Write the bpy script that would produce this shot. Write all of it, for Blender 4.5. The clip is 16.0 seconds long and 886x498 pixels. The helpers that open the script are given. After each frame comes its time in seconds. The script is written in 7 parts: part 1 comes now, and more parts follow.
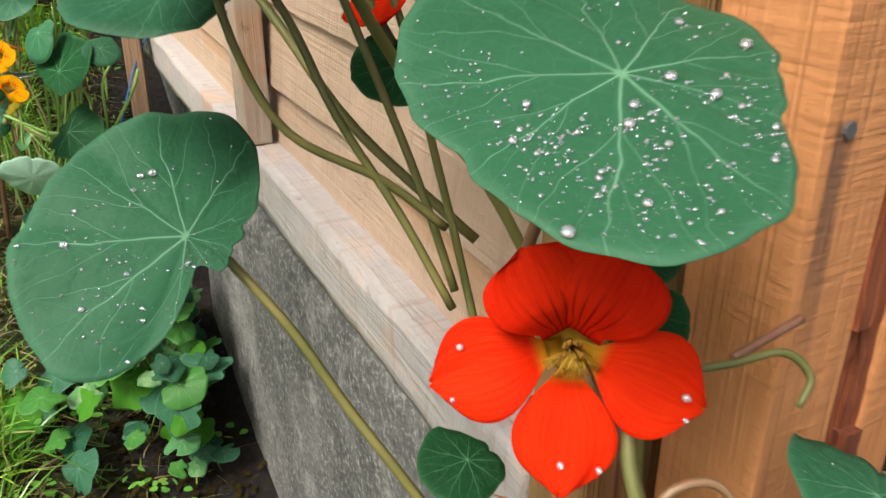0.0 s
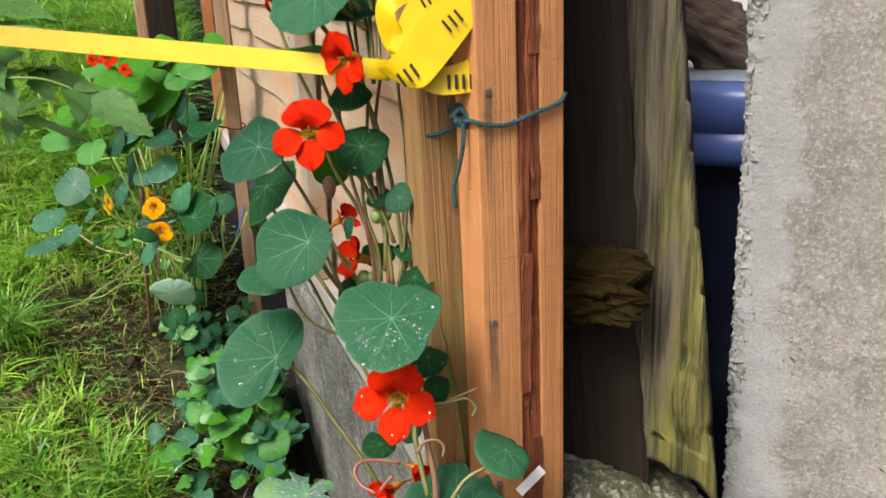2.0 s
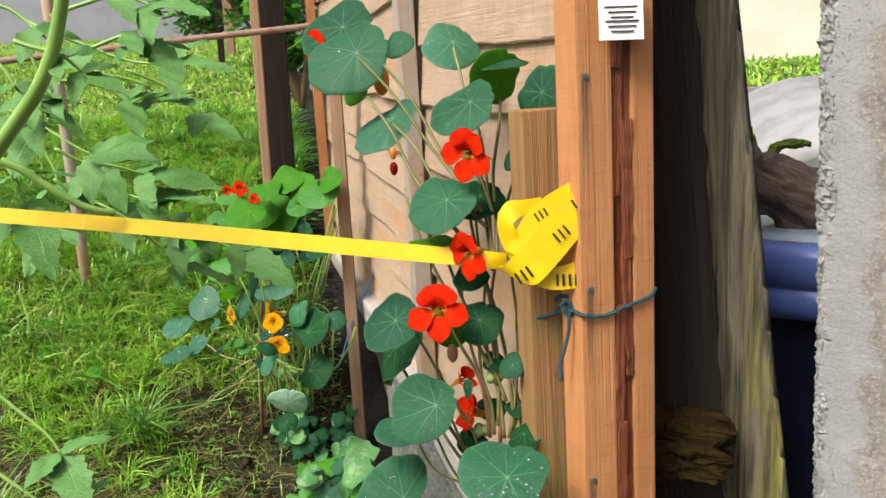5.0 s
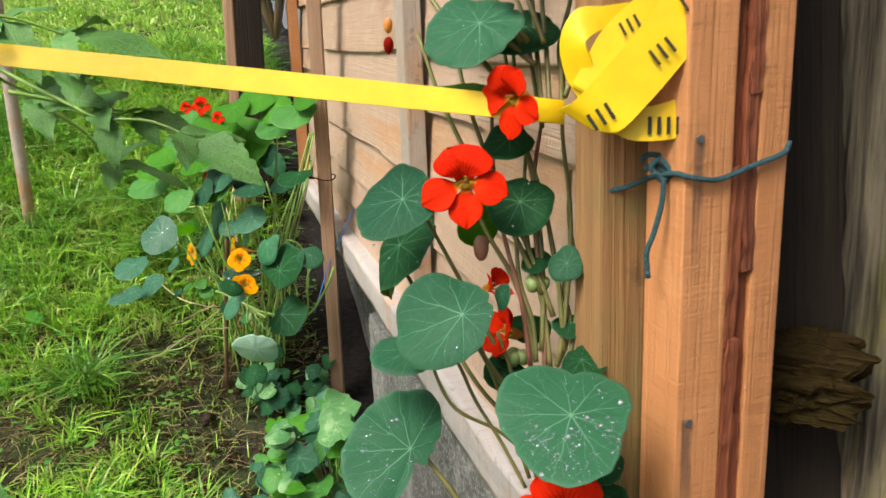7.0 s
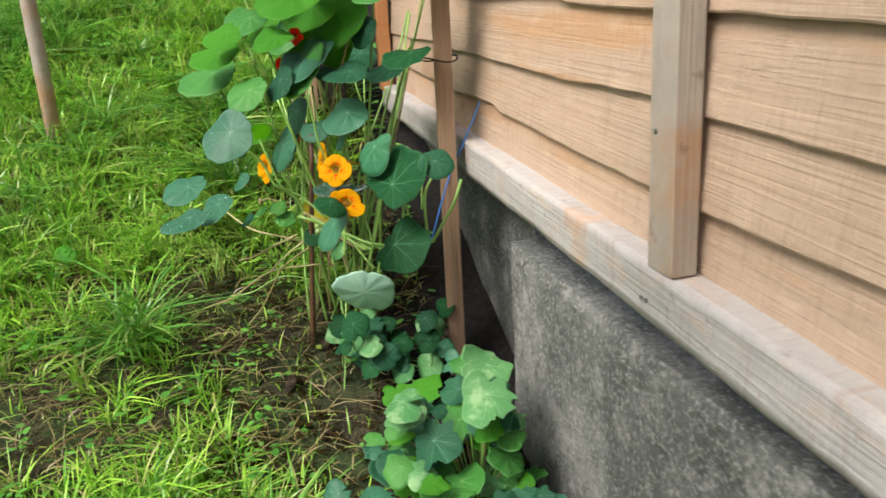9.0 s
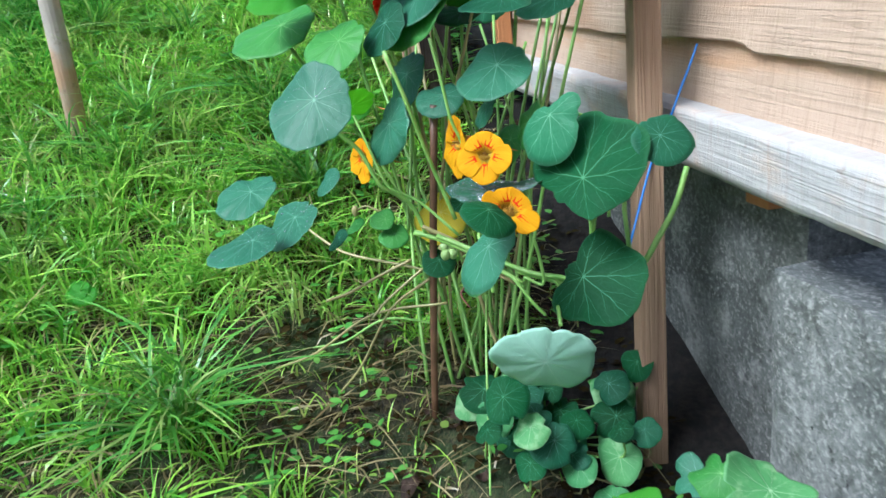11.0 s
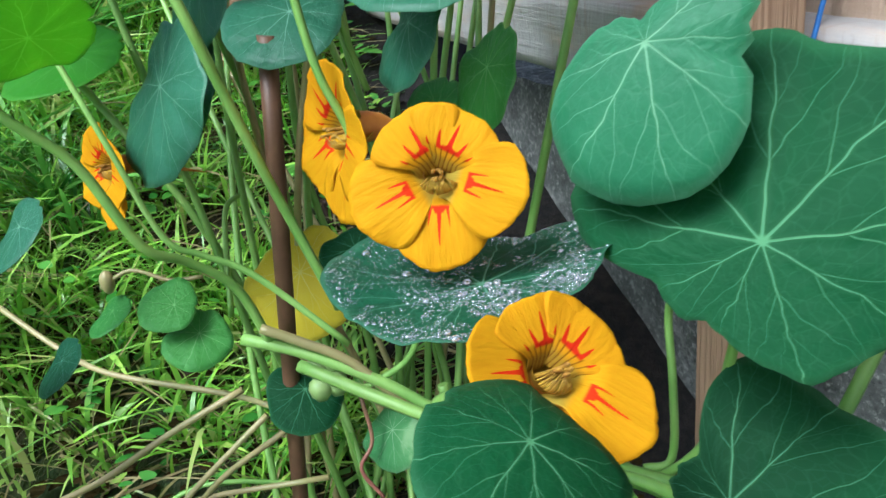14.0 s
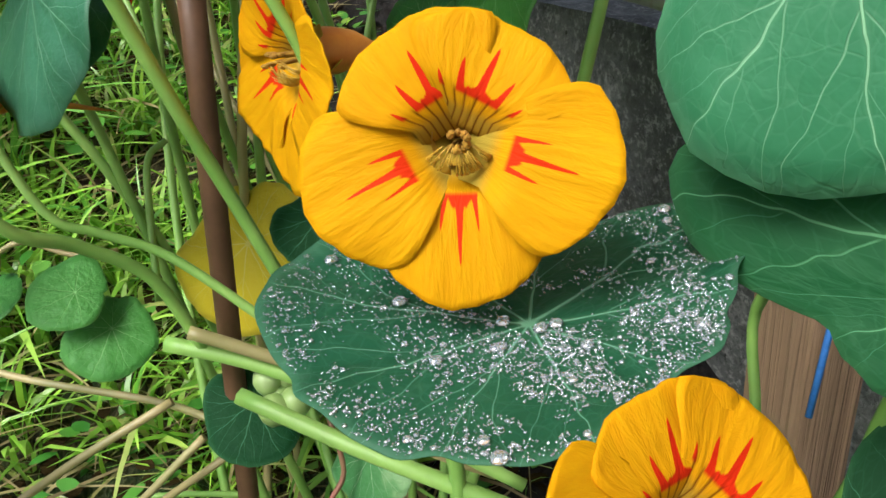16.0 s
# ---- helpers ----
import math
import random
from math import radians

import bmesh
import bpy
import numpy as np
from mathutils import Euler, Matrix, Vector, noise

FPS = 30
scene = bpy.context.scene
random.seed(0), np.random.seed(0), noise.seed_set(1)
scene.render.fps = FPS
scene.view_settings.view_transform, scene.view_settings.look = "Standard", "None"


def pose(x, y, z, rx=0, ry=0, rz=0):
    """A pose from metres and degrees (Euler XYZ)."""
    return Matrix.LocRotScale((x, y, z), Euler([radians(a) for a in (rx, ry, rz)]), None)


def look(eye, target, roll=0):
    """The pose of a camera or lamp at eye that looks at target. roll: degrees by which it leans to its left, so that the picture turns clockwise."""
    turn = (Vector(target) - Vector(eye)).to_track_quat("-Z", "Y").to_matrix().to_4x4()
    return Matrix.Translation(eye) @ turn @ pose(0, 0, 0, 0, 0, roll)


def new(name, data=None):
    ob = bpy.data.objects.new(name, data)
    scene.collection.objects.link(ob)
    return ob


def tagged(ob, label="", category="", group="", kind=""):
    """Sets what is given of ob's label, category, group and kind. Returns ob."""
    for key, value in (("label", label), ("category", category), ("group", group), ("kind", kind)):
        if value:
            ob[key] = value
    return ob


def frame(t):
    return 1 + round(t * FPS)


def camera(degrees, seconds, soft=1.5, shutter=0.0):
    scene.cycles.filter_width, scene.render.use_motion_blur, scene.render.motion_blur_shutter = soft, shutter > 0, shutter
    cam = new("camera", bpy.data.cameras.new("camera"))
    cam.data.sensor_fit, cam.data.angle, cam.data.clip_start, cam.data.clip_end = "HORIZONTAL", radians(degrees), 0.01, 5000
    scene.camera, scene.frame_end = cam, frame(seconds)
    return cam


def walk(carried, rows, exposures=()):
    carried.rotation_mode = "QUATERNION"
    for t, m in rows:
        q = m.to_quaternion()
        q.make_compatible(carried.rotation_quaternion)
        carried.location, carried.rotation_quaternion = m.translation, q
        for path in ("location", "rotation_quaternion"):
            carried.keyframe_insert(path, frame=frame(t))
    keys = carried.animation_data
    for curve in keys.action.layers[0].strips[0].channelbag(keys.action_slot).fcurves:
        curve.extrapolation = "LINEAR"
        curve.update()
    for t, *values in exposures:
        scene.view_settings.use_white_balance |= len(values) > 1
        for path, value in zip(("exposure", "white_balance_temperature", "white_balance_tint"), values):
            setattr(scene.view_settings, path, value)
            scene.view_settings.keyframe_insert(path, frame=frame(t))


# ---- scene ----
cam = camera(59.0, 16.0, shutter=0.25)
METRES, EYE, TILT, LEAN, TURN = 2.5, 1.0, -24.0, 0.0, 0.0
ROWS = [
    (0.0, 0.0, 0.0, 0.0, 0.0, 0.0, 0.0),
    (0.5, 0.0091, -0.0385, -0.0031, 1.1, 1.5, -0.0),
    (1.0, 0.0309, -0.0867, -0.0055, 2.68, 2.96, 0.04),
    (1.5, 0.0481, -0.1293, 0.0012, 4.58, 4.47, 0.06),
    (2.0, 0.0538, -0.1623, 0.0103, 6.36, 5.94, 0.08),
    (2.5, 0.0558, -0.1858, 0.0204, 8.16, 7.41, -0.0),
    (3.0, 0.0558, -0.2068, 0.0305, 9.79, 8.96, -0.13),
    (3.5, 0.0541, -0.2194, 0.0352, 11.11, 10.26, -0.28),
    (6.0, 0.0471, -0.199, 0.0276, 12.64, 12.2, -2.26),
    (6.5, 0.0361, -0.1656, 0.0191, 11.61, 11.08, -2.4),
    (7.0, 0.0179, -0.1263, 0.0193, 10.35, 9.9, -2.25),
    (7.5, -0.0062, -0.0907, 0.0108, 8.94, 8.7, -1.92),
    (8.0, -0.043, -0.0505, 0.0092, 8.57, 7.46, -1.68),
    (8.5, -0.0683, -0.0148, 0.0148, 9.65, 6.55, -1.57),
    (9.0, -0.0973, 0.0295, 0.0217, 12.53, 5.85, -1.76),
    (9.5, -0.1236, 0.0669, 0.0253, 15.73, 5.49, -1.87),
    (12.0, -0.2361, 0.2847, 0.0729, 17.4, 5.99, -0.88),
    (12.5, -0.2515, 0.3256, 0.083, 14.16, 5.95, 0.1),
    (13.0, -0.2468, 0.3429, 0.1015, 10.99, 5.15, 1.52),
    (13.5, -0.2424, 0.3558, 0.1052, 8.7, 4.02, 2.67),
    (14.0, -0.2507, 0.3715, 0.1022, 6.79, 2.38, 3.58),
    (14.5, -0.2597, 0.3856, 0.105, 5.93, 0.78, 3.88),
    (15.0, -0.2632, 0.396, 0.1168, 5.39, -0.74, 3.56),
    (15.5, -0.2606, 0.4039, 0.1132, 4.91, -2.33, 3.59),
    (16.0, -0.2583, 0.41, 0.1102, 4.64, -2.99, 3.41),
]
walk(cam, [(t, pose(0, 0, EYE, TILT, LEAN, TURN) @ pose(METRES * x, METRES * y, METRES * z, 90 + pitch, roll, yaw)) for t, x, y, z, yaw, pitch, roll in ROWS],
     [(0.0, 0.61, 6450, 10), (7.0, 0.64, 6450, 10), (9.5, 0.61, 6000, 8), (12.0, 1.0, 4700, 3), (13.5, 0.80, 5000, 3), (14.5, 0.72, 5300, 4), (16.0, 0.65, 5900, 7)])

# ---- daylight: bright overcast sky with a broad soft sun ----
world = bpy.data.worlds.new("sky")
scene.world = world
world.use_nodes = True
sky = world.node_tree.nodes.new("ShaderNodeTexSky")
sky.sky_type, sky.sun_disc = "NISHITA", False
sky.sun_elevation, sky.sun_rotation = radians(52), radians(215)
sky.air_density, sky.dust_density, sky.ozone_density = 0.8, 7.0, 0.3
back = world.node_tree.nodes["Background"]
back.inputs["Strength"].default_value = 0.118
world.node_tree.links.new(sky.outputs[0], back.inputs["Color"])
sun = new("sun", bpy.data.lights.new("sun", "SUN"))
sun.data.energy, sun.data.angle, sun.data.color = 2.5, radians(25), (1.0, 0.95, 0.88)
az, el = radians(215), radians(52)
sun.matrix_world = look(Vector((math.sin(az) * math.cos(el), math.cos(az) * math.cos(el), math.sin(el))) * 10, (0, 0, 0))


# ---- materials ----
class Nodes:
    """A small wrapper to wire a node material."""

    def __init__(self, name):
        self.m = bpy.data.materials.new(name)
        self.m.use_nodes = True
        self.t = self.m.node_tree
        self.bsdf = self.t.nodes["Principled BSDF"]
        self.out = self.t.nodes["Material Output"]

    def node(self, kind, **sets):
        n = self.t.nodes.new("ShaderNode" + kind)
        for k, v in sets.items():
            setattr(n, k, v)
        return n

    def put(self, socket, value):
        if hasattr(value, "is_linked") or isinstance(value, bpy.types.NodeSocket):
            self.t.links.new(value, socket)
        else:
            if isinstance(value, tuple) and len(value) == 3 and len(socket.default_value) == 4:
                value = (*value, 1)
            socket.default_value = value

    def math(self, op, a, b=None, c=None, clamp=False):
        n = self.node("Math", operation=op, use_clamp=clamp)
        for i, v in enumerate((a, b, c)):
            if v is not None:
                self.put(n.inputs[i], v)
        return n.outputs[0]

    def mix(self, fac, a, b, blend="MIX"):
        n = self.node("Mix", data_type="RGBA", blend_type=blend)
        for i, v in ((0, fac), (6, a), (7, b)):
            self.put(n.inputs[i], v)
        return n.outputs[2]

    def step(self, v, lo, hi):
        n = self.node("MapRange", interpolation_type="SMOOTHSTEP")
        for i, x in enumerate((v, lo, hi, 0.0, 1.0)):
            self.put(n.inputs[i], x)
        return n.outputs[0]

    def coords(self, stretch=(1, 1, 1), kind="Object", vary=True):
        c = self.node("TexCoord").outputs[kind]
        v = self.node("VectorMath", operation="MULTIPLY")
        self.put(v.inputs[0], c)
        v.inputs[1].default_value = stretch
        if not vary:
            return v.outputs[0]
        r = self.node("ObjectInfo").outputs["Random"]
        k = self.node("VectorMath", operation="SCALE")
        k.inputs[0].default_value = (7.3, 3.1, 5.7)
        self.put(k.inputs["Scale"], r)
        a = self.node("VectorMath", operation="ADD")
        self.put(a.inputs[0], v.outputs[0])
        self.put(a.inputs[1], k.outputs[0])
        return a.outputs[0]

    def noise(self, vec, scale, detail=4.0, rough=0.55, warp=0.0):
        n = self.node("TexNoise")
        self.put(n.inputs["Vector"], vec)
        for k, v in (("Scale", scale), ("Detail", detail), ("Roughness", rough), ("Distortion", warp)):
            n.inputs[k].default_value = v
        return n.outputs["Fac"]

    def voronoi(self, vec, scale, feature="F1", rand=1.0):
        n = self.node("TexVoronoi", feature=feature)
        self.put(n.inputs["Vector"], vec)
        n.inputs["Scale"].default_value = scale
        n.inputs["Randomness"].default_value = rand
        return n.outputs["Distance"]

    def bump(self, height, strength, dist=0.002):
        n = self.node("Bump")
        n.inputs["Strength"].default_value = strength
        n.inputs["Distance"].default_value = dist
        self.put(n.inputs["Height"], height)
        self.put(self.bsdf.inputs["Normal"], n.outputs[0])
        return n.outputs[0]

    def set(self, **v):
        for k, x in v.items():
            self.put(self.bsdf.inputs[k.replace("_", " ")], x)
        return self.m


def plain(name, c, rough=0.5, metal=0.0, c2=None, scale=40.0, bump=0.0):
    """A surface with mottling at two scales."""
    k = Nodes(name)
    v = k.coords()
    c2 = c2 or tuple(x * 0.72 for x in c)
    f = k.step(k.noise(v, scale, 5), 0.32, 0.68)
    g = k.noise(v, scale * 9, 3)
    col = k.mix(k.math("MULTIPLY", g, 0.35), k.mix(f, c2, c), tuple(x * 0.8 for x in c2))
    if bump:
        k.bump(k.math("ADD", g, f), bump)
    return k.set(Base_Color=col, Roughness=rough, Metallic=metal)


def timber(name, light, dark, along=0, scale=1.0, rough=0.7, weather=None, worn=0.42, knots=True, bump=0.35, saw=0.0, wet=0.0, raw=None, rings=0.14, nails=(), spec=0.4, calm=1.0):
    """Sawn timber with grain along one local axis, knots, torn sawn fibres, raw patches and optional grey weathering."""
    k = Nodes(name)

    def dirs(across, lengthwise):
        st = [across] * 3
        st[along] = lengthwise
        return k.coords(tuple(x * scale for x in st))

    grain = k.noise(dirs(70.0, 1.1), 1.0, 5, 0.6, 0.15)
    fine = k.noise(dirs(190.0, 9.0), 1.0, 3, 0.6)
    broad = k.noise(k.coords((5.0, 5.0, 5.0)), 1.0, 4, 0.6)
    rnd = k.node("ObjectInfo").outputs["Random"]
    ring = k.math("SINE", k.math("MULTIPLY", grain, 34.0))
    f = k.math("ADD", k.math("MULTIPLY", ring, rings), k.math("ADD", 0.40, k.math("MULTIPLY", k.step(grain, 0.25, 0.75), 0.24 * calm)))
    f = k.math("ADD", f, k.math("MULTIPLY", k.math("SUBTRACT", fine, 0.5), 0.32 * calm))
    f = k.math("ADD", f, k.math("MULTIPLY", k.math("SUBTRACT", rnd, 0.5), 0.35), clamp=True)
    col = k.mix(f, dark, light)
    col = k.mix(k.math("MULTIPLY", k.step(broad, 0.42, 0.72), 0.4), col, tuple(x * 0.8 for x in light))
    if raw:
        rp = k.noise(dirs(11.0, 1.1), 1.0, 4, 0.6)
        col = k.mix(k.math("MULTIPLY", k.step(k.math("ADD", rp, k.math("MULTIPLY", k.math("SUBTRACT", rnd, 0.5), 0.22)), 0.54, 0.68), 0.75), col, k.mix(fine, tuple(x * 0.8 for x in raw), raw))
    if knots:
        s3 = [7.0] * 3
        s3[along] = 3.4
        s3[1] = 0.3
        kv = k.coords(tuple(s3))
        d = k.math("ADD", k.voronoi(kv, 1.0), k.math("MULTIPLY", k.math("SUBTRACT", k.noise(kv, 6.0, 4), 0.5), 0.10))
        col = k.mix(k.math("MULTIPLY", k.step(d, 0.30, 0.10), 0.55), col, (light[0] * 0.62, light[1] * 0.42, light[2] * 0.30))
        col = k.mix(k.math("MULTIPLY", k.step(d, 0.125, 0.06), 0.8), col, tuple(x * 0.35 for x in dark))
    if weather:
        w = k.step(k.noise(k.coords((6.0, 6.0, 6.0)), 1.0, 5, 0.65), worn, worn + 0.18)
        col = k.mix(k.math("MULTIPLY", w, 0.85), col, k.mix(k.noise(k.coords((38.0, 38.0, 38.0)), 1.0, 5, 0.7), tuple(x * 0.72 for x in weather), tuple(min(1.0, x * 1.2) for x in weather)))
        stain = k.noise(k.coords((34.0, 34.0, 34.0)), 1.0, 4, 0.7)
        col = k.mix(k.math("MULTIPLY", k.step(stain, 0.60, 0.74), 0.55), col, tuple(x * 0.4 for x in dark))
    if wet:
        runs = k.noise(dirs(24.0, 1.6), 1.0, 5, 0.6, 0.4)
        col = k.mix(k.math("MULTIPLY", k.step(runs, 0.50, 0.68), wet), col, tuple(x * 0.42 for x in dark))
    if nails:
        sep = k.node("SeparateXYZ")
        k.put(sep.inputs[0], k.node("TexCoord").outputs["Object"])
        wob = k.math("MULTIPLY", k.math("SUBTRACT", k.noise(k.coords((60.0, 60.0, 25.0)), 1.0, 3), 0.5), 0.008)
        near = k.step(k.math("ABSOLUTE", k.math("ADD", k.math("SUBTRACT", sep.outputs["Y"], 0.003), wob)), 0.0052, 0.0010)
        for zn in nails:
            run = k.math("MULTIPLY", k.step(sep.outputs["Z"], zn - 0.10, zn - 0.01), k.step(sep.outputs["Z"], zn + 0.004, zn))
            col = k.mix(k.math("MULTIPLY", k.math("MULTIPLY", run, near), 0.72), col, (0.055, 0.040, 0.034))
    h = k.math("ADD", k.math("MULTIPLY", fine, calm), k.math("MULTIPLY", ring, 0.25 * calm))
    if calm < 1:
        # faint marks of the saw across the grain, and blotches
        marks = k.noise(dirs(9.0, 150.0), 1.0, 3, 0.6, 0.6)
        blot = k.noise(dirs(34.0, 13.0), 1.0, 4, 0.6)
        col = k.mix(k.math("MULTIPLY", k.step(marks, 0.50, 0.72), 0.30), col, tuple(x * 0.72 for x in dark))
        col = k.mix(k.math("MULTIPLY", k.step(blot, 0.50, 0.70), 0.40), col, tuple(min(0.8, x * 1.12) for x in light))
        h = k.math("ADD", h, k.math("MULTIPLY", marks, 0.35))
    if saw:
        torn = k.noise(dirs(380.0, 42.0), 1.0, 4, 0.65, 1.2)
        patch = k.step(k.noise(k.coords((7.0, 7.0, 16.0)), 1.0, 4, 0.6), 0.48, 0.66)
        tuft = k.math("MULTIPLY", k.step(torn, 0.56, 0.70), patch)
        col = k.mix(k.math("MULTIPLY", tuft, 0.5 * saw), col, tuple(min(0.85, x * 1.35) for x in light))
        col = k.mix(k.math("MULTIPLY", k.math("MULTIPLY", k.step(torn, 0.42, 0.32), patch), 0.45 * saw), col, tuple(x * 0.7 for x in dark))
        h = k.math("ADD", h, k.math("ADD", k.math("MULTIPLY", tuft, 1.2 * saw), k.math("MULTIPLY", k.noise(dirs(60.0, 420.0), 1.0, 2), saw)))
    k.bump(h, bump, 0.0018)
    return k.set(Base_Color=col, Roughness=rough, Specular_IOR_Level=spec)


M = {}
M["board"] = timber("pale_larch_board", (0.485, 0.368, 0.272), (0.385, 0.268, 0.18), bump=0.7, saw=1.0, raw=(0.50, 0.285, 0.14), rings=0.06, calm=0.55)
M["batten"] = timber("orange_softwood", (0.56, 0.265, 0.105), (0.45, 0.185, 0.064), along=2, bump=0.7, saw=0.45, wet=0.22, rings=0.03, calm=0.6)
M["end_batten"] = timber("nail_stained_softwood", (0.57, 0.275, 0.112), (0.47, 0.200, 0.072), along=2, bump=0.7, saw=0.45, wet=0.22, rings=0.03, calm=0.6, nails=(0.20, 0.345, 0.522, 0.70))
M["batten_grey"] = timber("weathered_batten", (0.44, 0.29, 0.18), (0.33, 0.19, 0.105), along=2, weather=(0.36, 0.33, 0.285), worn=0.34)
M["rail"] = timber("whitened_rail", (0.50, 0.36, 0.25), (0.38, 0.24, 0.15), weather=(0.41, 0.415, 0.41), worn=0.25, bump=0.7, saw=0.6, rings=0.04, calm=0.6)
M["boardend"] = timber("wet_board_ends", (0.30, 0.085, 0.030), (0.085, 0.022, 0.010), along=2, scale=1.4, knots=False, bump=1.0, wet=0.7)
M["post"] = timber("treated_post", (0.34, 0.195, 0.078), (0.23, 0.122, 0.046), along=2, weather=(0.20, 0.16, 0.055), worn=0.50, knots=False, bump=0.6, wet=0.25, rings=0.16)
M["stake"] = timber("brown_stake", (0.38, 0.25, 0.155), (0.25, 0.15, 0.09), along=2, knots=False, bump=0.8, wet=0.3)
# Near-black old wood; on the plank this colour also carries shade.
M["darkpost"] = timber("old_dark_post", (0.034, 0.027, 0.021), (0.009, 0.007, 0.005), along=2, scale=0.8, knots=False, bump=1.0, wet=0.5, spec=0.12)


def concrete(name, c, c2, lichen=None, bump=0.6, scale=14.0):
    k = Nodes(name)
    v = k.coords(vary=False)
    big = k.step(k.noise(v, scale * 0.35, 5, 0.6), 0.35, 0.68)
    mid = k.noise(v, scale * 2.2, 6, 0.65)
    grit = k.noise(v, scale * 22, 3, 0.7)
    col = k.mix(big, c2, c)
    col = k.mix(k.math("MULTIPLY", k.step(mid, 0.45, 0.7), 0.5), col, tuple(x * 0.6 for x in c2))
    col = k.mix(k.math("MULTIPLY", k.step(grit, 0.55, 0.75), 0.45), col, tuple(min(1, x * 1.35) for x in c))
    if lichen:
        col = k.mix(k.math("MULTIPLY", k.step(k.noise(v, scale * 0.6, 6, 0.7), 0.5, 0.66), 0.8), col, lichen)
    k.bump(k.math("ADD", k.math("MULTIPLY", grit, 0.6), mid), bump, 0.003)
    return k.set(Base_Color=col, Roughness=0.9)


def pitted_concrete(name, dark, light, spot, bright, band=None, coarse=1.0):
    k = Nodes(name)
    v = k.coords(vary=False)
    big = k.step(k.noise(v, 7.0, 6, 0.62), 0.36, 0.66)
    mid = k.noise(v, 42.0, 5, 0.6)
    grit = k.noise(v, 330.0 / coarse, 4, 0.75)
    pits = k.math("MULTIPLY", k.step(k.noise(v, 150.0, 4, 0.7), 0.60, 0.70), k.step(k.noise(v, 14.0, 3), 0.50, 0.62))
    col = k.mix(big, dark, light)
    col = k.mix(k.math("MULTIPLY", k.step(mid, 0.48, 0.70), 0.6), col, spot)
    col = k.mix(k.math("MULTIPLY", k.step(k.noise(v, 19.0, 5, 0.65), 0.54, 0.68), 0.5), col, bright)
    col = k.mix(k.math("MULTIPLY", k.step(grit, 0.50, 0.66), 0.68), col, bright)
    col = k.mix(k.math("MULTIPLY", k.step(grit, 0.46, 0.32), 0.6), col, tuple(x * 0.55 for x in dark))
    col = k.mix(k.math("MULTIPLY", pits, 0.85), col, tuple(x * 0.3 for x in spot))
    sep = k.node("SeparateXYZ")
    k.put(sep.inputs[0], v)
    skim = k.step(k.math("ADD", sep.outputs["X"], k.math("MULTIPLY", k.math("SUBTRACT", k.noise(v, 16.0, 4), 0.5), 0.09)), -0.186, -0.199)
    if band:
        col = k.mix(k.math("MULTIPLY", skim, 0.72), col, k.mix(k.noise(v, 26.0, 4), tuple(x * 0.72 for x in band), tuple(min(1.0, x * 1.2) for x in band)))
    h = k.math("SUBTRACT", k.math("ADD", k.math("MULTIPLY", grit, 0.7), mid), k.math("MULTIPLY", pits, 1.5))
    k.bump(h, 0.9, 0.0024 * coarse)
    return k.set(Base_Color=col, Roughness=0.9)


M["pillar"] = pitted_concrete("pale_pitted_concrete", (0.235, 0.220, 0.198), (0.345, 0.325, 0.30), (0.15, 0.138, 0.12), (0.47, 0.46, 0.44), (0.35, 0.365, 0.375))
M["gravel"] = concrete("broken_gravelly_concrete", (0.44, 0.455, 0.44), (0.25, 0.26, 0.24), scale=40.0, bump=1.0)
M["wall"] = pitted_concrete("dark_damp_concrete", (0.082, 0.087, 0.080), (0.195, 0.200, 0.185), (0.044, 0.048, 0.035), (0.38, 0.38, 0.35), coarse=2.0)
M["block"] = pitted_concrete("mossy_concrete_block", (0.075, 0.080, 0.036), (0.155, 0.160, 0.090), (0.050, 0.060, 0.020), (0.42, 0.43, 0.37), coarse=2.6)
M["stonewall"] = concrete("old_garden_wall", (0.22, 0.20, 0.17), (0.10, 0.09, 0.08), scale=4.0)


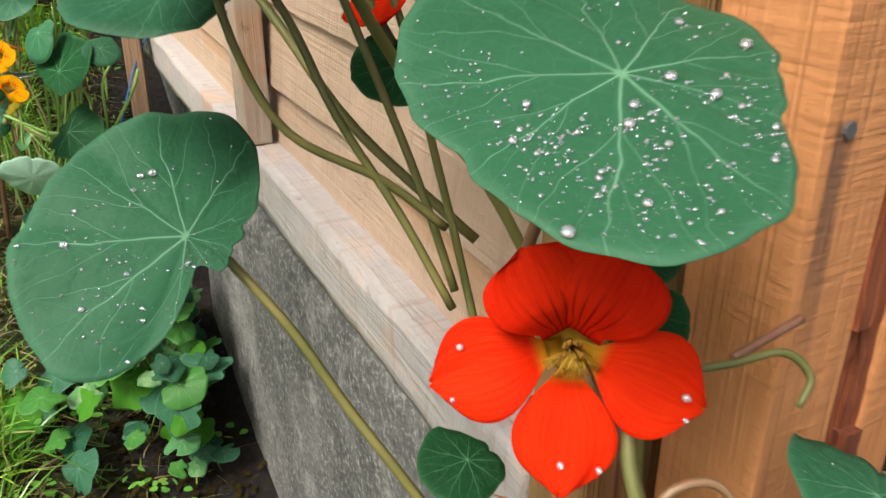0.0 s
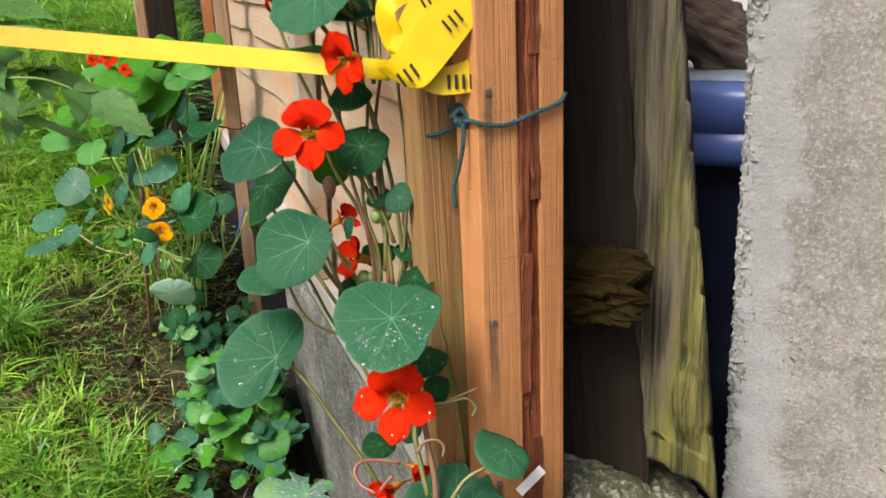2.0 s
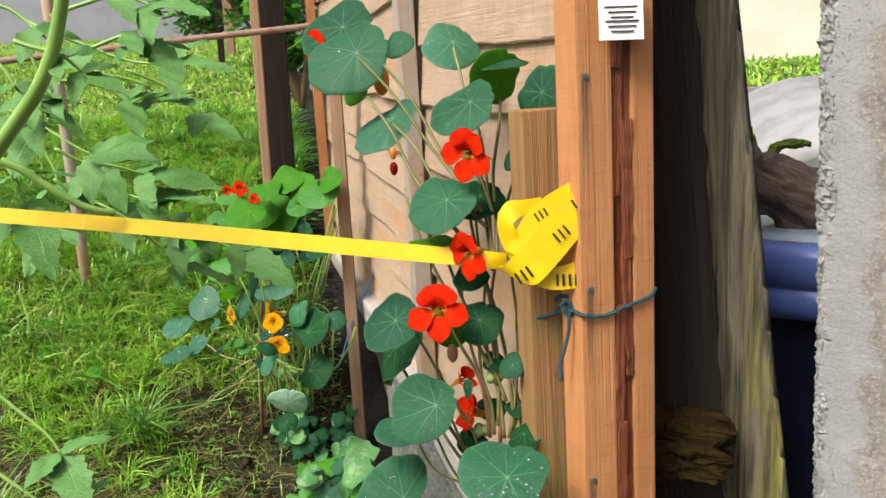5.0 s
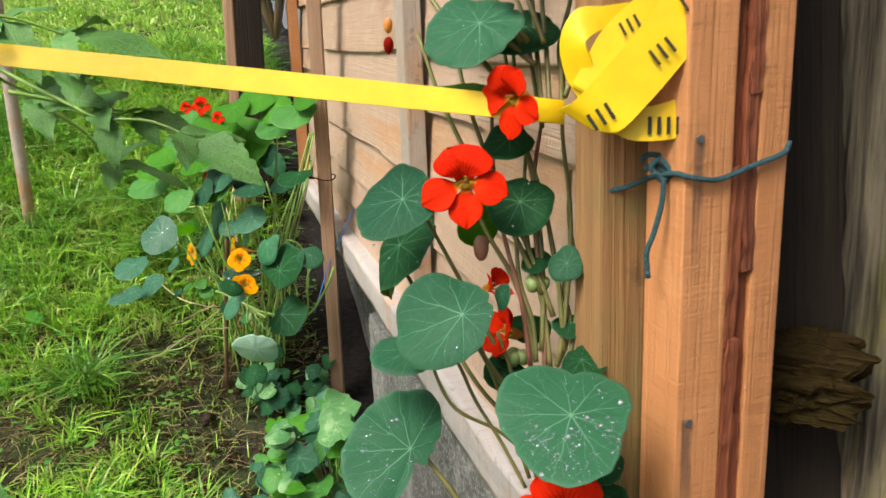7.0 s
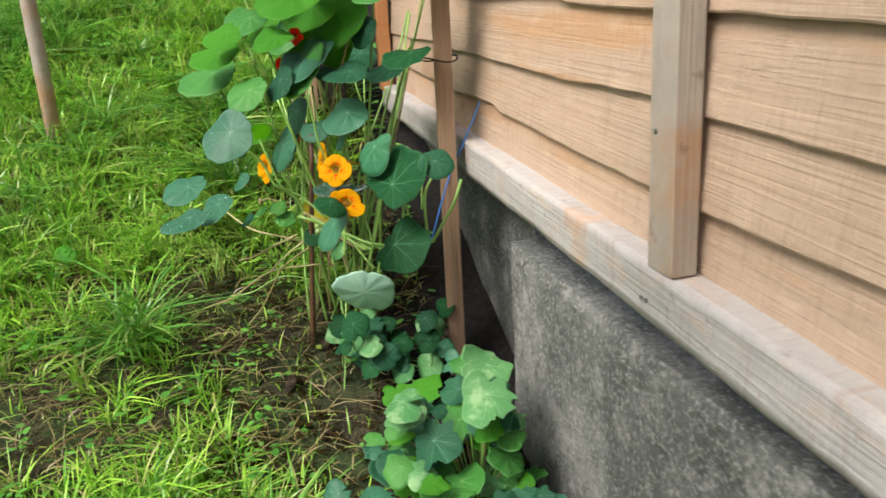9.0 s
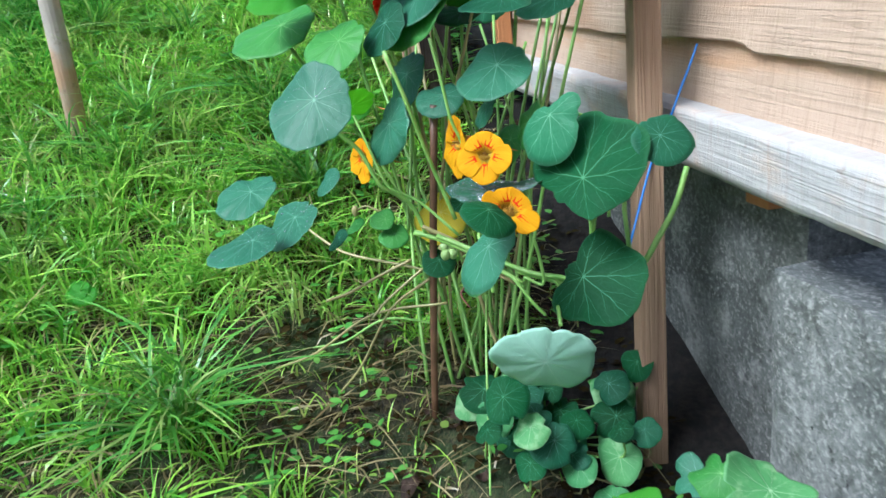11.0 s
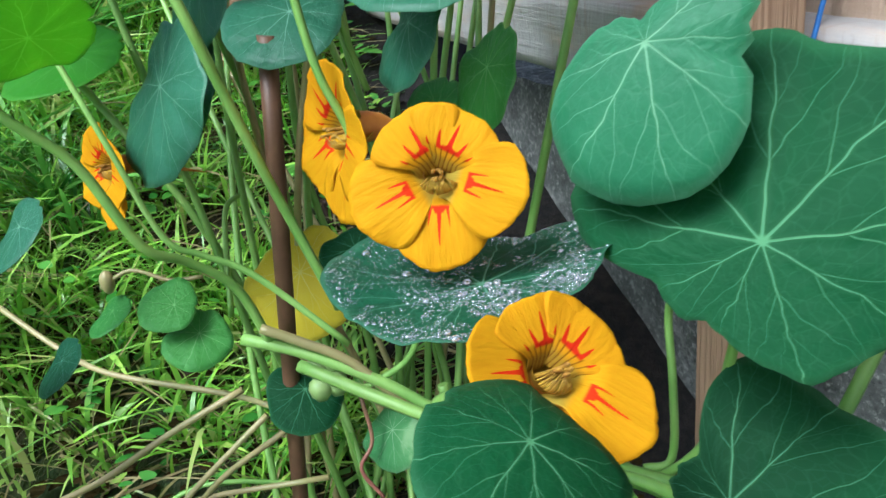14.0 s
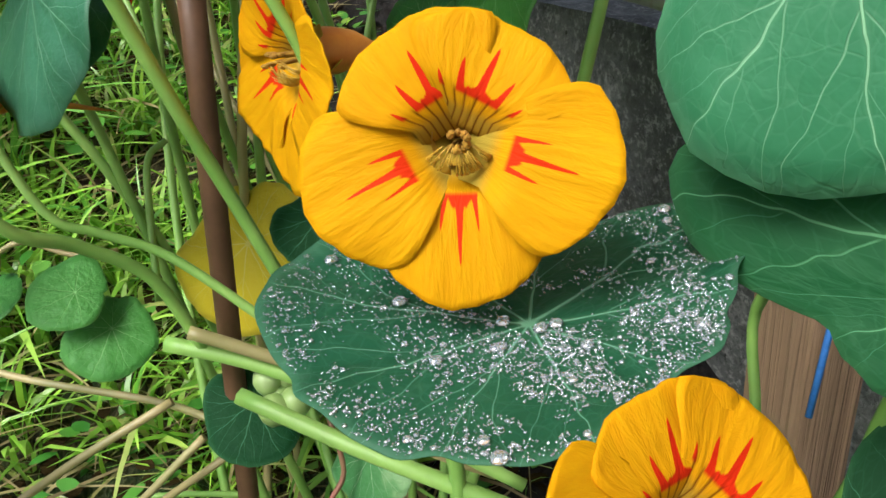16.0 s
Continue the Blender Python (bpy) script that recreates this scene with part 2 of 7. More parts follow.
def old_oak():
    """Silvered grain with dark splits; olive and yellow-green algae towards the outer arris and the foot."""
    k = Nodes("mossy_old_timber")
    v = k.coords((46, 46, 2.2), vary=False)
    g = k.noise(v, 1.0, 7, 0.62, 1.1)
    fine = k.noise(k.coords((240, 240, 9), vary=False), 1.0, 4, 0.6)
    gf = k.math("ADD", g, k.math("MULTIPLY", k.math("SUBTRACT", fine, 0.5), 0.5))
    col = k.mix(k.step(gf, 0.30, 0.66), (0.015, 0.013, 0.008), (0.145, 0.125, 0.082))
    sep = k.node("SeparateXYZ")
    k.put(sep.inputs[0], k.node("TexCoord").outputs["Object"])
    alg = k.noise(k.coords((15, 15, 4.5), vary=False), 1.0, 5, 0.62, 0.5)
    # Little algae on the inner side; its dark wood also stands for shade.
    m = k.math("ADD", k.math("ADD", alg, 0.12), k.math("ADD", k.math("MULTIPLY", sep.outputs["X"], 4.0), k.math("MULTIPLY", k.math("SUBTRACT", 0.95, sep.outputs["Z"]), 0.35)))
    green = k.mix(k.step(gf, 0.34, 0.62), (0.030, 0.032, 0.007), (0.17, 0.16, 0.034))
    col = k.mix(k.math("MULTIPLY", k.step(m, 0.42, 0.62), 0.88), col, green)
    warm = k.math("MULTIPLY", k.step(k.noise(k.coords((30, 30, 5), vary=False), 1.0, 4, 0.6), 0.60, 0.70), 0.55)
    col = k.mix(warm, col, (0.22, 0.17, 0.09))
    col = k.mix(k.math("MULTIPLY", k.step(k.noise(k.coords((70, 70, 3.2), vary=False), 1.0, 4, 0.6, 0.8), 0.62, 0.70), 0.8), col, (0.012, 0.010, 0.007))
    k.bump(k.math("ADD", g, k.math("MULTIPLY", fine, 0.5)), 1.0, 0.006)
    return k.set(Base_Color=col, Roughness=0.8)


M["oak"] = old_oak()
M["rot"] = timber("rotten_rail_wood", (0.050, 0.032, 0.009), (0.005, 0.004, 0.002), along=0, scale=2.0, weather=(0.045, 0.038, 0.008), worn=0.46, knots=False, bump=1.0, spec=0.05)
M["bark"] = timber("flaking_bark", (0.24, 0.165, 0.125), (0.016, 0.011, 0.009), along=0, scale=1.3, weather=(0.15, 0.115, 0.095), knots=False, bump=1.0)
# Navy taken to near black: shade below the rim is in the colour.
M["drum"] = plain("shaded_navy_plastic", (0.016, 0.022, 0.062), 0.35, c2=(0.007, 0.010, 0.030), scale=9)
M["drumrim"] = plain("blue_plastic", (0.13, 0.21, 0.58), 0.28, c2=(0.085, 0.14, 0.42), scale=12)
# Pale blue puts the reflected sky into the lid's own colour.
M["lid"] = plain("wet_lid_sky_tint", (0.42, 0.50, 0.62), 0.25, c2=(0.30, 0.37, 0.47))
M["moss"] = plain("wet_moss", (0.22, 0.33, 0.03), 0.9, c2=(0.09, 0.15, 0.015), scale=120, bump=1.0)
M["tank"] = plain("grimy_white_plastic", (0.36, 0.365, 0.37), 0.6, c2=(0.22, 0.225, 0.22), scale=8)
M["render"] = plain("cream_render", (0.72, 0.68, 0.58), 0.9, c2=(0.66, 0.62, 0.52), scale=3)
M["greywall"] = plain("pale_grey_boards", (0.40, 0.42, 0.45), 0.8, c2=(0.33, 0.35, 0.38), scale=5)
M["steel"] = plain("galvanised_nail", (0.30, 0.32, 0.33), 0.45, 0.8, scale=200)
M["tape"] = plain("yellow_webbing", (0.76, 0.555, 0.004), 0.38, c2=(0.72, 0.49, 0.003), scale=60)
M["ink"] = plain("black_print", (0.02, 0.02, 0.015), 0.5)
M["cord"] = plain("teal_cord", (0.035, 0.135, 0.155), 0.7, c2=(0.02, 0.075, 0.09), scale=500, bump=0.8)
M["bluecord"] = plain("blue_twine", (0.04, 0.20, 0.62), 0.6, scale=500)
M["paper"] = plain("white_label_card", (0.74, 0.74, 0.73), 0.6, c2=(0.66, 0.66, 0.65))
M["deadleaf"] = plain("dead_leaf_brown", (0.11, 0.062, 0.038), 0.6, c2=(0.045, 0.024, 0.016), scale=90, bump=0.6)
M["cane"] = plain("brown_cane", (0.15, 0.075, 0.038), 0.5, c2=(0.10, 0.05, 0.025), scale=60)
M["pipe"] = plain("rusty_pipe", (0.22, 0.12, 0.085), 0.7, c2=(0.30, 0.20, 0.16), scale=30, bump=0.3)


def soil():
    """Thatch and moss under the lawn; bare dark earth in the bed along the fence."""
    k = Nodes("grassy_soil")
    v = k.coords(vary=False)
    big = k.noise(v, 6.0, 5, 0.6)
    crumb = k.noise(v, 75.0, 6, 0.7)
    fibre = k.noise(k.coords((260, 90, 90), vary=False), 1.0, 4, 0.7, 1.5)
    moss = k.step(k.noise(v, 13.0, 5, 0.65), 0.40, 0.60)
    earth = k.mix(k.step(crumb, 0.35, 0.7), (0.006, 0.0045, 0.0035), (0.034, 0.024, 0.017))
    thatch = k.mix(k.step(fibre, 0.35, 0.68), (0.016, 0.014, 0.007), (0.17, 0.135, 0.06))
    thatch = k.mix(k.math("MULTIPLY", moss, 0.6), thatch, k.mix(crumb, (0.016, 0.05, 0.008), (0.07, 0.17, 0.025)))
    thatch = k.mix(k.math("MULTIPLY", k.step(big, 0.56, 0.70), 0.7), thatch, earth)
    dot = k.node("VectorMath", operation="DOT_PRODUCT")
    k.put(dot.inputs[0], v)
    dot.inputs[1].default_value = (-0.8894, -0.4572, 0)
    off = k.math("ADD", k.math("ADD", dot.outputs["Value"], 0.1895), k.math("MULTIPLY", k.math("SUBTRACT", big, 0.5), 0.35))
    col = k.mix(k.step(off, 0.12, 0.26), earth, thatch)
    k.bump(k.math("ADD", k.math("ADD", crumb, big), fibre), 1.0, 0.015)
    return k.set(Base_Color=col, Roughness=0.92)


M["soil"] = soil()


def blades(name, c1, c2, dry, dried=0.86):
    k = Nodes(name)
    r = k.node("NewGeometry").outputs["Random Per Island"]
    col = k.mix(r, c1, c2)
    col = k.mix(k.step(k.math("FRACT", k.math("MULTIPLY", r, 7.7)), dried, dried + 0.06), col, dry)
    n = k.noise(k.coords((1, 1, 1), vary=False), 4.5, 4, 0.6)
    col = k.mix(k.math("MULTIPLY", k.step(n, 0.54, 0.68), 0.4), col, dry)
    col = k.mix(k.math("MULTIPLY", k.step(n, 0.46, 0.34), 0.5), col, tuple(x * 0.6 for x in c1))
    k.set(Base_Color=col, Roughness=0.30, Specular_IOR_Level=0.6)
    tr = k.node("BsdfTranslucent")
    k.put(tr.inputs[0], col)
    mx = k.node("MixShader")
    mx.inputs[0].default_value = 0.36
    k.t.links.new(k.bsdf.outputs[0], mx.inputs[1])
    k.t.links.new(tr.outputs[0], mx.inputs[2])
    k.t.links.new(mx.outputs[0], k.out.inputs[0])
    return k.m


M["grass"] = blades("grass_blades", (0.12, 0.37, 0.022), (0.48, 0.78, 0.085), (0.52, 0.56, 0.17))
# Deeper green: shade on the near grass is put into these blades.
M["tuft"] = blades("long_grass_blades", (0.055, 0.22, 0.020), (0.24, 0.50, 0.075), (0.34, 0.44, 0.12))
M["lawn"] = blades("lush_lawn_blades", (0.17, 0.42, 0.035), (0.52, 0.80, 0.13), (0.55, 0.58, 0.20))
M["straw"] = blades("dead_grass", (0.20, 0.15, 0.06), (0.46, 0.38, 0.19), (0.30, 0.27, 0.10))
M["weed"] = blades("weed_leaves", (0.065, 0.25, 0.035), (0.19, 0.48, 0.07), (0.24, 0.36, 0.06))


# ---- building helpers ----
def place(ob, m, parent=None):
    """Puts ob at the world pose m, under parent."""
    if parent:
        ob.parent = parent
        up = Matrix.Identity(4)
        p = parent
        while p:
            up = p.matrix_basis @ up
            p = p.parent
        ob.matrix_basis = up.inverted() @ m
    else:
        ob.matrix_basis = m
    return ob


def part(name, bm, material, parent=None, label="", m=None, smooth=False):
    """Links a bmesh, or a ready mesh, as one object at the world pose m, under a thing or a part."""
    if isinstance(bm, bmesh.types.BMesh):
        me = bpy.data.meshes.new(name)
        bm.to_mesh(me)
        bm.free()
    else:
        me = bm
    if not me.materials:
        for x in material if isinstance(material, (list, tuple)) else [material]:
            me.materials.append(x)
    if smooth:
        me.polygons.foreach_set("use_smooth", [True] * len(me.polygons))
    ob = place(new(name, me), m or Matrix.Identity(4), parent)
    if label:
        ob["label"] = label
    return ob


def thing(name, label, category, at=(0, 0, 0), group=""):
    ob = new(name)
    ob.empty_display_size = 0.05
    ob.matrix_basis = Matrix.Translation(at)
    return tagged(ob, label, category, group)


def box(x0, x1, y0, y1, z0, z1, bevel=0.0, bm=None):
    bm = bm or bmesh.new()
    vs = bmesh.ops.create_cube(bm, size=1)["verts"]
    for v in vs:
        v.co = Vector((x0 + (v.co.x + 0.5) * (x1 - x0), y0 + (v.co.y + 0.5) * (y1 - y0), z0 + (v.co.z + 0.5) * (z1 - z0)))
    if bevel:
        es = list({e for v in vs for e in v.link_edges})
        bmesh.ops.bevel(bm, geom=es, offset=bevel, segments=2, affect="EDGES", profile=0.6)
    return bm


def rough_box(size, cell, fn):
    """A box of that size about its centre, cut into cells, each vertex moved by fn(co, normal)."""
    bm = bmesh.new()
    n = [max(1, round(s / cell)) for s in size]
    seen = {}

    def vert(i, j, k):
        key = (i, j, k)
        if key not in seen:
            seen[key] = bm.verts.new(((i / n[0] - 0.5) * size[0], (j / n[1] - 0.5) * size[1], (k / n[2] - 0.5) * size[2]))
        return seen[key]

    for a, b, c in ((0, 1, 2), (1, 2, 0), (2, 0, 1)):
        for side in (0, n[c]):
            for i in range(n[a]):
                for j in range(n[b]):
                    q = []
                    for di, dj in ((0, 0), (1, 0), (1, 1), (0, 1)):
                        ix = [0, 0, 0]
                        ix[a], ix[b], ix[c] = i + di, j + dj, side
                        q.append(vert(*ix))
                    bm.faces.new(q if side else q[::-1])
    bm.normal_update()
    moves = [(v, fn(v.co.copy(), v.normal.copy())) for v in bm.verts]
    for v, co in moves:
        v.co = co
    return bm


def spline(pts, n=8):
    """Points along a smooth curve through pts."""
    p = [Vector(q) for q in pts]
    if len(p) < 3:
        return [p[0].lerp(p[-1], i / n) for i in range(n + 1)]
    e = [p[0] * 2 - p[1]] + p + [p[-1] * 2 - p[-2]]
    out = []
    for i in range(1, len(e) - 2):
        a, b, c, d = e[i - 1:i + 3]
        for j in range(n):
            t = j / n
            out.append(0.5 * (2 * b + (c - a) * t + (2 * a - 5 * b + 4 * c - d) * t * t + (3 * b - a - 3 * c + d) * t ** 3))
    return out + [p[-1]]


def tube(pts, r0, r1=None, sides=7, n=6, bm=None, caps=True):
    """A round bar swept along a smooth curve, from radius r0 to r1."""
    bm = bm or bmesh.new()
    r1 = r0 if r1 is None else r1
    c = spline(pts, n)
    x = Vector((0.31, 0.17, 0.93))
    rings = []
    for i, q in enumerate(c):
        t = (c[min(i + 1, len(c) - 1)] - c[max(i - 1, 0)]).normalized()
        x = (x - t * x.dot(t))
        if x.length < 1e-4:
            x = t.orthogonal()
        x.normalize()
        y = t.cross(x)
        r = r0 + (r1 - r0) * i / (len(c) - 1)
        rings.append([bm.verts.new(q + (x * math.cos(a) + y * math.sin(a)) * r) for a in (2 * math.pi * j / sides for j in range(sides))])
    for a, b in zip(rings, rings[1:]):
        for j in range(sides):
            f = bm.faces.new((a[j], a[(j + 1) % sides], b[(j + 1) % sides], b[j]))
            f.smooth = True
    if caps:
        bm.faces.new(rings[0][::-1])
        bm.faces.new(rings[-1])
    return bm


def n3(p, k=1.0, s=0.0):
    return noise.noise(Vector((p[0] * k + s, p[1] * k + s * 0.7, p[2] * k - s)))

# ---- the fence line: local x runs along the fence, local y towards the garden ----
FENCE = pose(0.1, 0.22, 0, 0, 0, math.degrees(math.atan2(0.889, -0.457)))


def on_fence(s, off, z):
    return FENCE @ Vector((s, off, z))


def sstep(a, b, x):
    t = min(1.0, max(0.0, (x - a) / (b - a)))
    return t * t * (3 - 2 * t)


UX, UY = -0.4572, 0.8894


def ground_z(x, y):
    """Height of the ground: a steep garden bank that climbs along the fence to a lawn; a lower yard behind the fence."""
    s = (x - 0.1) * UX + (y - 0.22) * UY
    off = -(x - 0.1) * UY + (y - 0.22) * UX
    z = 0.235 + 0.22 * (min(s, 0.9) - 0.9) * math.exp(-max(0.0, -s) * 0.3)
    z += 0.5 * max(0.0, min(s, 2.6) - 0.9)
    far = max(0.0, s - 2.6)
    z += 0.12 * min(far, 5.0) + 0.25 * (1 - math.exp(-far * 1.3))
    z -= 0.05 * math.exp(-((s - 1.45) / 0.3) ** 2 - ((off - 0.12) / 0.14) ** 2)
    z += 0.012 * noise.noise(Vector((x * 5, y * 5, 0))) + 0.006 * noise.noise(Vector((x * 17, y * 17, 3)))
    z += 0.11 * max(0.0, min(off, 1.3) - 0.28) * (1 - sstep(1.7, 2.6, s))
    yard = 0.45 + 0.75 * sstep(5.05, 5.3, y) + 0.2 * sstep(5.3, 9.0, y)
    return z + (yard - z) * sstep(-0.12, -0.3, off)


def make_ground():
    n = 260
    u = np.linspace(-1, 1, n)
    g = np.sinh(u * 7.2) / np.sinh(7.2) * 260
    xs, ys = g - 0.8, g + 1.3
    verts = [(x, y, ground_z(x, y)) for y in ys for x in xs]
    faces = [(j * n + i, j * n + i + 1, (j + 1) * n + i + 1, (j + 1) * n + i) for j in range(n - 1) for i in range(n - 1)]
    me = bpy.data.meshes.new("ground")
    me.from_pydata(verts, [], faces)
    ob = part("ground", me, M["soil"], smooth=True)
    tagged(ob, "dark damp soil bank under patchy grass, rising to a lawn", "ground", kind="structure")


make_ground()


# low concrete wall under the fence, its older end set back
def wall_piece(name, s0, s1, o0, o1, z0, z1, material, label, amp=0.004):
    size = (s1 - s0, o1 - o0, z1 - z0)

    def f(co, nn):
        d = amp * n3(co, 9) + amp * 0.5 * n3(co, 31)
        edge = min(size[0] / 2 - abs(co.x), 1) < 1e-4 or abs(abs(co.z) - size[2] / 2) < 1e-4
        return co + nn * (d - (0.004 + 0.006 * abs(n3(co, 23)) if edge else 0))

    ob = part(name, rough_box(size, 0.02, f), material, m=FENCE @ Matrix.Translation(((s0 + s1) / 2, (o0 + o1) / 2, (z0 + z1) / 2)), smooth=False)
    return tagged(ob, label, "wall", kind="structure")


wall_piece("wall_low", 0.0, 1.125, -0.13, -0.006, 0.0, 0.668, M["wall"], "low damp grey concrete wall under the fence panel")
wall_piece("wall_set_back", 1.14, 2.6, -0.19, -0.055, 0.0, 0.72, M["wall"], "older darker concrete wall, set back under the fence")


# ---- lap fence panel ----
def lap_board(length, drop, seed):
    """One rough overlapping board: local x along it, its face to +y, thin at the top, waney along the lower edge."""
    bm = bmesh.new()
    nx = 110
    rows = []
    for i in range(nx + 1):
        x = length * i / nx
        w = 0.0022 * n3((x, seed, 0), 3.0) + 0.0016 * n3((x, seed, 5), 19) + 0.0012 * n3((x, seed, 9), 70)
        w -= 0.010 * max(0.0, n3((x, seed, 2), 2.6) - 0.25)
        w += 0.007 * sstep(0.0, 0.02, (x + seed * 0.37) % 0.83 - 0.4) * sstep(0.30, 0.05, (x + seed * 0.37) % 0.83 - 0.4)
        bow = 0.0024 * n3((x, seed, 7), 3)
        sec = ((0.004 + bow, drop + 0.03), (0.0105 + bow, w + 0.002), (0.009 + bow, w), (0.0005 + bow, w), (0.0, drop + 0.03))
        rows.append([bm.verts.new((x, y, z)) for y, z in sec])
    for a, b in zip(rows, rows[1:]):
        for j in range(5):
            bm.faces.new((a[j], a[(j + 1) % 5], b[(j + 1) % 5], b[j]))
    bm.faces.new(rows[0])
    bm.faces.new(rows[-1][::-1])
    bmesh.ops.recalc_face_normals(bm, faces=bm.faces)
    return bm


panel = thing("lap_fence", "new larch lap fence panel with pale overlapping boards and orange battens", "fence panel", on_fence(0.9, -0.02, 0.70))
P_LEN = 2.0
z = 0.717
for i in range(12):
    drop = (0.083, 0.093, 0.082, 0.097, 0.084, 0.095)[i % 6]
    lean = 2.2 + 0.5 * math.sin(i * 2.1)
    part("board", lap_board(P_LEN, drop, i * 3.7 + 1), M["board"], panel, m=FENCE @ pose(0.025, -0.026, z, 2.6, -lean, 0))
    z += drop
PANEL_TOP = z + 0.02


def rail_fn(co, nn):
    return co + nn * (0.0012 * n3(co, 40) + 0.0025 * n3((co.x * 7, co.y * 30, co.z * 30), 1, 6))


part("bottom_rail", rough_box((P_LEN - 0.118, 0.052, 0.056), 0.01, rail_fn), M["rail"], panel, "whitened bottom rail", FENCE @ pose(P_LEN / 2 + 0.049, -0.014, 0.761, 0, -2.6, 0), smooth=True)


def batten_at(s, w, o0, o1, z0, z1, material, name="batten", label=""):
    return part(name, box(-w / 2, w / 2, o0, o1, 0, z1 - z0, 0.0018), material, panel, label, FENCE @ pose(s, 0, z0))


batten_at(0.645, 0.042, -0.012, 0.014, 0.772, PANEL_TOP, M["batten_grey"])
batten_at(1.975, 0.042, -0.012, 0.016, 0.82, PANEL_TOP, M["batten"])
# the near end: two upright battens pinch the board ends between them
batten_at(0.001, 0.042, -0.0205, 0.0115, 0.60, PANEL_TOP + 0.02, M["end_batten"], "end_batten")
batten_at(-0.010, 0.020, -0.0585, -0.0378, 0.60, PANEL_TOP + 0.02, M["batten"], "end_batten")
batten_at(0.30, 0.040, -0.064, -0.040, 0.70, PANEL_TOP, M["batten"], "back_batten")
batten_at(1.2, 0.040, -0.064, -0.040, 0.70, PANEL_TOP, M["batten"], "back_batten")


def board_end(seed):
    def f(co, nn):
        return co + Vector((0.0012 * n3(co, 90, seed), 0.0016 * n3(co, 55, seed), 0.002 * n3(co, 60, seed + 3)))
    return rough_box((0.020, 0.0083, 0.118), 0.0030, f)


z = 0.62
for i in range(20):
    side = -0.0249 if i % 2 else -0.0332
    part("board_end", board_end(i * 1.7), M["boardend"], panel, "dark wet sawn board end", FENCE @ pose(-0.0085 + 0.003 * math.sin(i * 2.3), side, z + 0.05, (1.1 if i % 2 else -1.0) + 0.8 * math.sin(i * 1.3), 0, 0))
    z += 0.0535


def nail(m):
    bm = bmesh.new()
    bmesh.ops.create_cone(bm, cap_ends=True, segments=10, radius1=0.0024, radius2=0.0022, depth=0.0016)
    return part("nail", bm, M["steel"], panel, "", m)


for s, off, zz, face in ((0.655, 0.0145, 0.90, 0), (0.655, 0.0145, 1.02, 0), (0.655, 0.0145, 1.14, 0)):
    nail(FENCE @ pose(s, off, zz, 90, 0, 0))
for zz in (0.945, 1.122, 1.30, 0.80):
    nail(FENCE @ pose(-0.0204, 0.003, zz, 90, 0, 90))
for s in (0.71, 0.72):
    nail(FENCE @ pose(s - 0.04, 0.0125, 0.735, 90, 0, 0))

# treated stake beside the end of the panel
stake = thing("fence_post", "brown treated square timber post tied to the fence panel", "post", on_fence(0.049, 0.0145, 0.30))
part("shaft", box(-0.018, 0.018, -0.021, 0.021, 0, 0.985, 0.002), M["post"], stake, m=FENCE @ pose(0.049, 0.0145, 0.29, -0.25, 0, 0))

# thin brown stake that carries the orange nasturtium
garden_stake = thing("garden_stake", "slim brown sawn wooden stake standing in the soil by the fence", "stake", (-0.523, 1.333, 0.36))
part("shaft", box(-0.0205, 0.0205, -0.014, 0.014, 0, 1.15, 0.002), M["stake"], garden_stake, m=Matrix.Translation((-0.523, 1.333, 0.33)) @ pose(0, 0, 0, 0.5, 0.5, 117 - 12))

# ---- behind the fence ----
def old_beam():
    """The upright timber: local x across its face, z the world's height; it leans, narrows upwards and ends in a broken foot."""
    z0, z1, deep = 0.752, 1.75, 0.075

    def f(co, nn):
        q = co.x / 0.1 + 0.5
        zz = z0 + (co.z / 1.0 + 0.5) * (z1 - z0)
        right, left = 0.036 - (zz - 0.75) * 0.145, -0.078 - (zz - 0.75) * 0.062
        x = left + (right - left) * q
        g = 0.004 * n3((x * 40, co.y * 40, zz * 2.2)) + 0.005 * n3((x * 16, co.y * 16, zz * 3.0), 1, 4) - 0.006 * max(0.0, n3((x * 90, co.y * 60, zz * 2.6), 1, 8)) ** 0.7
        k = math.hypot((x - 0.004) / 0.022, (zz - 0.835) / 0.034)
        if co.y < 0:
            g += 0.006 * math.exp(-k * k) - 0.0025 * math.exp(-((k - 1.3) / 0.3) ** 2) + 0.0012 * math.sin(k * 16) * math.exp(-k)
        g += 0.004 * n3((q * 3, co.y * 20, zz * 14), 1, 3) * (abs(co.x) > 0.0499)
        y = (co.y / 0.1 + 0.5) * deep
        p = Vector((x - 1.13 * y, y, zz)) + nn * g
        e = max(0.0, abs(co.x) / 0.05 - 0.72) / 0.28
        if co.y < -0.049:
            p.y += 0.007 * e * e
        if zz < z0 + 0.03:
            p.z += 0.012 * n3((x * 45, co.y * 30, 3)) - 0.004 * q + 0.004
        return p
    return rough_box((0.1, 0.1, 1.0), 0.005, f)


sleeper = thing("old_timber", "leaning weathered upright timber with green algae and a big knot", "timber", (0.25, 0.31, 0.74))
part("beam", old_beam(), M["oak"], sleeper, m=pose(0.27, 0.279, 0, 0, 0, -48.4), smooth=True)
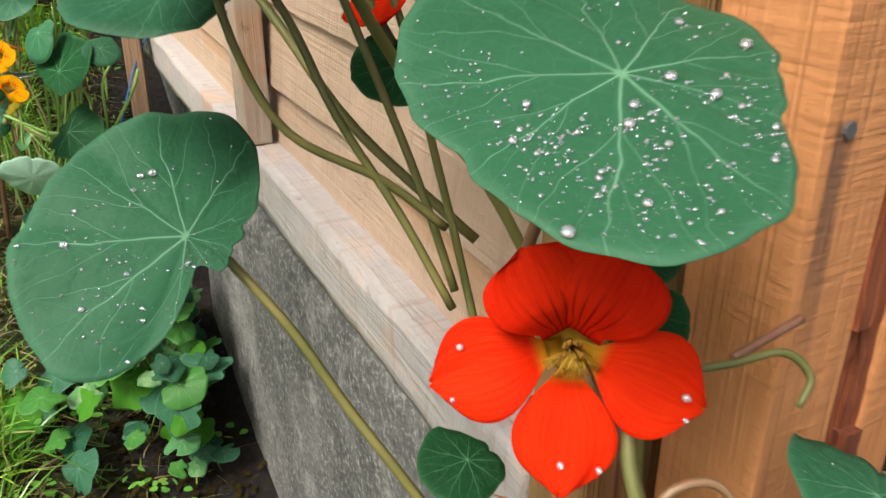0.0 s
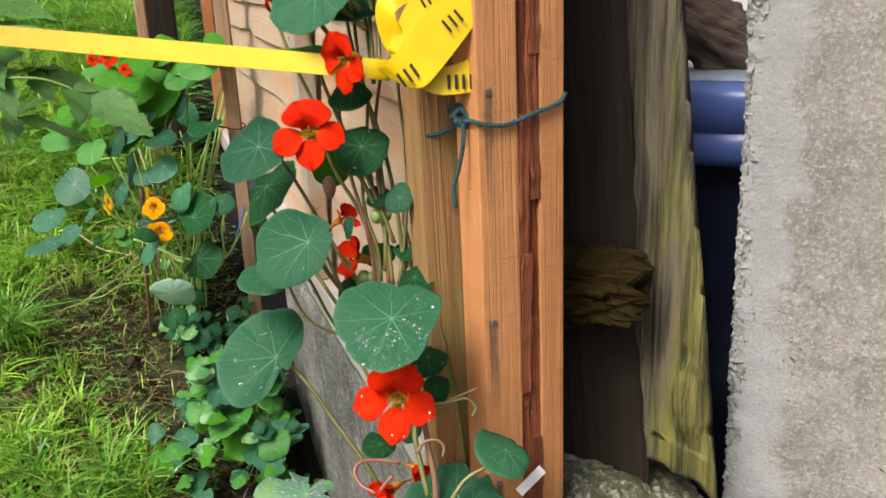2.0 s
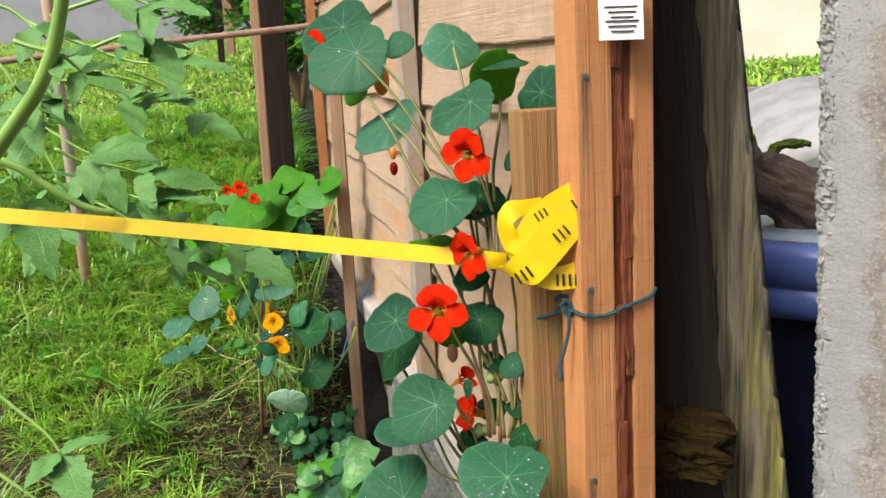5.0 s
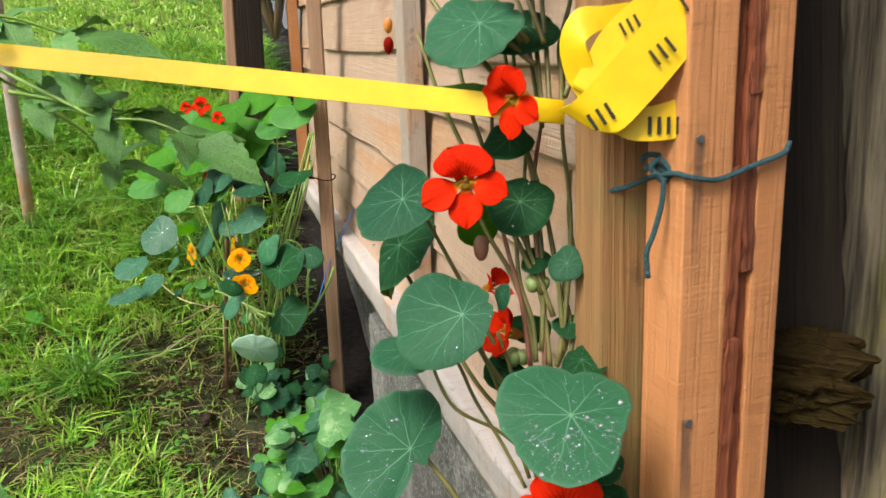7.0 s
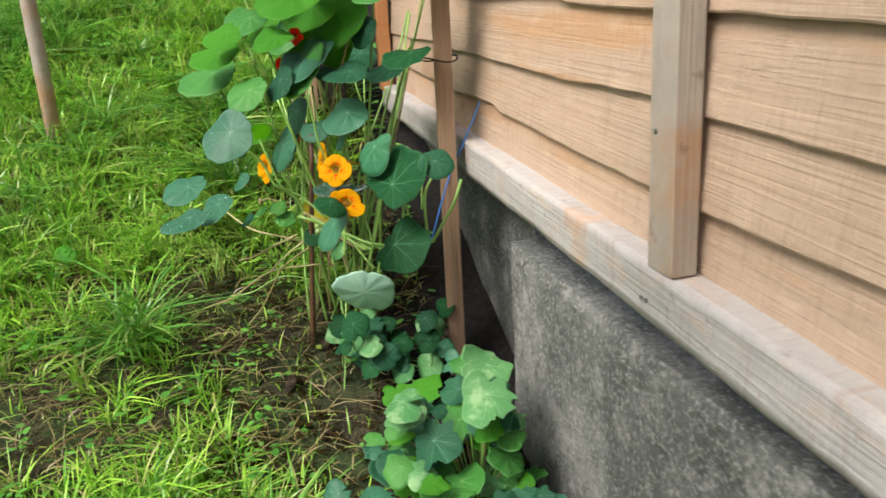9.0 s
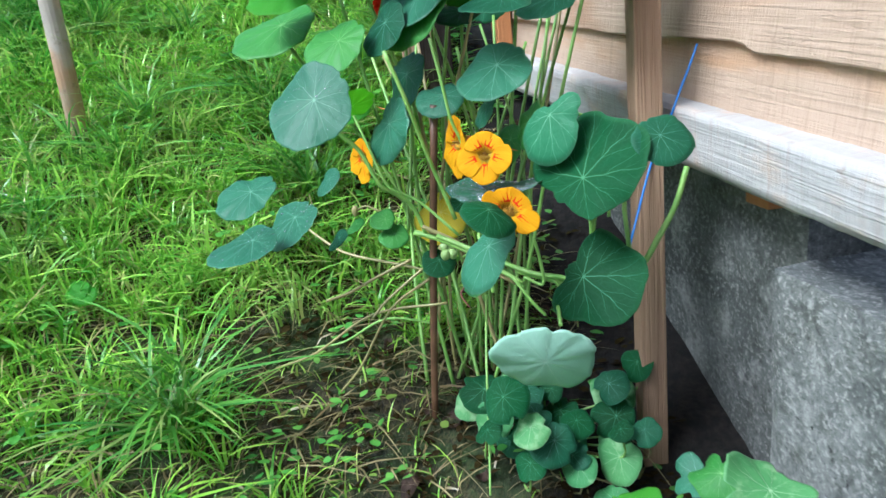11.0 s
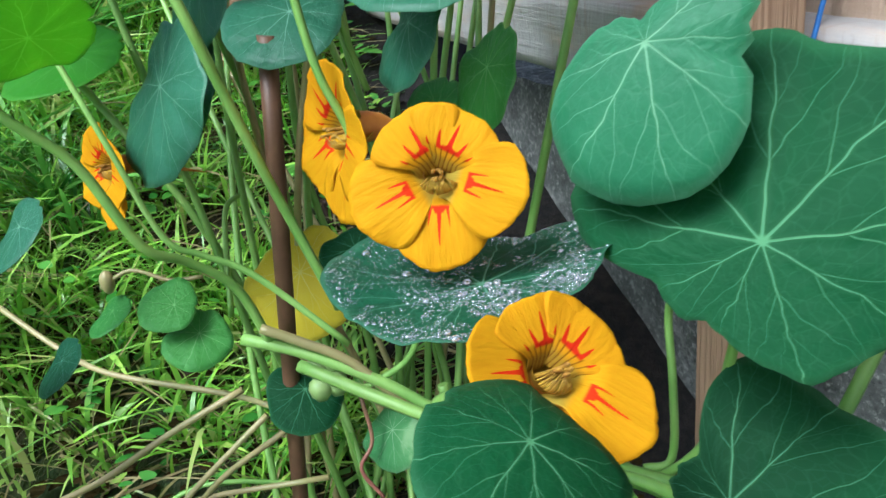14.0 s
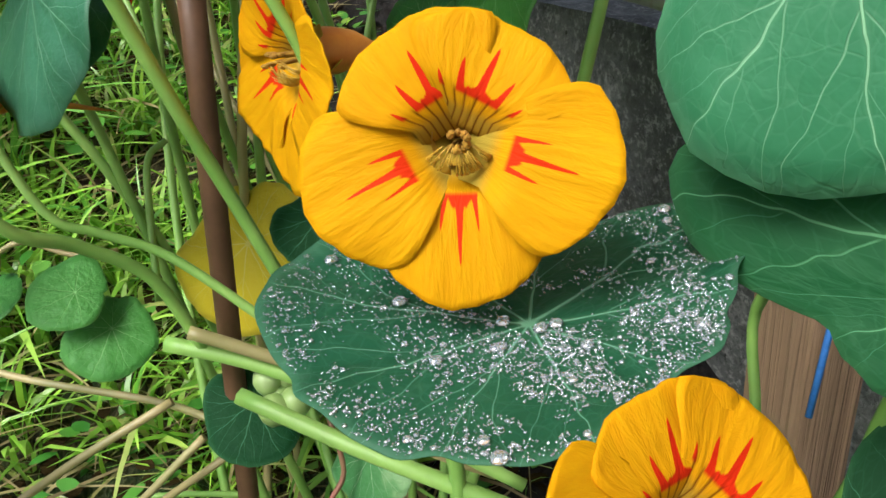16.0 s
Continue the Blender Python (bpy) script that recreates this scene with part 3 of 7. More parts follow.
# The plank's shade is put into its dark colour.
part("plank", rough_box((0.115, 0.03, 1.5), 0.010, lambda co, nn: co + nn * 0.004 * n3((co.x * 30, co.y * 30, co.z * 3)) + Vector((0.008 * n3((0, 0, co.z * 6)) + 0.004 * n3((0, 1, co.z * 30)) if co.x > 0.03 else 0, 0, 0))), M["darkpost"], sleeper, "old plank coloured dark for the shade on it", pose(0.158, 0.372, 1.30, -3.0, -4.0, -12), smooth=True)


def stub_fn(co, nn):
    q = math.hypot(co.y / 0.032, co.z / 0.044)
    sq = max(abs(co.y) / 0.025, abs(co.z) / 0.0375)
    p = Vector((co.x, co.y * (sq / q if q > 0.01 else 1), co.z * (sq / q if q > 0.01 else 1)))
    a = math.atan2(co.z, co.y)
    g = 0.007 * n3((co.x * 42, co.y * 52, co.z * 60), 1, 2) + 0.004 * n3(co, 150, 5) + 0.005 * n3((co.x * 14, co.y * 40, co.z * 40)) + 0.005 * n3((co.x * 40, co.y * 150, co.z * 150), 1, 5) - 0.004 * abs(n3((co.x * 30, a * 9, 9)))
    p += Vector((0, co.y, co.z)).normalized() * g
    if co.x > 0.07:
        p.x += 0.030 * n3((co.y * 70, co.z * 70, 1)) - 0.3 * abs(co.z) * sstep(0.07, 0.09, co.x)
    return p


stub = thing("rotten_rail", "broken end of a rotten mossy rail against the old timber", "rail", (0.19, 0.30, 0.94))
part("rail", rough_box((0.17, 0.05, 0.075), 0.003, stub_fn), M["rot"], stub, m=pose(0.150, 0.300, 0.943, 0, 5, -6) @ Matrix.Diagonal((0.93, 1.0, 0.78, 1.0)), smooth=False)


def block_fn(co, nn):
    r = (co.x / 0.085) ** 6 + (co.y / 0.085) ** 6 + (co.z / 0.15) ** 6
    p = co * (1 - 0.05 * max(0.0, r - 1))
    return p + nn * (0.007 * n3(co, 14) + 0.007 * n3(co, 50) + 0.004 * n3(co, 120))


block = part("concrete_block", rough_box((0.17, 0.17, 0.30), 0.006, block_fn), M["block"], m=pose(0.180, 0.345, 0.586, -3, 20, 12), smooth=False)
tagged(block, "rough mossy concrete block lying under the old timber", "concrete block")

# pale concrete pillar with a broken smoother arris
def pillar_fn(co, nn):
    p = co + nn * 0.0003 * n3(co, 12)
    if co.x < -0.2295 and co.y < -0.0795:
        p.y += 0.006 * abs(n3((co.y * 30, 9, co.z * 45)))
        p.x += 0.004 * n3((co.y * 8, 0, co.z * 9)) + 0.005 * n3((co.y * 40, 2, co.z * 40)) + 0.004 * abs(n3((co.y * 80, 5, co.z * 80)))
    return p


pillar = part("concrete_pillar", rough_box((0.46, 0.16, 1.9), 0.01, pillar_fn), M["pillar"], m=pose(0.560, 0.324, 1.0, 1.0, -0.9, -16), smooth=False)
tagged(pillar, "tall pale pitted concrete pillar with a broken rough edge", "pillar")


def crumbled(co, nn):
    """A crumbling arris: lumps of stone proud of the mortar, its width changing down the pillar."""
    wide = 0.65 + 0.5 * n3((1, 2, co.z * 7)) + 0.25 * n3((1, 2, co.z * 25))
    g = 0.0020 * n3(co, 95) + 0.0040 * n3(co, 230, 3) + 0.0016 * abs(n3(co, 400, 7))
    return Vector((co.x * wide, co.y * wide, co.z)) + nn * g


part("broken_edge", rough_box((0.017, 0.019, 1.2), 0.0024, crumbled), M["gravel"], pillar, "crumbling gravelly edge", pose(0.560, 0.324, 1.0, 1.0, -0.9, -16) @ pose(-0.2270, -0.0725, 0))


def lathe(profile, sides=40):
    bm = bmesh.new()
    rings = [[bm.verts.new((r * math.cos(a), r * math.sin(a), zz)) for a in (2 * math.pi * i / sides for i in range(sides))] for r, zz in profile]
    for a, b in zip(rings, rings[1:]):
        for i in range(sides):
            bm.faces.new((a[i], a[(i + 1) % sides], b[(i + 1) % sides], b[i])).smooth = True
    bm.faces.new(rings[0][::-1])
    bm.faces.new(rings[-1])
    return bm


drum = thing("water_drum", "blue plastic drum behind the pillar, its wet lid pale with painted sky", "drum", (0.47, 0.84, 0.45))
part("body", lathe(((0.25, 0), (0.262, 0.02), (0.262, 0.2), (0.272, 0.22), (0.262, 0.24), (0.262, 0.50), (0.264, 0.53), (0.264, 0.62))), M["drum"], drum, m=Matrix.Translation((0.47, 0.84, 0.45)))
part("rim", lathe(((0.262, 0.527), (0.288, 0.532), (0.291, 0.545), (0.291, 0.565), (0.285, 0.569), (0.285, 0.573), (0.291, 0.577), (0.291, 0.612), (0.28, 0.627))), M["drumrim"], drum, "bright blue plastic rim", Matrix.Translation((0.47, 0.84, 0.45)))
part("lid", lathe(((0.262, 0.625), (0.262, 0.628), (0.24, 0.634), (0.02, 0.645))), M["lid"], drum, "wet drum lid with the sky's reflection in its pale colour", Matrix.Translation((0.47, 0.84, 0.4515)))


def log_mesh():
    bm = tube(((-0.32, 0, 0), (-0.1, 0.01, 0.005), (0.12, 0, -0.004), (0.34, 0.012, 0)), 0.040, 0.036, 48, 44)
    for v in bm.verts:
        d = Vector((0, v.co.y, v.co.z))
        v.co += d * (0.22 * n3((v.co.x * 7, v.co.y * 60, v.co.z * 60)) + 0.34 * n3((v.co.x * 26, v.co.y * 110, v.co.z * 110)) - 0.35 * abs(n3((v.co.x * 40, v.co.y * 90, v.co.z * 90))) + 0.16 * (1 if n3((v.co.x * 30, v.co.y * 70, v.co.z * 70), 1, 9) > 0.05 else 0))
    return bm


log = part("dead_log", log_mesh(), M["bark"], m=pose(0.43, 0.66, 1.088, 0, 26, -8), smooth=False)


def moss_mesh(pts, seed):
    bm = tube(pts, 0.008, 0.005, 12, 12)
    for v in bm.verts:
        v.co += Vector((n3(v.co, 160, seed), n3(v.co, 160, seed + 3), n3(v.co, 160, seed + 6))) * 0.005
    return bm


part("moss", moss_mesh(((0.306, 0.701, 1.22), (0.314, 0.697, 1.196), (0.324, 0.693, 1.17)), 1), M["moss"], log, "green moss")
part("moss", moss_mesh(((0.334, 0.696, 1.177), (0.353, 0.705, 1.195), (0.392, 0.712, 1.194)), 2), M["moss"], log, "green moss")
tagged(log, "dead branch with flaking brown bark resting on the drum lid", "log")

tank = thing("round_tank_end", "large grimy white round plastic tank lying on its side", "tank", (0.78, 1.9, 0.5))
part("body", lathe(((0.40, 0), (0.44, 0.02), (0.45, 0.05), (0.45, 0.8), (0.43, 0.83))), M["tank"], tank, m=pose(0.82, 1.95, 0.69, -80, 0, 0))

tagged(part("wall_stone", box(-1.2, 8, 4.9, 5.15, 0.3, 1.205, 0.02), M["stonewall"]), "old dark garden retaining wall below a strip of grass", "wall", kind="structure")
house = thing("house", "cream rendered house wall beyond the far grass", "house", (3, 9, 1.4))
part("wall", box(0, 9, 9, 13, 1.3, 5.0, 0.02), M["render"], house)


# ---- plants: nasturtium leaves, flowers and stems ----
def leaf_material(name, green, deep, vein, vein_w=0.0085, net=0.16, rough=0.5, blotch=None, glow_mix=0.28, glow_col=(0.20, 0.42, 0.02), spec=0.16):
    """Round leaf with pale veins that radiate from the stalk; UV runs from -1 to 1 about the stalk."""
    k = Nodes(name)
    uv = k.node("TexCoord").outputs["UV"]
    warp = k.node("TexNoise")
    k.put(warp.inputs["Vector"], uv)
    warp.inputs["Scale"].default_value = 2.6
    sub = k.node("VectorMath", operation="SUBTRACT")
    k.put(sub.inputs[0], warp.outputs["Color"])
    sub.inputs[1].default_value = (0.5, 0.5, 0.5)
    sc = k.node("VectorMath", operation="SCALE")
    k.put(sc.inputs[0], sub.outputs[0])
    sc.inputs["Scale"].default_value = 0.27
    ln = k.node("VectorMath", operation="LENGTH")
    k.put(ln.inputs[0], uv)
    r = ln.outputs["Value"]
    sc2 = k.node("VectorMath", operation="SCALE")
    k.put(sc2.inputs[0], sc.outputs[0])
    k.put(sc2.inputs["Scale"], r)
    ad = k.node("VectorMath", operation="ADD")
    k.put(ad.inputs[0], uv)
    k.put(ad.inputs[1], sc2.outputs[0])
    sep = k.node("SeparateXYZ")
    k.put(sep.inputs[0], ad.outputs[0])
    th = k.math("ARCTAN2", sep.outputs[1], sep.outputs[0])

    def rays(n, phase):
        f = k.math("FRACT", k.math("ADD", k.math("MULTIPLY", th, n / (2 * math.pi)), phase))
        d = k.math("MULTIPLY", k.math("ABSOLUTE", k.math("SUBTRACT", f, 0.5)), 2 * math.pi / n)
        return k.math("MULTIPLY", d, r)

    width = k.math("MULTIPLY", k.math("SUBTRACT", 1.25, r), vein_w)
    d = rays(9, 0.5)
    main = k.step(d, width, k.math("MULTIPLY", width, 0.35))
    glow = k.math("MULTIPLY", k.step(d, k.math("MULTIPLY", width, 4.0), 0.0), 0.12)

    def forks(n, phase, start, slope, wide):
        """Side veins that leave each main vein at a radius and swing away from it."""
        f = k.math("FRACT", k.math("ADD", k.math("MULTIPLY", th, n / (2 * math.pi)), phase))
        off = k.math("MULTIPLY", k.math("ABSOLUTE", k.math("SUBTRACT", f, 0.5)), 2 * math.pi / n)
        path = k.math("MULTIPLY", k.math("MAXIMUM", k.math("SUBTRACT", 1.0, k.math("DIVIDE", start, k.math("MAXIMUM", r, 0.01))), 0.0), slope)
        dd = k.math("MULTIPLY", k.math("ABSOLUTE", k.math("SUBTRACT", off, path)), r)
        line = k.step(dd, k.math("MULTIPLY", width, wide), k.math("MULTIPLY", width, wide * 0.3))
        return k.math("MULTIPLY", line, k.step(r, start, start + 0.04))

    side = k.math("MAXIMUM", k.math("MULTIPLY", forks(9, 0.5, 0.36, 0.50, 0.8), 0.62), k.math("MULTIPLY", forks(9, 0.5, 0.62, 0.42, 0.6), 0.38))
    cell = k.voronoi(ad.outputs[0], 5.5, "DISTANCE_TO_EDGE")
    web = k.math("MAXIMUM", k.math("MULTIPLY", k.step(cell, 0.035, 0.008), net * 0.4), side)
    cell2 = k.voronoi(ad.outputs[0], 13.0, "DISTANCE_TO_EDGE")
    web2 = k.math("MULTIPLY", k.step(cell2, 0.07, 0.01), net * 0.3)
    hub = k.step(r, 0.055, 0.02)
    f = k.math("MAXIMUM", k.math("MAXIMUM", main, hub), k.math("MAXIMUM", k.math("ADD", web, web2), glow))
    mott = k.noise(k.coords((22, 22, 22)), 1.0, 4)
    rnd = k.node("ObjectInfo").outputs["Random"]
    base = k.mix(k.step(k.math("ADD", mott, k.math("MULTIPLY", k.math("SUBTRACT", rnd, 0.5), 0.5)), 0.25, 0.75), deep, green)
    if blotch:
        base = k.mix(k.step(k.noise(k.coords((30, 30, 30)), 1.0, 4, 0.6), 0.52, 0.66), base, blotch)
    edge = k.step(r, 0.90, 1.02)
    base = k.mix(k.math("MULTIPLY", edge, 0.25), base, vein)
    col = k.mix(f, base, vein)
    fine = k.noise(k.coords((400, 400, 400)), 1.0, 2)
    puff = k.noise(ad.outputs[0], 7.0, 3, 0.5)
    k.bump(k.math("ADD", k.math("ADD", k.math("MULTIPLY", f, -0.8), k.math("MULTIPLY", puff, 1.3)), k.math("MULTIPLY", fine, 0.15)), 0.45, 0.0014)
    k.set(Base_Color=col, Roughness=rough, Specular_IOR_Level=spec)
    tr = k.node("BsdfTranslucent")
    k.put(tr.inputs[0], k.mix(0.5, col, glow_col))
    mx = k.node("MixShader")
    mx.inputs[0].default_value = glow_mix
    k.t.links.new(k.bsdf.outputs[0], mx.inputs[1])
    k.t.links.new(tr.outputs[0], mx.inputs[2])
    k.t.links.new(mx.outputs[0], k.out.inputs[0])
    return k.m


M["leaf"] = leaf_material("nasturtium_leaf", (0.027, 0.122, 0.058), (0.014, 0.078, 0.037), (0.15, 0.34, 0.20))
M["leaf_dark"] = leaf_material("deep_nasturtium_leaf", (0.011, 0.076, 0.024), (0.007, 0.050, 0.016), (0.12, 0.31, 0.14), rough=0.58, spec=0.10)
# Lighter green and strong glow_col put light from behind into the leaf colour.
M["leaf_light"] = leaf_material("backlit_nasturtium_leaf", (0.10, 0.34, 0.035), (0.07, 0.27, 0.026), (0.24, 0.50, 0.12), net=0.12, glow_mix=0.6, glow_col=(0.60, 1.0, 0.06))
M["leaf_young"] = leaf_material("fresh_green_leaf", (0.078, 0.28, 0.050), (0.050, 0.21, 0.036), (0.24, 0.47, 0.15), rough=0.42, glow_mix=0.34, spec=0.25)
M["leaf_blue"] = leaf_material("bluish_wet_leaf", (0.050, 0.185, 0.100), (0.034, 0.138, 0.074), (0.22, 0.42, 0.27), rough=0.42, net=0.14, spec=0.28)
M["leaf_fresh"] = leaf_material("lush_wet_leaf", (0.043, 0.192, 0.086), (0.030, 0.142, 0.062), (0.24, 0.48, 0.27), rough=0.45, spec=0.2)
M["leaf_pale"] = leaf_material("pale_eaten_leaf", (0.115, 0.29, 0.165), (0.080, 0.225, 0.120), (0.30, 0.50, 0.34), rough=0.42, blotch=(0.17, 0.33, 0.12), spec=0.3)
M["leaf_under"] = leaf_material("pale_leaf_underside", (0.17, 0.33, 0.10), (0.13, 0.28, 0.075), (0.34, 0.50, 0.22), rough=0.6)
M["leaf_white"] = leaf_material("silvery_underside", (0.42, 0.66, 0.52), (0.36, 0.60, 0.45), (0.52, 0.72, 0.58), rough=0.4)
M["leaf_yellow"] = leaf_material("yellowed_leaf", (0.58, 0.48, 0.02), (0.50, 0.38, 0.012), (0.60, 0.55, 0.12), net=0.12)
M["leaf_mottled"] = leaf_material("mottled_sick_leaf", (0.11, 0.30, 0.10), (0.06, 0.22, 0.07), (0.34, 0.52, 0.28), blotch=(0.27, 0.46, 0.21))


def stem_material(name, a, b):
    k = Nodes(name)
    v = k.coords((30, 30, 30))
    col = k.mix(k.step(k.noise(v, 1.0, 3), 0.35, 0.65), a, b)
    col = k.mix(k.math("MULTIPLY", k.noise(k.coords((300, 300, 60)), 1.0, 2), 0.35), col, tuple(x * 0.6 for x in a))
    return k.set(Base_Color=col, Roughness=0.42, Subsurface_Weight=0.1, Subsurface_Radius=(0.002, 0.003, 0.001))


M["stem"] = stem_material("green_stem", (0.20, 0.39, 0.075), (0.30, 0.50, 0.115))
M["stem_olive"] = stem_material("olive_stem", (0.13, 0.145, 0.04), (0.22, 0.20, 0.065))
M["stem_pink"] = stem_material("pink_flushed_stem", (0.27, 0.095, 0.07), (0.24, 0.15, 0.075))
M["stem_straw"] = stem_material("straw_stem", (0.36, 0.30, 0.13), (0.28, 0.27, 0.10))
M["pod"] = stem_material("pale_seed_pod", (0.27, 0.40, 0.12), (0.34, 0.46, 0.18))


def petal_material(name, base, shade, mark=None, lines=None, throat=None, upper=False):
    """Petal colour; UV u runs from the claw (0) to the rim (1), v across it from -1 to 1."""
    k = Nodes(name)
    sep = k.node("SeparateXYZ")
    k.put(sep.inputs[0], k.node("TexCoord").outputs["UV"])
    u, v = sep.outputs[0], sep.outputs[1]
    n = k.noise(k.coords((60, 60, 60)), 1.0, 4)
    streak_v = k.node("CombineXYZ")
    k.put(streak_v.inputs[0], k.math("MULTIPLY", u, 1.5))
    k.put(streak_v.inputs[1], k.math("MULTIPLY", v, 11.0))
    streak = k.noise(streak_v.outputs[0], 1.0, 3)
    col = k.mix(k.step(k.math("ADD", k.math("MULTIPLY", n, 0.5), k.math("MULTIPLY", streak, 0.5)), 0.3, 0.7), shade, base)
    if throat:
        col = k.mix(k.step(u, 0.25, 0.12), col, throat)
    if mark:
        jag = k.math("MULTIPLY", k.math("SUBTRACT", streak, 0.5), 0.10)
        av = k.math("ABSOLUTE", v)
        flame = k.math("POWER", k.math("ABSOLUTE", k.math("COSINE", k.math("MULTIPLY", k.math("ADD", v, k.math("MULTIPLY", jag, 0.4)), 9.0 if upper else 11.5))), 10.0)
        far = 0.40 if upper else 0.36
        core = k.math("MULTIPLY", k.step(av, 0.55 if upper else 0.30, 0.12), 0.12)
        reach = k.math("ADD", k.math("MULTIPLY", k.math("MULTIPLY", flame, far), k.math("SUBTRACT", 1.0, k.math("MULTIPLY", av, 0.9))), k.math("ADD", 0.27, core))
        reach = k.math("ADD", reach, jag)
        m = k.math("MULTIPLY", k.step(u, reach, k.math("SUBTRACT", reach, 0.03)), k.step(u, 0.27, 0.31))
        m = k.math("MULTIPLY", m, k.step(av, 0.85 if upper else 0.50, 0.70 if upper else 0.40))
        col = k.mix(m, col, mark)
    if lines:
        w = k.math("POWER", k.math("ABSOLUTE", k.math("COSINE", k.math("MULTIPLY", v, 14.0))), 14.0)
        m = k.math("MULTIPLY", w, k.math("MULTIPLY", k.step(u, 0.36 if mark else 0.62, 0.28 if mark else 0.2), k.step(k.math("ABSOLUTE", v), 0.95 if mark else 0.75, 0.8 if mark else 0.3)))
        col = k.mix(k.math("MULTIPLY", m, 0.8), col, lines)
    rib = k.node("CombineXYZ")
    k.put(rib.inputs[0], k.math("MULTIPLY", u, 2.2))
    k.put(rib.inputs[1], k.math("MULTIPLY", v, 6.0))
    crease = k.noise(rib.outputs[0], 1.0, 4, 0.6, 0.8)
    k.bump(k.math("ADD", k.math("MULTIPLY", streak, 0.5), k.math("MULTIPLY", crease, 1.6)), 0.32, 0.0016)
    k.set(Base_Color=col, Roughness=0.6, Specular_IOR_Level=0.05)
    tr = k.node("BsdfTranslucent")
    k.put(tr.inputs[0], col)
    mx = k.node("MixShader")
    mx.inputs[0].default_value = 0.3
    k.t.links.new(k.bsdf.outputs[0], mx.inputs[1])
    k.t.links.new(tr.outputs[0], mx.inputs[2])
    k.t.links.new(mx.outputs[0], k.out.inputs[0])
    return k.m


M["red_up"] = petal_material("scarlet_upper_petal", (0.76, 0.030, 0.003), (0.66, 0.014, 0.002), lines=(0.12, 0.004, 0.004))
M["red_low"] = petal_material("scarlet_lower_petal", (0.80, 0.036, 0.003), (0.70, 0.018, 0.002), throat=(0.55, 0.30, 0.02))
M["yel_up"] = petal_material("amber_upper_petal", (0.69, 0.355, 0.0), (0.65, 0.295, 0.0), mark=(0.62, 0.026, 0.004), lines=(0.10, 0.012, 0.003), throat=(0.42, 0.25, 0.02), upper=True)
M["yel_low"] = petal_material("amber_lower_petal", (0.70, 0.370, 0.0), (0.66, 0.315, 0.0), mark=(0.66, 0.034, 0.004), throat=(0.44, 0.32, 0.04))
M["throat"] = plain("yellow_throat", (0.52, 0.34, 0.03), 0.5, c2=(0.40, 0.22, 0.015), scale=150)
M["calyx"] = plain("orange_calyx", (0.62, 0.26, 0.03), 0.5, c2=(0.50, 0.15, 0.02), scale=80)
M["anther"] = plain("pollen", (0.42, 0.24, 0.015), 0.8, c2=(0.24, 0.11, 0.008), scale=300)


def water():
    """Clear water: mostly see-through, with a sharp reflection of the sky that grows at the rim, and some white colour
    in place of sparkle.
    """
    k = Nodes("water_drop")
    k.set(Base_Color=(0.80, 0.88, 0.92), Roughness=0.1)
    tp = k.node("BsdfTransparent")
    tp.inputs[0].default_value = (0.95, 0.98, 0.97, 1)
    m0 = k.node("MixShader")
    m0.inputs[0].default_value = 0.84
    k.t.links.new(k.bsdf.outputs[0], m0.inputs[1])
    k.t.links.new(tp.outputs[0], m0.inputs[2])
    gl = k.node("BsdfGlossy")
    gl.inputs["Color"].default_value = (0.97, 0.98, 1.0, 1)
    gl.inputs["Roughness"].default_value = 0.03
    mx = k.node("MixShader")
    fr = k.node("Fresnel")
    fr.inputs["IOR"].default_value = 1.6
    k.t.links.new(k.math("ADD", fr.outputs[0], 0.10), mx.inputs[0])
    k.t.links.new(m0.outputs[0], mx.inputs[1])
    k.t.links.new(gl.outputs[0], mx.inputs[2])
    k.t.links.new(mx.outputs[0], k.out.inputs[0])
    return k.m


M["water"] = water()


def frame_of(pos, z, y):
    """A pose at pos with local z along z and local y as near y as may be."""
    z = Vector(z).normalized()
    y = Vector(y)
    y = (y - z * y.dot(z)).normalized()
    x = y.cross(z)
    m = Matrix((x, y, z)).transposed().to_4x4()
    m.translation = pos
    return m


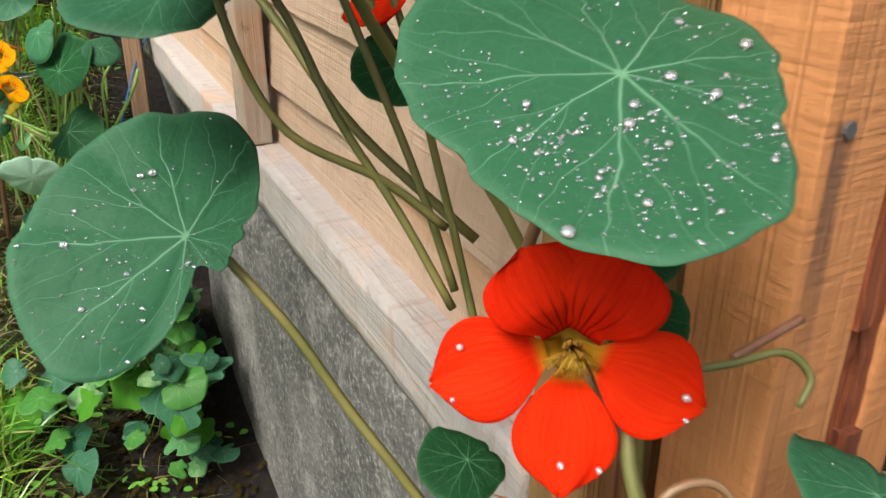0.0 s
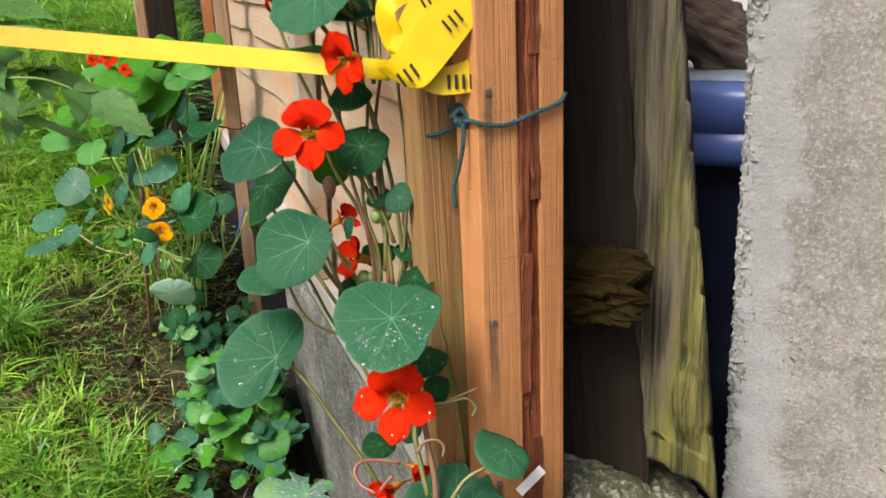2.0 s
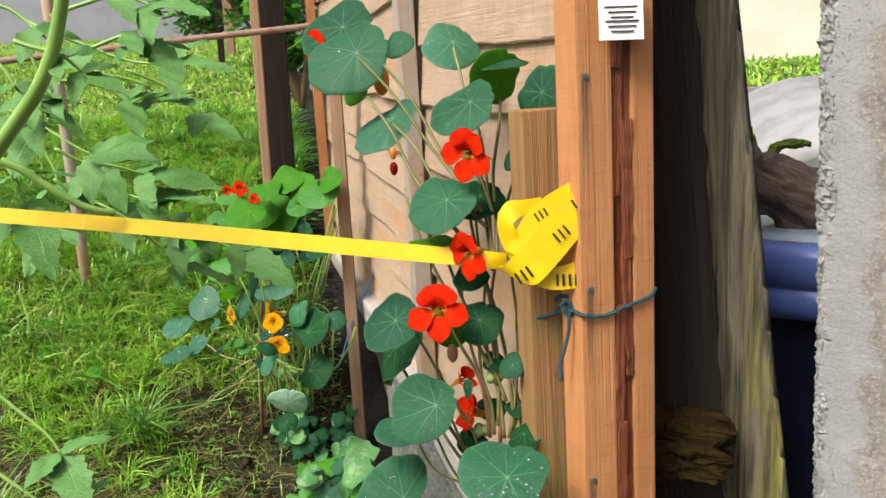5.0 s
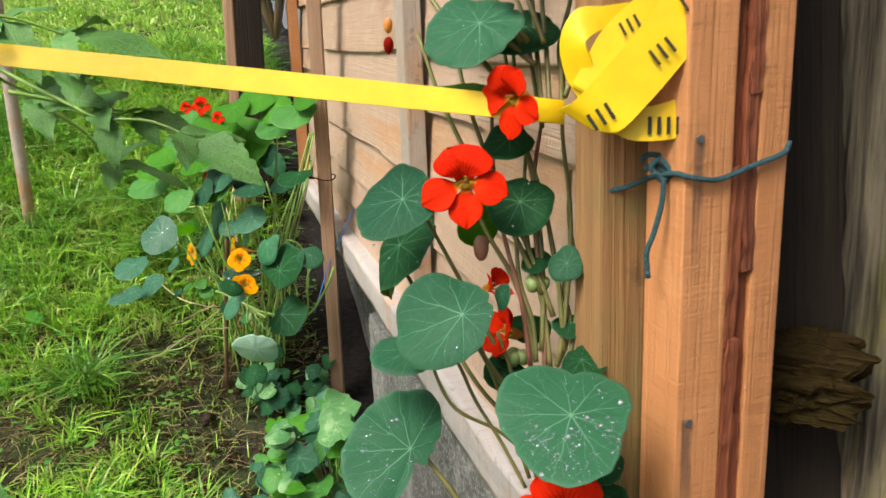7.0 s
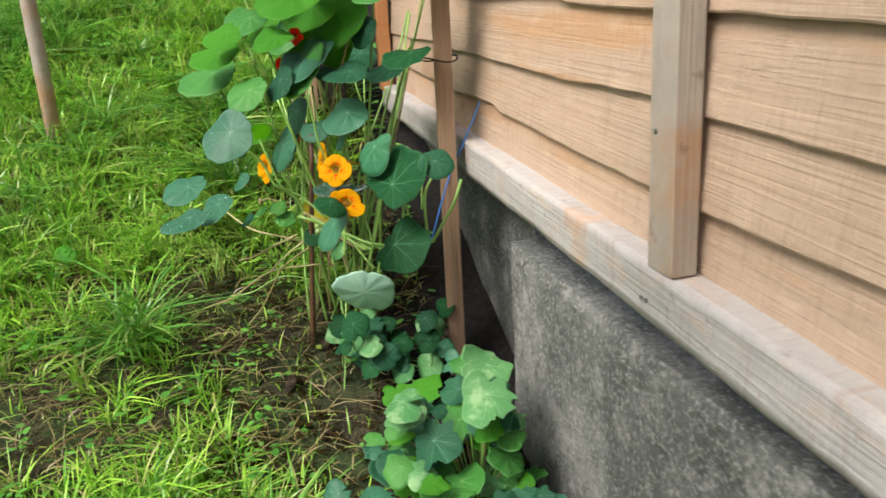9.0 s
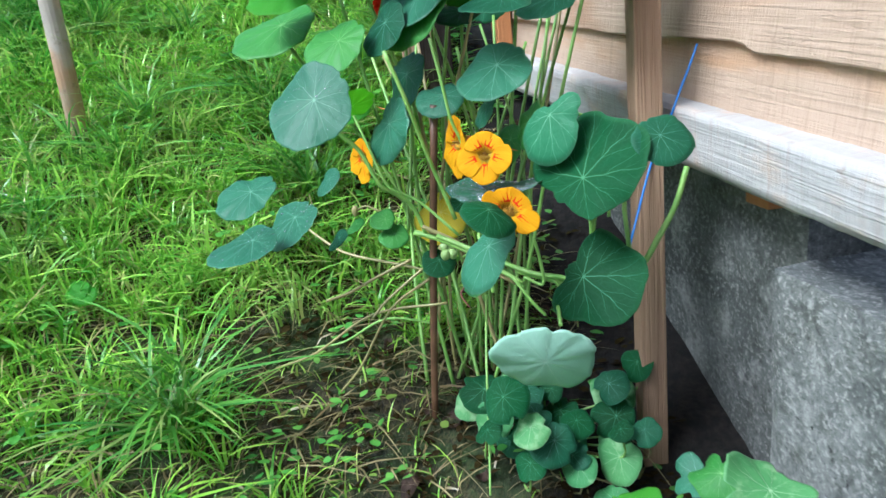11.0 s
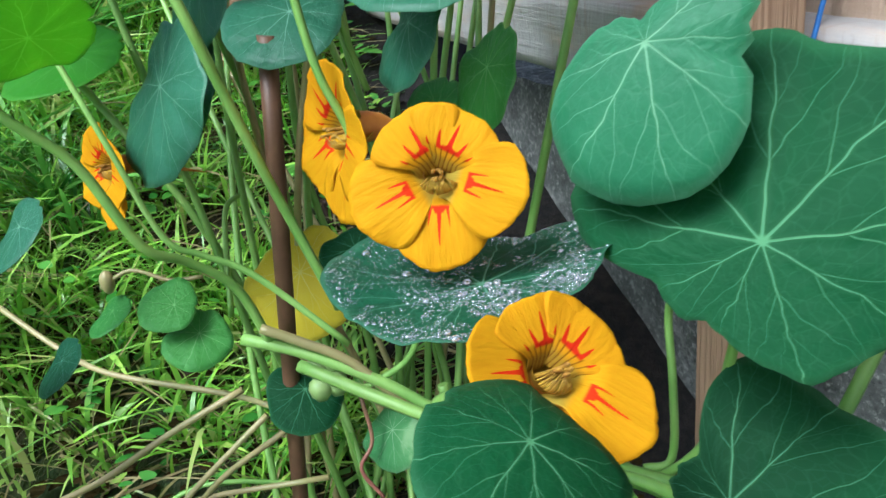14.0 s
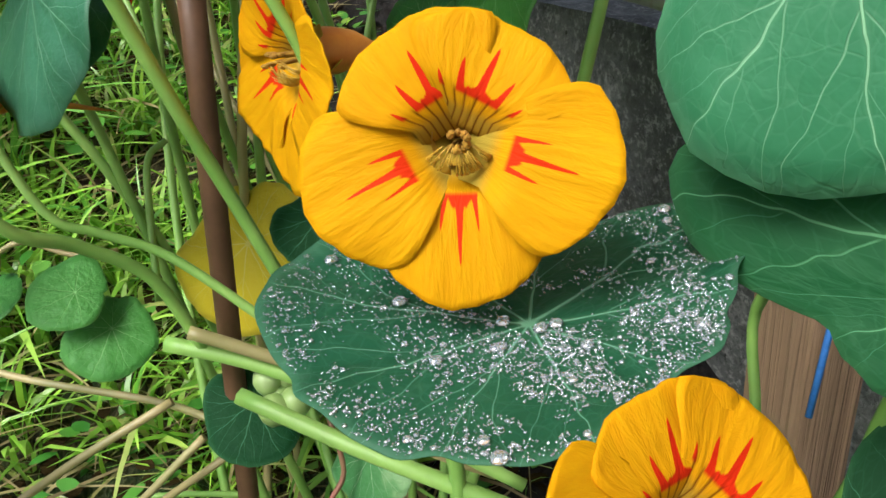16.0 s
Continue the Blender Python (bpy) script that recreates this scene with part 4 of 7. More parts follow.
def leaf_shape(R, seed, ecc, cup, wave, fold, bites, outline=()):
    """Outline and height of a round leaf about its stalk, long towards local +y."""
    ph = [random.Random(seed).uniform(0, 6.28) for _ in range(6)]

    def rim(a):
        r = 1 + ecc * math.sin(a) + 0.020 * abs(math.cos(4.5 * (a - math.pi / 2))) + (0.045 * math.sin(2 * a + ph[0]) + 0.040 * math.sin(3 * a + ph[1]) + 0.032 * math.sin(5 * a + ph[2])) * (0.35 if outline else 1.0) + 0.010 * math.sin(14 * a + ph[5]) + 0.007 * math.sin(23 * a + ph[3])
        for i, (c, s) in enumerate(outline):
            r += c * math.cos((i + 1) * a) + s * math.sin((i + 1) * a)
        d = abs((a + math.pi / 2 + math.pi) % (2 * math.pi) - math.pi)
        r -= 0.07 * math.exp(-(d / 0.12) ** 2)
        for b, depth, width in bites:
            d = abs((a - radians(b) + math.pi) % (2 * math.pi) - math.pi)
            r -= depth * max(0.0, 1 - (d / width) ** 2) ** 0.5 * (1 + (0.25 if width < 0.3 else 0.0) * math.sin(a * 31)) if d < width else 0
        return max(r, 0.14) * R

    def height(a, r):
        q = r / max(R, rim(a))
        z = cup * q * q + wave * math.sin(2 * a + ph[4]) * q * q + 0.4 * wave * math.sin(3 * a + ph[5]) * q ** 3
        z += 0.035 * q * abs(math.cos(4.5 * (a - math.pi / 2))) - 0.025 * q + 0.016 * math.sin(9 * a + ph[1]) * q ** 3 + 0.02 * math.sin(5 * a + ph[2]) * q ** 4
        z += fold * abs(math.cos(a)) * q * q
        return z * R

    return rim, height


def bend(p, R, flaps):
    """Bends the parts of a leaf that lie past a crease: (direction, distance of the crease, angle)."""
    x, y, z = p
    for ang, d0, turn in flaps:
        c, s = math.cos(radians(ang)), math.sin(radians(ang))
        e = x * c + y * s - d0 * R
        if e > 0:
            b = radians(turn) * min(1.0, e / (0.35 * R))
            x, y, z = x - c * e * (1 - math.cos(b)), y - s * e * (1 - math.cos(b)), z + e * math.sin(b)
    return x, y, z


def leaf_mesh(R, seed, ecc=0.22, cup=-0.10, wave=0.06, fold=0.0, bites=(), na=63, nr=8, thick=0.0005, flaps=(), outline=()):
    rim, height = leaf_shape(R, seed, ecc, cup, wave, fold, bites, outline)
    verts, uvs, faces, mats = [], [], [], []
    for side in (0, 1):
        verts.append((0, 0, -thick * side))
        uvs.append((0, 0))
        for i in range(1, nr + 1):
            for j in range(na):
                a = 2 * math.pi * j / na
                r = rim(a) * (i / nr) ** 0.9
                verts.append(bend((r * math.cos(a), r * math.sin(a), height(a, r) - thick * side * (1 if i < nr else 0.4)), R, flaps))
                uvs.append(((i / nr) ** 0.9 * math.cos(a), (i / nr) ** 0.9 * math.sin(a)))
    half = 1 + nr * na
    for side in (0, 1):
        o = side * half
        for j in range(na):
            k = (j + 1) % na
            f = [(o, o + 1 + j, o + 1 + k)]
            for i in range(nr - 1):
                a, b = o + 1 + i * na, o + 1 + (i + 1) * na
                f.append((a + j, b + j, b + k, a + k))
            faces += [q[::-1] for q in f] if side else f
            mats += [side] * len(f)
    a, b = 1 + (nr - 1) * na, half + 1 + (nr - 1) * na
    for j in range(na):
        k = (j + 1) % na
        faces.append((b + j, b + k, a + k, a + j))
        mats.append(0)
    me = bpy.data.meshes.new("leaf")
    me.from_pydata(verts, [], faces)
    layer = me.uv_layers.new(name="UVMap")
    idx = np.zeros(len(me.loops), dtype=np.int32)
    me.loops.foreach_get("vertex_index", idx)
    layer.data.foreach_set("uv", np.array(uvs, dtype=np.float32)[idx].ravel())
    me.polygons.foreach_set("material_index", mats)
    me.polygons.foreach_set("use_smooth", [True] * len(me.polygons))
    return me


def ball(sub=1):
    bm = bmesh.new()
    bmesh.ops.create_icosphere(bm, subdivisions=sub, radius=1.0)
    v = np.array([w.co[:] for w in bm.verts])
    f = np.array([[w.index for w in q.verts] for q in bm.faces])
    bm.free()
    return v, f


BALL1, BALL2 = ball(1), ball(2)


DROP = []


def drop(parent, m, at, size):
    """One clear round drop of that radius, a little flattened, at a place on the surface that m carries."""
    if not DROP:
        bm = bmesh.new()
        bmesh.ops.create_icosphere(bm, subdivisions=3, radius=1.0)
        for v in bm.verts:
            v.co.z = v.co.z * (0.72 if v.co.z > 0 else 0.35)
        me = bpy.data.meshes.new("water_drop")
        bm.to_mesh(me)
        bm.free()
        me.materials.append(M["water"])
        me.polygons.foreach_set("use_smooth", [True] * len(me.polygons))
        DROP.append(me)
    return part("water_drop", DROP[0], M["water"], parent, "", m @ Matrix.Translation(at) @ Matrix.Diagonal((size, size * 1.1, size, 1)))


def droplets(parent, m, R, seed, count, shape, biggest=0.0021, zone=None):
    """Rain drops that sit on a leaf: many fine ones in patches, some middling, a few large ones each by itself."""
    rnd = random.Random(seed * 7 + 3)
    rim, height = leaf_shape(R, seed, *shape)
    few, rare = (0.90, 0.992) if count > 2000 else (0.64, 0.955)
    vs, fs, o = [], [], 0
    for i in range(count):
        if zone and i % 4:
            a = zone[0] + rnd.gauss(0, zone[1])
            q = min(0.95, max(0.1, rnd.gauss(zone[2], zone[3])))
        else:
            a, q = rnd.uniform(0, 6.28), math.sqrt(rnd.uniform(0.005, 0.96))
        r = rim(a) * q
        x, y = r * math.cos(a), r * math.sin(a)
        if n3((x / R, y / R, seed), 2.6) + 0.5 * n3((x / R, y / R, seed), 7.0) + rnd.uniform(-0.22, 0.22) < -0.14:
            continue
        tier = rnd.random()
        size = biggest * (rnd.uniform(0.08, 0.15) if tier < few else rnd.uniform(0.15, 0.33) if tier < rare else 0.3 + 0.6 * rnd.random() ** 2)
        at = (x, y, height(a, r) + size * 0.3 + 0.0001)
        if size > 0.0006:
            drop(parent, m, at, size)
            continue
        bv, bf = BALL2 if size > 0.00026 else BALL1
        vs.append(bv * (size * rnd.uniform(0.85, 1.15), size, size * 0.7) + np.array(at))
        fs.append(bf + o)
        o += len(bv)
    if not vs:
        return
    me = bpy.data.meshes.new("dew")
    me.from_pydata(np.concatenate(vs).tolist(), [], np.concatenate(fs).tolist())
    part("dew", me, M["water"], parent, "fine clear rain drops", m, smooth=True)["kind"] = "stuff"


LEAF_N = [0]


def leaf(plant, pos, up, toe, R, mat="leaf", wet=0, ecc=0.22, cup=-0.10, wave=0.06, fold=0.0, bites=(), under="leaf_under", biggest=0.0021, zone=None, seed=None, flaps=(), outline=()):
    """A round leaf of radius R at its stalk's end pos, upper face towards up, long towards toe."""
    LEAF_N[0] += 1
    seed = seed or LEAF_N[0]
    m = frame_of(pos, up, toe)
    fine = R > 0.028 or wet > 200
    me = leaf_mesh(R, seed, ecc, cup, wave, fold, bites, (168 if wet > 300 else 84) if fine else 40, (20 if wet > 300 else 10) if fine else 5, flaps=flaps, outline=outline)
    ob = part("leaf", me, [M[mat], M[under]], plant, m=m)
    if wet:
        droplets(ob, m, R, seed, wet, (ecc, cup, wave, fold, bites, outline), biggest, zone)
    return ob


def stem(plant, pts, r0=0.0016, r1=0.0013, mat="stem", name="stem"):
    return part(name, tube(pts, r0, r1, 6, 5), M[mat], plant)


def petal_mesh(L, W, claw, ruffle, seed, back, reflex, broad=False):
    """One petal: grows along local +y from the throat, face to local +z."""
    rnd = random.Random(seed)
    ph = [rnd.uniform(0, 6.28) for _ in range(4)]
    nu, nv = 18, 20
    verts, uvs, faces = [], [], []
    for layer in (0, 1):
        for i in range(nu + 1):
            u = i / nu
            limb = max(0.0, min(1.0, (u - 0.16) / 0.84))
            w = W * (claw + (1 - claw) * math.sin(math.pi * min(1.0, limb * 0.80 + 0.05)) ** (1.15 if claw < 0.2 else 0.8)) if u > 0.16 else W * claw
            if broad:
                w = W * (claw + (1 - claw) * math.sin(math.pi / 2 * min(1.0, 1.15 * limb)) ** 0.9)
            elif u > 0.8:
                w *= math.sqrt(max(0.0, 1 - ((u - 0.8) / 0.2) ** 2)) * 0.72 + 0.28
            for j in range(nv + 1):
                v = 2 * j / nv - 1
                if broad:
                    y = L * (u - 0.32 * abs(v) ** 2.4 * limb ** 1.6 + 0.012 * limb ** 3 * math.sin(7 * v + ph[0]) + 0.006 * limb ** 3 * math.sin(19 * v + ph[2]))
                else:
                    y = L * (u - 0.07 * v * v * limb - (0.03 * math.exp(-(v / 0.2) ** 2) if u > 0.9 else 0))
                z = -back * (1 - min(1.0, u / 0.38)) ** 1.4 * L - reflex * L * max(0.0, u - 0.45) ** 2
                z += ruffle * L * u * u * (math.sin(3.1 * v + ph[0]) * 0.5 + math.sin(6.3 * v + ph[1]) * 0.3 + math.sin(4 * u + ph[2]) * 0.25)
                z += 0.05 * L * v * v * (1 - limb) + 0.014 * L * max(0.0, u - 0.55) * math.sin(15 * v + ph[3]) + 0.006 * L * limb * math.sin(27 * v + ph[1])
                verts.append((w * v, y, z - 0.0004 * layer))
                uvs.append((u, v))
    row, half = nv + 1, (nu + 1) * (nv + 1)
    for i in range(nu):
        for j in range(nv):
            q = (i * row + j, i * row + j + 1, (i + 1) * row + j + 1, (i + 1) * row + j)
            faces.append(q)
            faces.append(tuple(x + half for x in q[::-1]))
    ring = [i * row for i in range(nu)] + [nu * row + j for j in range(nv)] + [i * row + nv for i in range(nu, 0, -1)] + [j for j in range(nv, 0, -1)]
    for a, b in zip(ring, ring[1:] + ring[:1]):
        faces.append((a, b, b + half, a + half))
    me = bpy.data.meshes.new("petal")
    me.from_pydata(verts, [], faces)
    layer = me.uv_layers.new(name="UVMap")
    idx = np.zeros(len(me.loops), dtype=np.int32)
    me.loops.foreach_get("vertex_index", idx)
    layer.data.foreach_set("uv", np.array(uvs, dtype=np.float32)[idx].ravel())
    me.polygons.foreach_set("use_smooth", [True] * len(me.polygons))
    return me


def flower(plant, pos, face, up, size, kind="red", spread=1.0, seed=1, claw=None, drops=0, close=0.0, hood=0.0):
    """A nasturtium flower whose mouth looks along face; size is its full width. Two upper petals, three lower ones, a spur and stamens."""
    m = frame_of(pos, face, up)
    L = size * 0.54
    rnd = random.Random(seed)
    red = kind == "red"
    bm = bmesh.new()
    d = 0.42 * L
    rings = []
    for r, z in ((0.20, 0.0), (0.19, -0.22), (0.15, -0.40), (0.10, -0.55), (0.06, -0.95), (0.036, -1.4), (0.008, -1.85)):
        off = -0.25 * max(0, -z - 0.4) * L
        rings.append([bm.verts.new((r * L * math.cos(a), r * L * math.sin(a) + off, z * L - d * 0.35)) for a in (2 * math.pi * i / 12 for i in range(12))])
    for a, b in zip(rings, rings[1:]):
        for i in range(12):
            bm.faces.new((a[i], b[i], b[(i + 1) % 12], a[(i + 1) % 12])).smooth = True
    bm.faces.new(rings[-1])
    fl = part("flower", bm, M["calyx"], plant, "scarlet nasturtium flower" if red else "amber nasturtium flower with red flares", m)
    bm = bmesh.new()
    bmesh.ops.create_uvsphere(bm, u_segments=12, v_segments=6, radius=0.19 * L)
    bmesh.ops.delete(bm, geom=[v for v in bm.verts if v.co.z > 0.08 * L], context="VERTS")
    for v in bm.verts:
        v.co.z *= 1.4
    part("throat", bm, M["throat"], fl, "", m @ pose(0, 0, -0.10 * L), smooth=True)
    cw = claw if claw is not None else (0.17 if red else 0.46)
    for i, (ang, w, ln, c) in enumerate(((30, 0.45, 0.76, 0.40), (-30, 0.45, 0.76, 0.40), (112, 0.395, 1.03 if red else 1.08, cw), (180, 0.385, 1.06 if red else 1.14, cw), (-112, 0.395, 1.03 if red else 1.08, cw))):
        upper = i < 2
        ang += rnd.uniform(-5, 5)
        me = petal_mesh(L * ln * rnd.uniform(0.95, 1.04), w * L * (1.0 if red else 1.30 if upper else 1.44), c, 0.075 if upper else 0.055, seed * 5 + i, 0.30, ((0.25 if upper else 0.12) if red else (0.14 if upper else 0.06)) - 0.9 * close, not red)
        tilt = rnd.uniform(-4, 4) * (1.0 if red else 0.4) + close * 45 + ((10 if red else 4) + hood if upper else 2)
        pm = m @ pose(0, 0, ((0.003, 0.0045, 0.0, -0.0022, 0.0016) if red else (0.0010, 0.0019, 0.0002, -0.0008, 0.0026))[i], 0, 0, ang * spread) @ pose(0, 0.05 * L, 0, tilt, 0, 0)
        part("petal", me, M[("red_" if red else "yel_") + ("up" if upper else "low")], fl, "", pm)
        if drops and not upper:
            for q in range(drops):
                drop(fl, pm, (rnd.uniform(-0.3, 0.3) * L, L * rnd.uniform(0.6, 0.9), 0.0006), rnd.uniform(0.0005, 0.0012))
    bm = bmesh.new()
    for i in range(9):
        a = rnd.uniform(0, 6.28)
        tip = Vector((0.07 * L * math.cos(a), 0.06 * L * math.sin(a) - 0.03 * L, rnd.uniform(0.02, 0.22) * L))
        tube(((0.03 * L * math.cos(a), 0.03 * L * math.sin(a), -0.25 * L), tip * 0.7, tip), 0.0005, 0.0004, 5, 3, bm)
        e = bmesh.ops.create_icosphere(bm, subdivisions=1, radius=0.00075)["verts"]
        for v in e:
            v.co = Vector((v.co.x, v.co.y, v.co.z * 1.8)) + tip
        if size > 0.05:
            part("stamen", bm, M["anther"], fl, "", m)
            bm = bmesh.new()
    if size > 0.05:
        bm.free()
    else:
        part("flower_centre", bm, M["anther"], fl, "", m)
    if not (red and size < 0.05):
        bm = bmesh.new()
        for ang in (150, 165, 180, 195, 210, 128, 232):
            for k in range(5):
                a = radians(ang + 90 + rnd.uniform(-8, 8))
                b = Vector((math.cos(a), math.sin(a), 0))
                tube((b * 0.24 * L, b * (0.23 * L) + Vector((0, 0, 0.07 * L)), b * rnd.uniform(0.06, 0.20) * L + Vector((0, 0, rnd.uniform(0.10, 0.2) * L))), 0.00032, 0.0001, 4, 2, bm)
        part("fringe", bm, M["throat"], fl, "", m)
    return fl


def pod(plant, pos, size=0.011):
    """A three-lobed green seed pod."""
    bm = bmesh.new()
    for i in range(3):
        a = 2.094 * i
        for v in bmesh.ops.create_icosphere(bm, subdivisions=2, radius=size * 0.52)["verts"]:
            v.co = Vector((v.co.x, v.co.y, v.co.z * 1.1)) * (1 + 0.05 * math.sin(v.co.z * 900)) + Vector((math.cos(a), math.sin(a), 0)) * size * 0.42
    return part("seed_pod", bm, M["pod"], plant, "", Matrix.Translation(pos), smooth=True)


def bud(plant, pos, size=0.018, mat="red_up", down=True):
    bm = bmesh.new()
    for v in bmesh.ops.create_uvsphere(bm, u_segments=10, v_segments=8, radius=size * 0.4)["verts"]:
        v.co.z *= 1.5 + 0.4 * (v.co.z < 0)
    return part("bud", bm, M[mat], plant, "", Matrix.Translation(pos), smooth=True)


# ---- scarlet nasturtium on the end of the fence ----
red_plant = thing("nasturtium_plant", "scarlet-flowered climbing nasturtium with round wet leaves against the fence end", "plant", (0.06, 0.24, 0.24))
leaf(red_plant, (0.035, 0.154, 0.969), (0.011, -0.397, 0.918), (-0.008, -0.918, -0.397), 0.0406, "leaf", ecc=0.0, wet=1200, cup=-0.06, wave=0.05, biggest=0.0017, seed=101, zone=(1.7, 0.85, 0.6, 0.2), outline=((0.10, 0.01), (-0.06, -0.01), (0.04, -0.10), (-0.02, -0.00), (0.01, 0.02), (0.01, -0.00)))
leaf(red_plant, (-0.077, 0.216, 0.908), (0.245, -0.629, 0.738), (-0.909, -0.414, -0.050), 0.0337, "leaf", ecc=0.0, wet=420, cup=-0.06, wave=0.04, biggest=0.0017, seed=102, zone=(1.6, 0.8, 0.6, 0.2), outline=((0.34, 0.42), (-0.07, -0.23), (0.11, -0.05), (-0.09, -0.01), (0.02, -0.03), (-0.04, 0.02)))
leaf(red_plant, (-0.034, 0.198, 1.014), (-0.249, -0.653, 0.715), (-0.878, -0.158, -0.451), 0.0326, "leaf", ecc=0.0, wet=90, cup=-0.12, wave=0.07, biggest=0.0013, seed=103, outline=((0.17, 0.45), (-0.02, 0.08), (0.01, 0.03), (0.01, 0.04), (-0.02, 0.01), (-0.00, 0.00)))
leaf(red_plant, (-0.081, 0.245, 1.080), (-0.186, -0.591, 0.785), (-0.971, -0.010, -0.237), 0.0311, "leaf", ecc=0.2, wet=40, biggest=0.0012)
leaf(red_plant, (-0.075, 0.225, 0.979), (-0.016, -0.330, 0.944), (-0.972, -0.218, -0.093), 0.0232, "leaf", ecc=0.2)
leaf(red_plant, (-0.101, 0.310, 1.032), (-0.463, -0.410, 0.786), (-0.824, -0.126, -0.552), 0.0388, "leaf_dark", ecc=0.2, wet=260, biggest=0.0013, under='leaf_light', wave=0.05, flaps=((80, 0.45, -70),))
leaf(red_plant, (-0.003, 0.272, 1.073), (-0.104, -0.758, 0.644), (-0.274, -0.601, -0.751), 0.0237, "leaf_dark", ecc=0.1, wet=70, biggest=0.0013)
leaf(red_plant, (-0.031, 0.301, 1.054), (0.599, -0.751, -0.279), (-0.689, -0.306, -0.657), 0.0186, "leaf_light", ecc=0.35)
leaf(red_plant, (0.030, 0.252, 1.034), (-0.197, -0.779, 0.595), (-0.935, -0.034, -0.354), 0.0127, "leaf", ecc=0.1)
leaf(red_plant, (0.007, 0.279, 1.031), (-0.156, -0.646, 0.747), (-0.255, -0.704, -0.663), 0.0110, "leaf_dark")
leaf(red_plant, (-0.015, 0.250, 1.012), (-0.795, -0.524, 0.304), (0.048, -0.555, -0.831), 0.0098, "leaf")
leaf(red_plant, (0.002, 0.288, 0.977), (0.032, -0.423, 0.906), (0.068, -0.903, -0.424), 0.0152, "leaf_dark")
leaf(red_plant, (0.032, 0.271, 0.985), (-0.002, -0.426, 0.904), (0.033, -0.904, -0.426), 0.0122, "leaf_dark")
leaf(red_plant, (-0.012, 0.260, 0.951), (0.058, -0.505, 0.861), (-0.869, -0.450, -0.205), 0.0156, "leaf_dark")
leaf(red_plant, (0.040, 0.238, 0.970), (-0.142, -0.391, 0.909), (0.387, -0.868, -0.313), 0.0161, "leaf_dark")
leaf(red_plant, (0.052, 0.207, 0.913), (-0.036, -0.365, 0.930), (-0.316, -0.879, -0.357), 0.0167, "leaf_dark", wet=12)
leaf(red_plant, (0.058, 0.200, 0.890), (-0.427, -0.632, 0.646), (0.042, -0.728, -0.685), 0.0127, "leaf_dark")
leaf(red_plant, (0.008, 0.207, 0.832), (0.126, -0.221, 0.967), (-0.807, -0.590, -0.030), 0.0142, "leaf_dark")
leaf(red_plant, (0.034, 0.212, 0.845), (-0.512, -0.505, 0.695), (-0.301, -0.652, -0.696), 0.0109, "leaf")
leaf(red_plant, (0.078, 0.137, 0.812), (-0.096, -0.372, 0.923), (-0.813, 0.564, 0.143), 0.0452, "leaf", ecc=0.1, wet=120, bites=((170, 0.38, 0.2), (20, 0.2, 0.18)), biggest=0.0013)
leaf(red_plant, (0.115, 0.163, 0.856), (0.375, -0.173, 0.911), (-0.567, -0.820, 0.078), 0.0218, "leaf", ecc=0.25, wet=30, biggest=0.0012)
leaf(red_plant, (0.013, -0.009, 0.936), (0.048, -0.058, 0.997), (-0.880, -0.474, 0.015), 0.0225, "leaf_pale", ecc=0.3, wet=1900, bites=((330, 0.5, 0.22), (250, 0.45, 0.26), (20, 0.4, 0.16), (75, 0.3, 0.13), (200, 0.25, 0.15)), biggest=0.0013)
leaf(red_plant, (0.151, 0.141, 0.792), (-0.138, -0.228, 0.964), (-0.089, -0.966, -0.241), 0.0188, "leaf")
leaf(red_plant, (-0.139, 0.367, 1.341), (-0.059, -0.813, 0.579), (-0.871, -0.241, -0.428), 0.0450, "leaf", ecc=0.25, wet=40, biggest=0.0013)
leaf(red_plant, (-0.166, 0.408, 1.372), (-0.009, -0.729, 0.684), (-0.991, -0.084, -0.103), 0.0424, "leaf", ecc=0.2)
leaf(red_plant, (-0.100, 0.352, 1.270), (-0.387, -0.549, 0.741), (-0.827, -0.150, -0.542), 0.0377, "leaf_blue", ecc=0.3, wet=120)
leaf(red_plant, (-0.003, 0.281, 1.284), (-0.253, -0.670, 0.698), (-0.903, -0.095, -0.419), 0.0323, "leaf", ecc=0.3, wet=110, biggest=0.0014)
leaf(red_plant, (0.018, 0.335, 1.311), (0.697, -0.648, -0.306), (-0.525, -0.172, -0.833), 0.0299, "leaf_light", ecc=0.25)
leaf(red_plant, (0.024, 0.335, 1.321), (0.002, -0.233, 0.973), (-0.403, -0.890, -0.212), 0.0245, "leaf")
leaf(red_plant, (-0.038, 0.391, 1.346), (0.329, -0.677, 0.658), (-0.352, -0.735, -0.580), 0.0312, "leaf_blue", wet=60)
leaf(red_plant, (0.065, 0.271, 1.289), (-0.493, -0.864, 0.104), (-0.142, -0.038, -0.989), 0.0258, "leaf", ecc=0.05, wave=0.03)
leaf(red_plant, (-0.027, 0.261, 1.194), (-0.166, -0.635, 0.754), (-0.903, -0.209, -0.375), 0.0335, "leaf", ecc=0.2, wet=60, biggest=0.0013)
leaf(red_plant, (-0.001, 0.300, 1.192), (-0.016, -0.528, 0.849), (-0.556, -0.701, -0.447), 0.0276, "leaf_dark")
leaf(red_plant, (0.040, 0.279, 1.242), (-0.730, -0.488, 0.479), (-0.543, -0.012, -0.840), 0.0211, "leaf")
leaf(red_plant, (-0.011, 0.288, 1.116), (0.005, -0.551, 0.835), (-0.439, -0.751, -0.493), 0.0182, "leaf_dark")
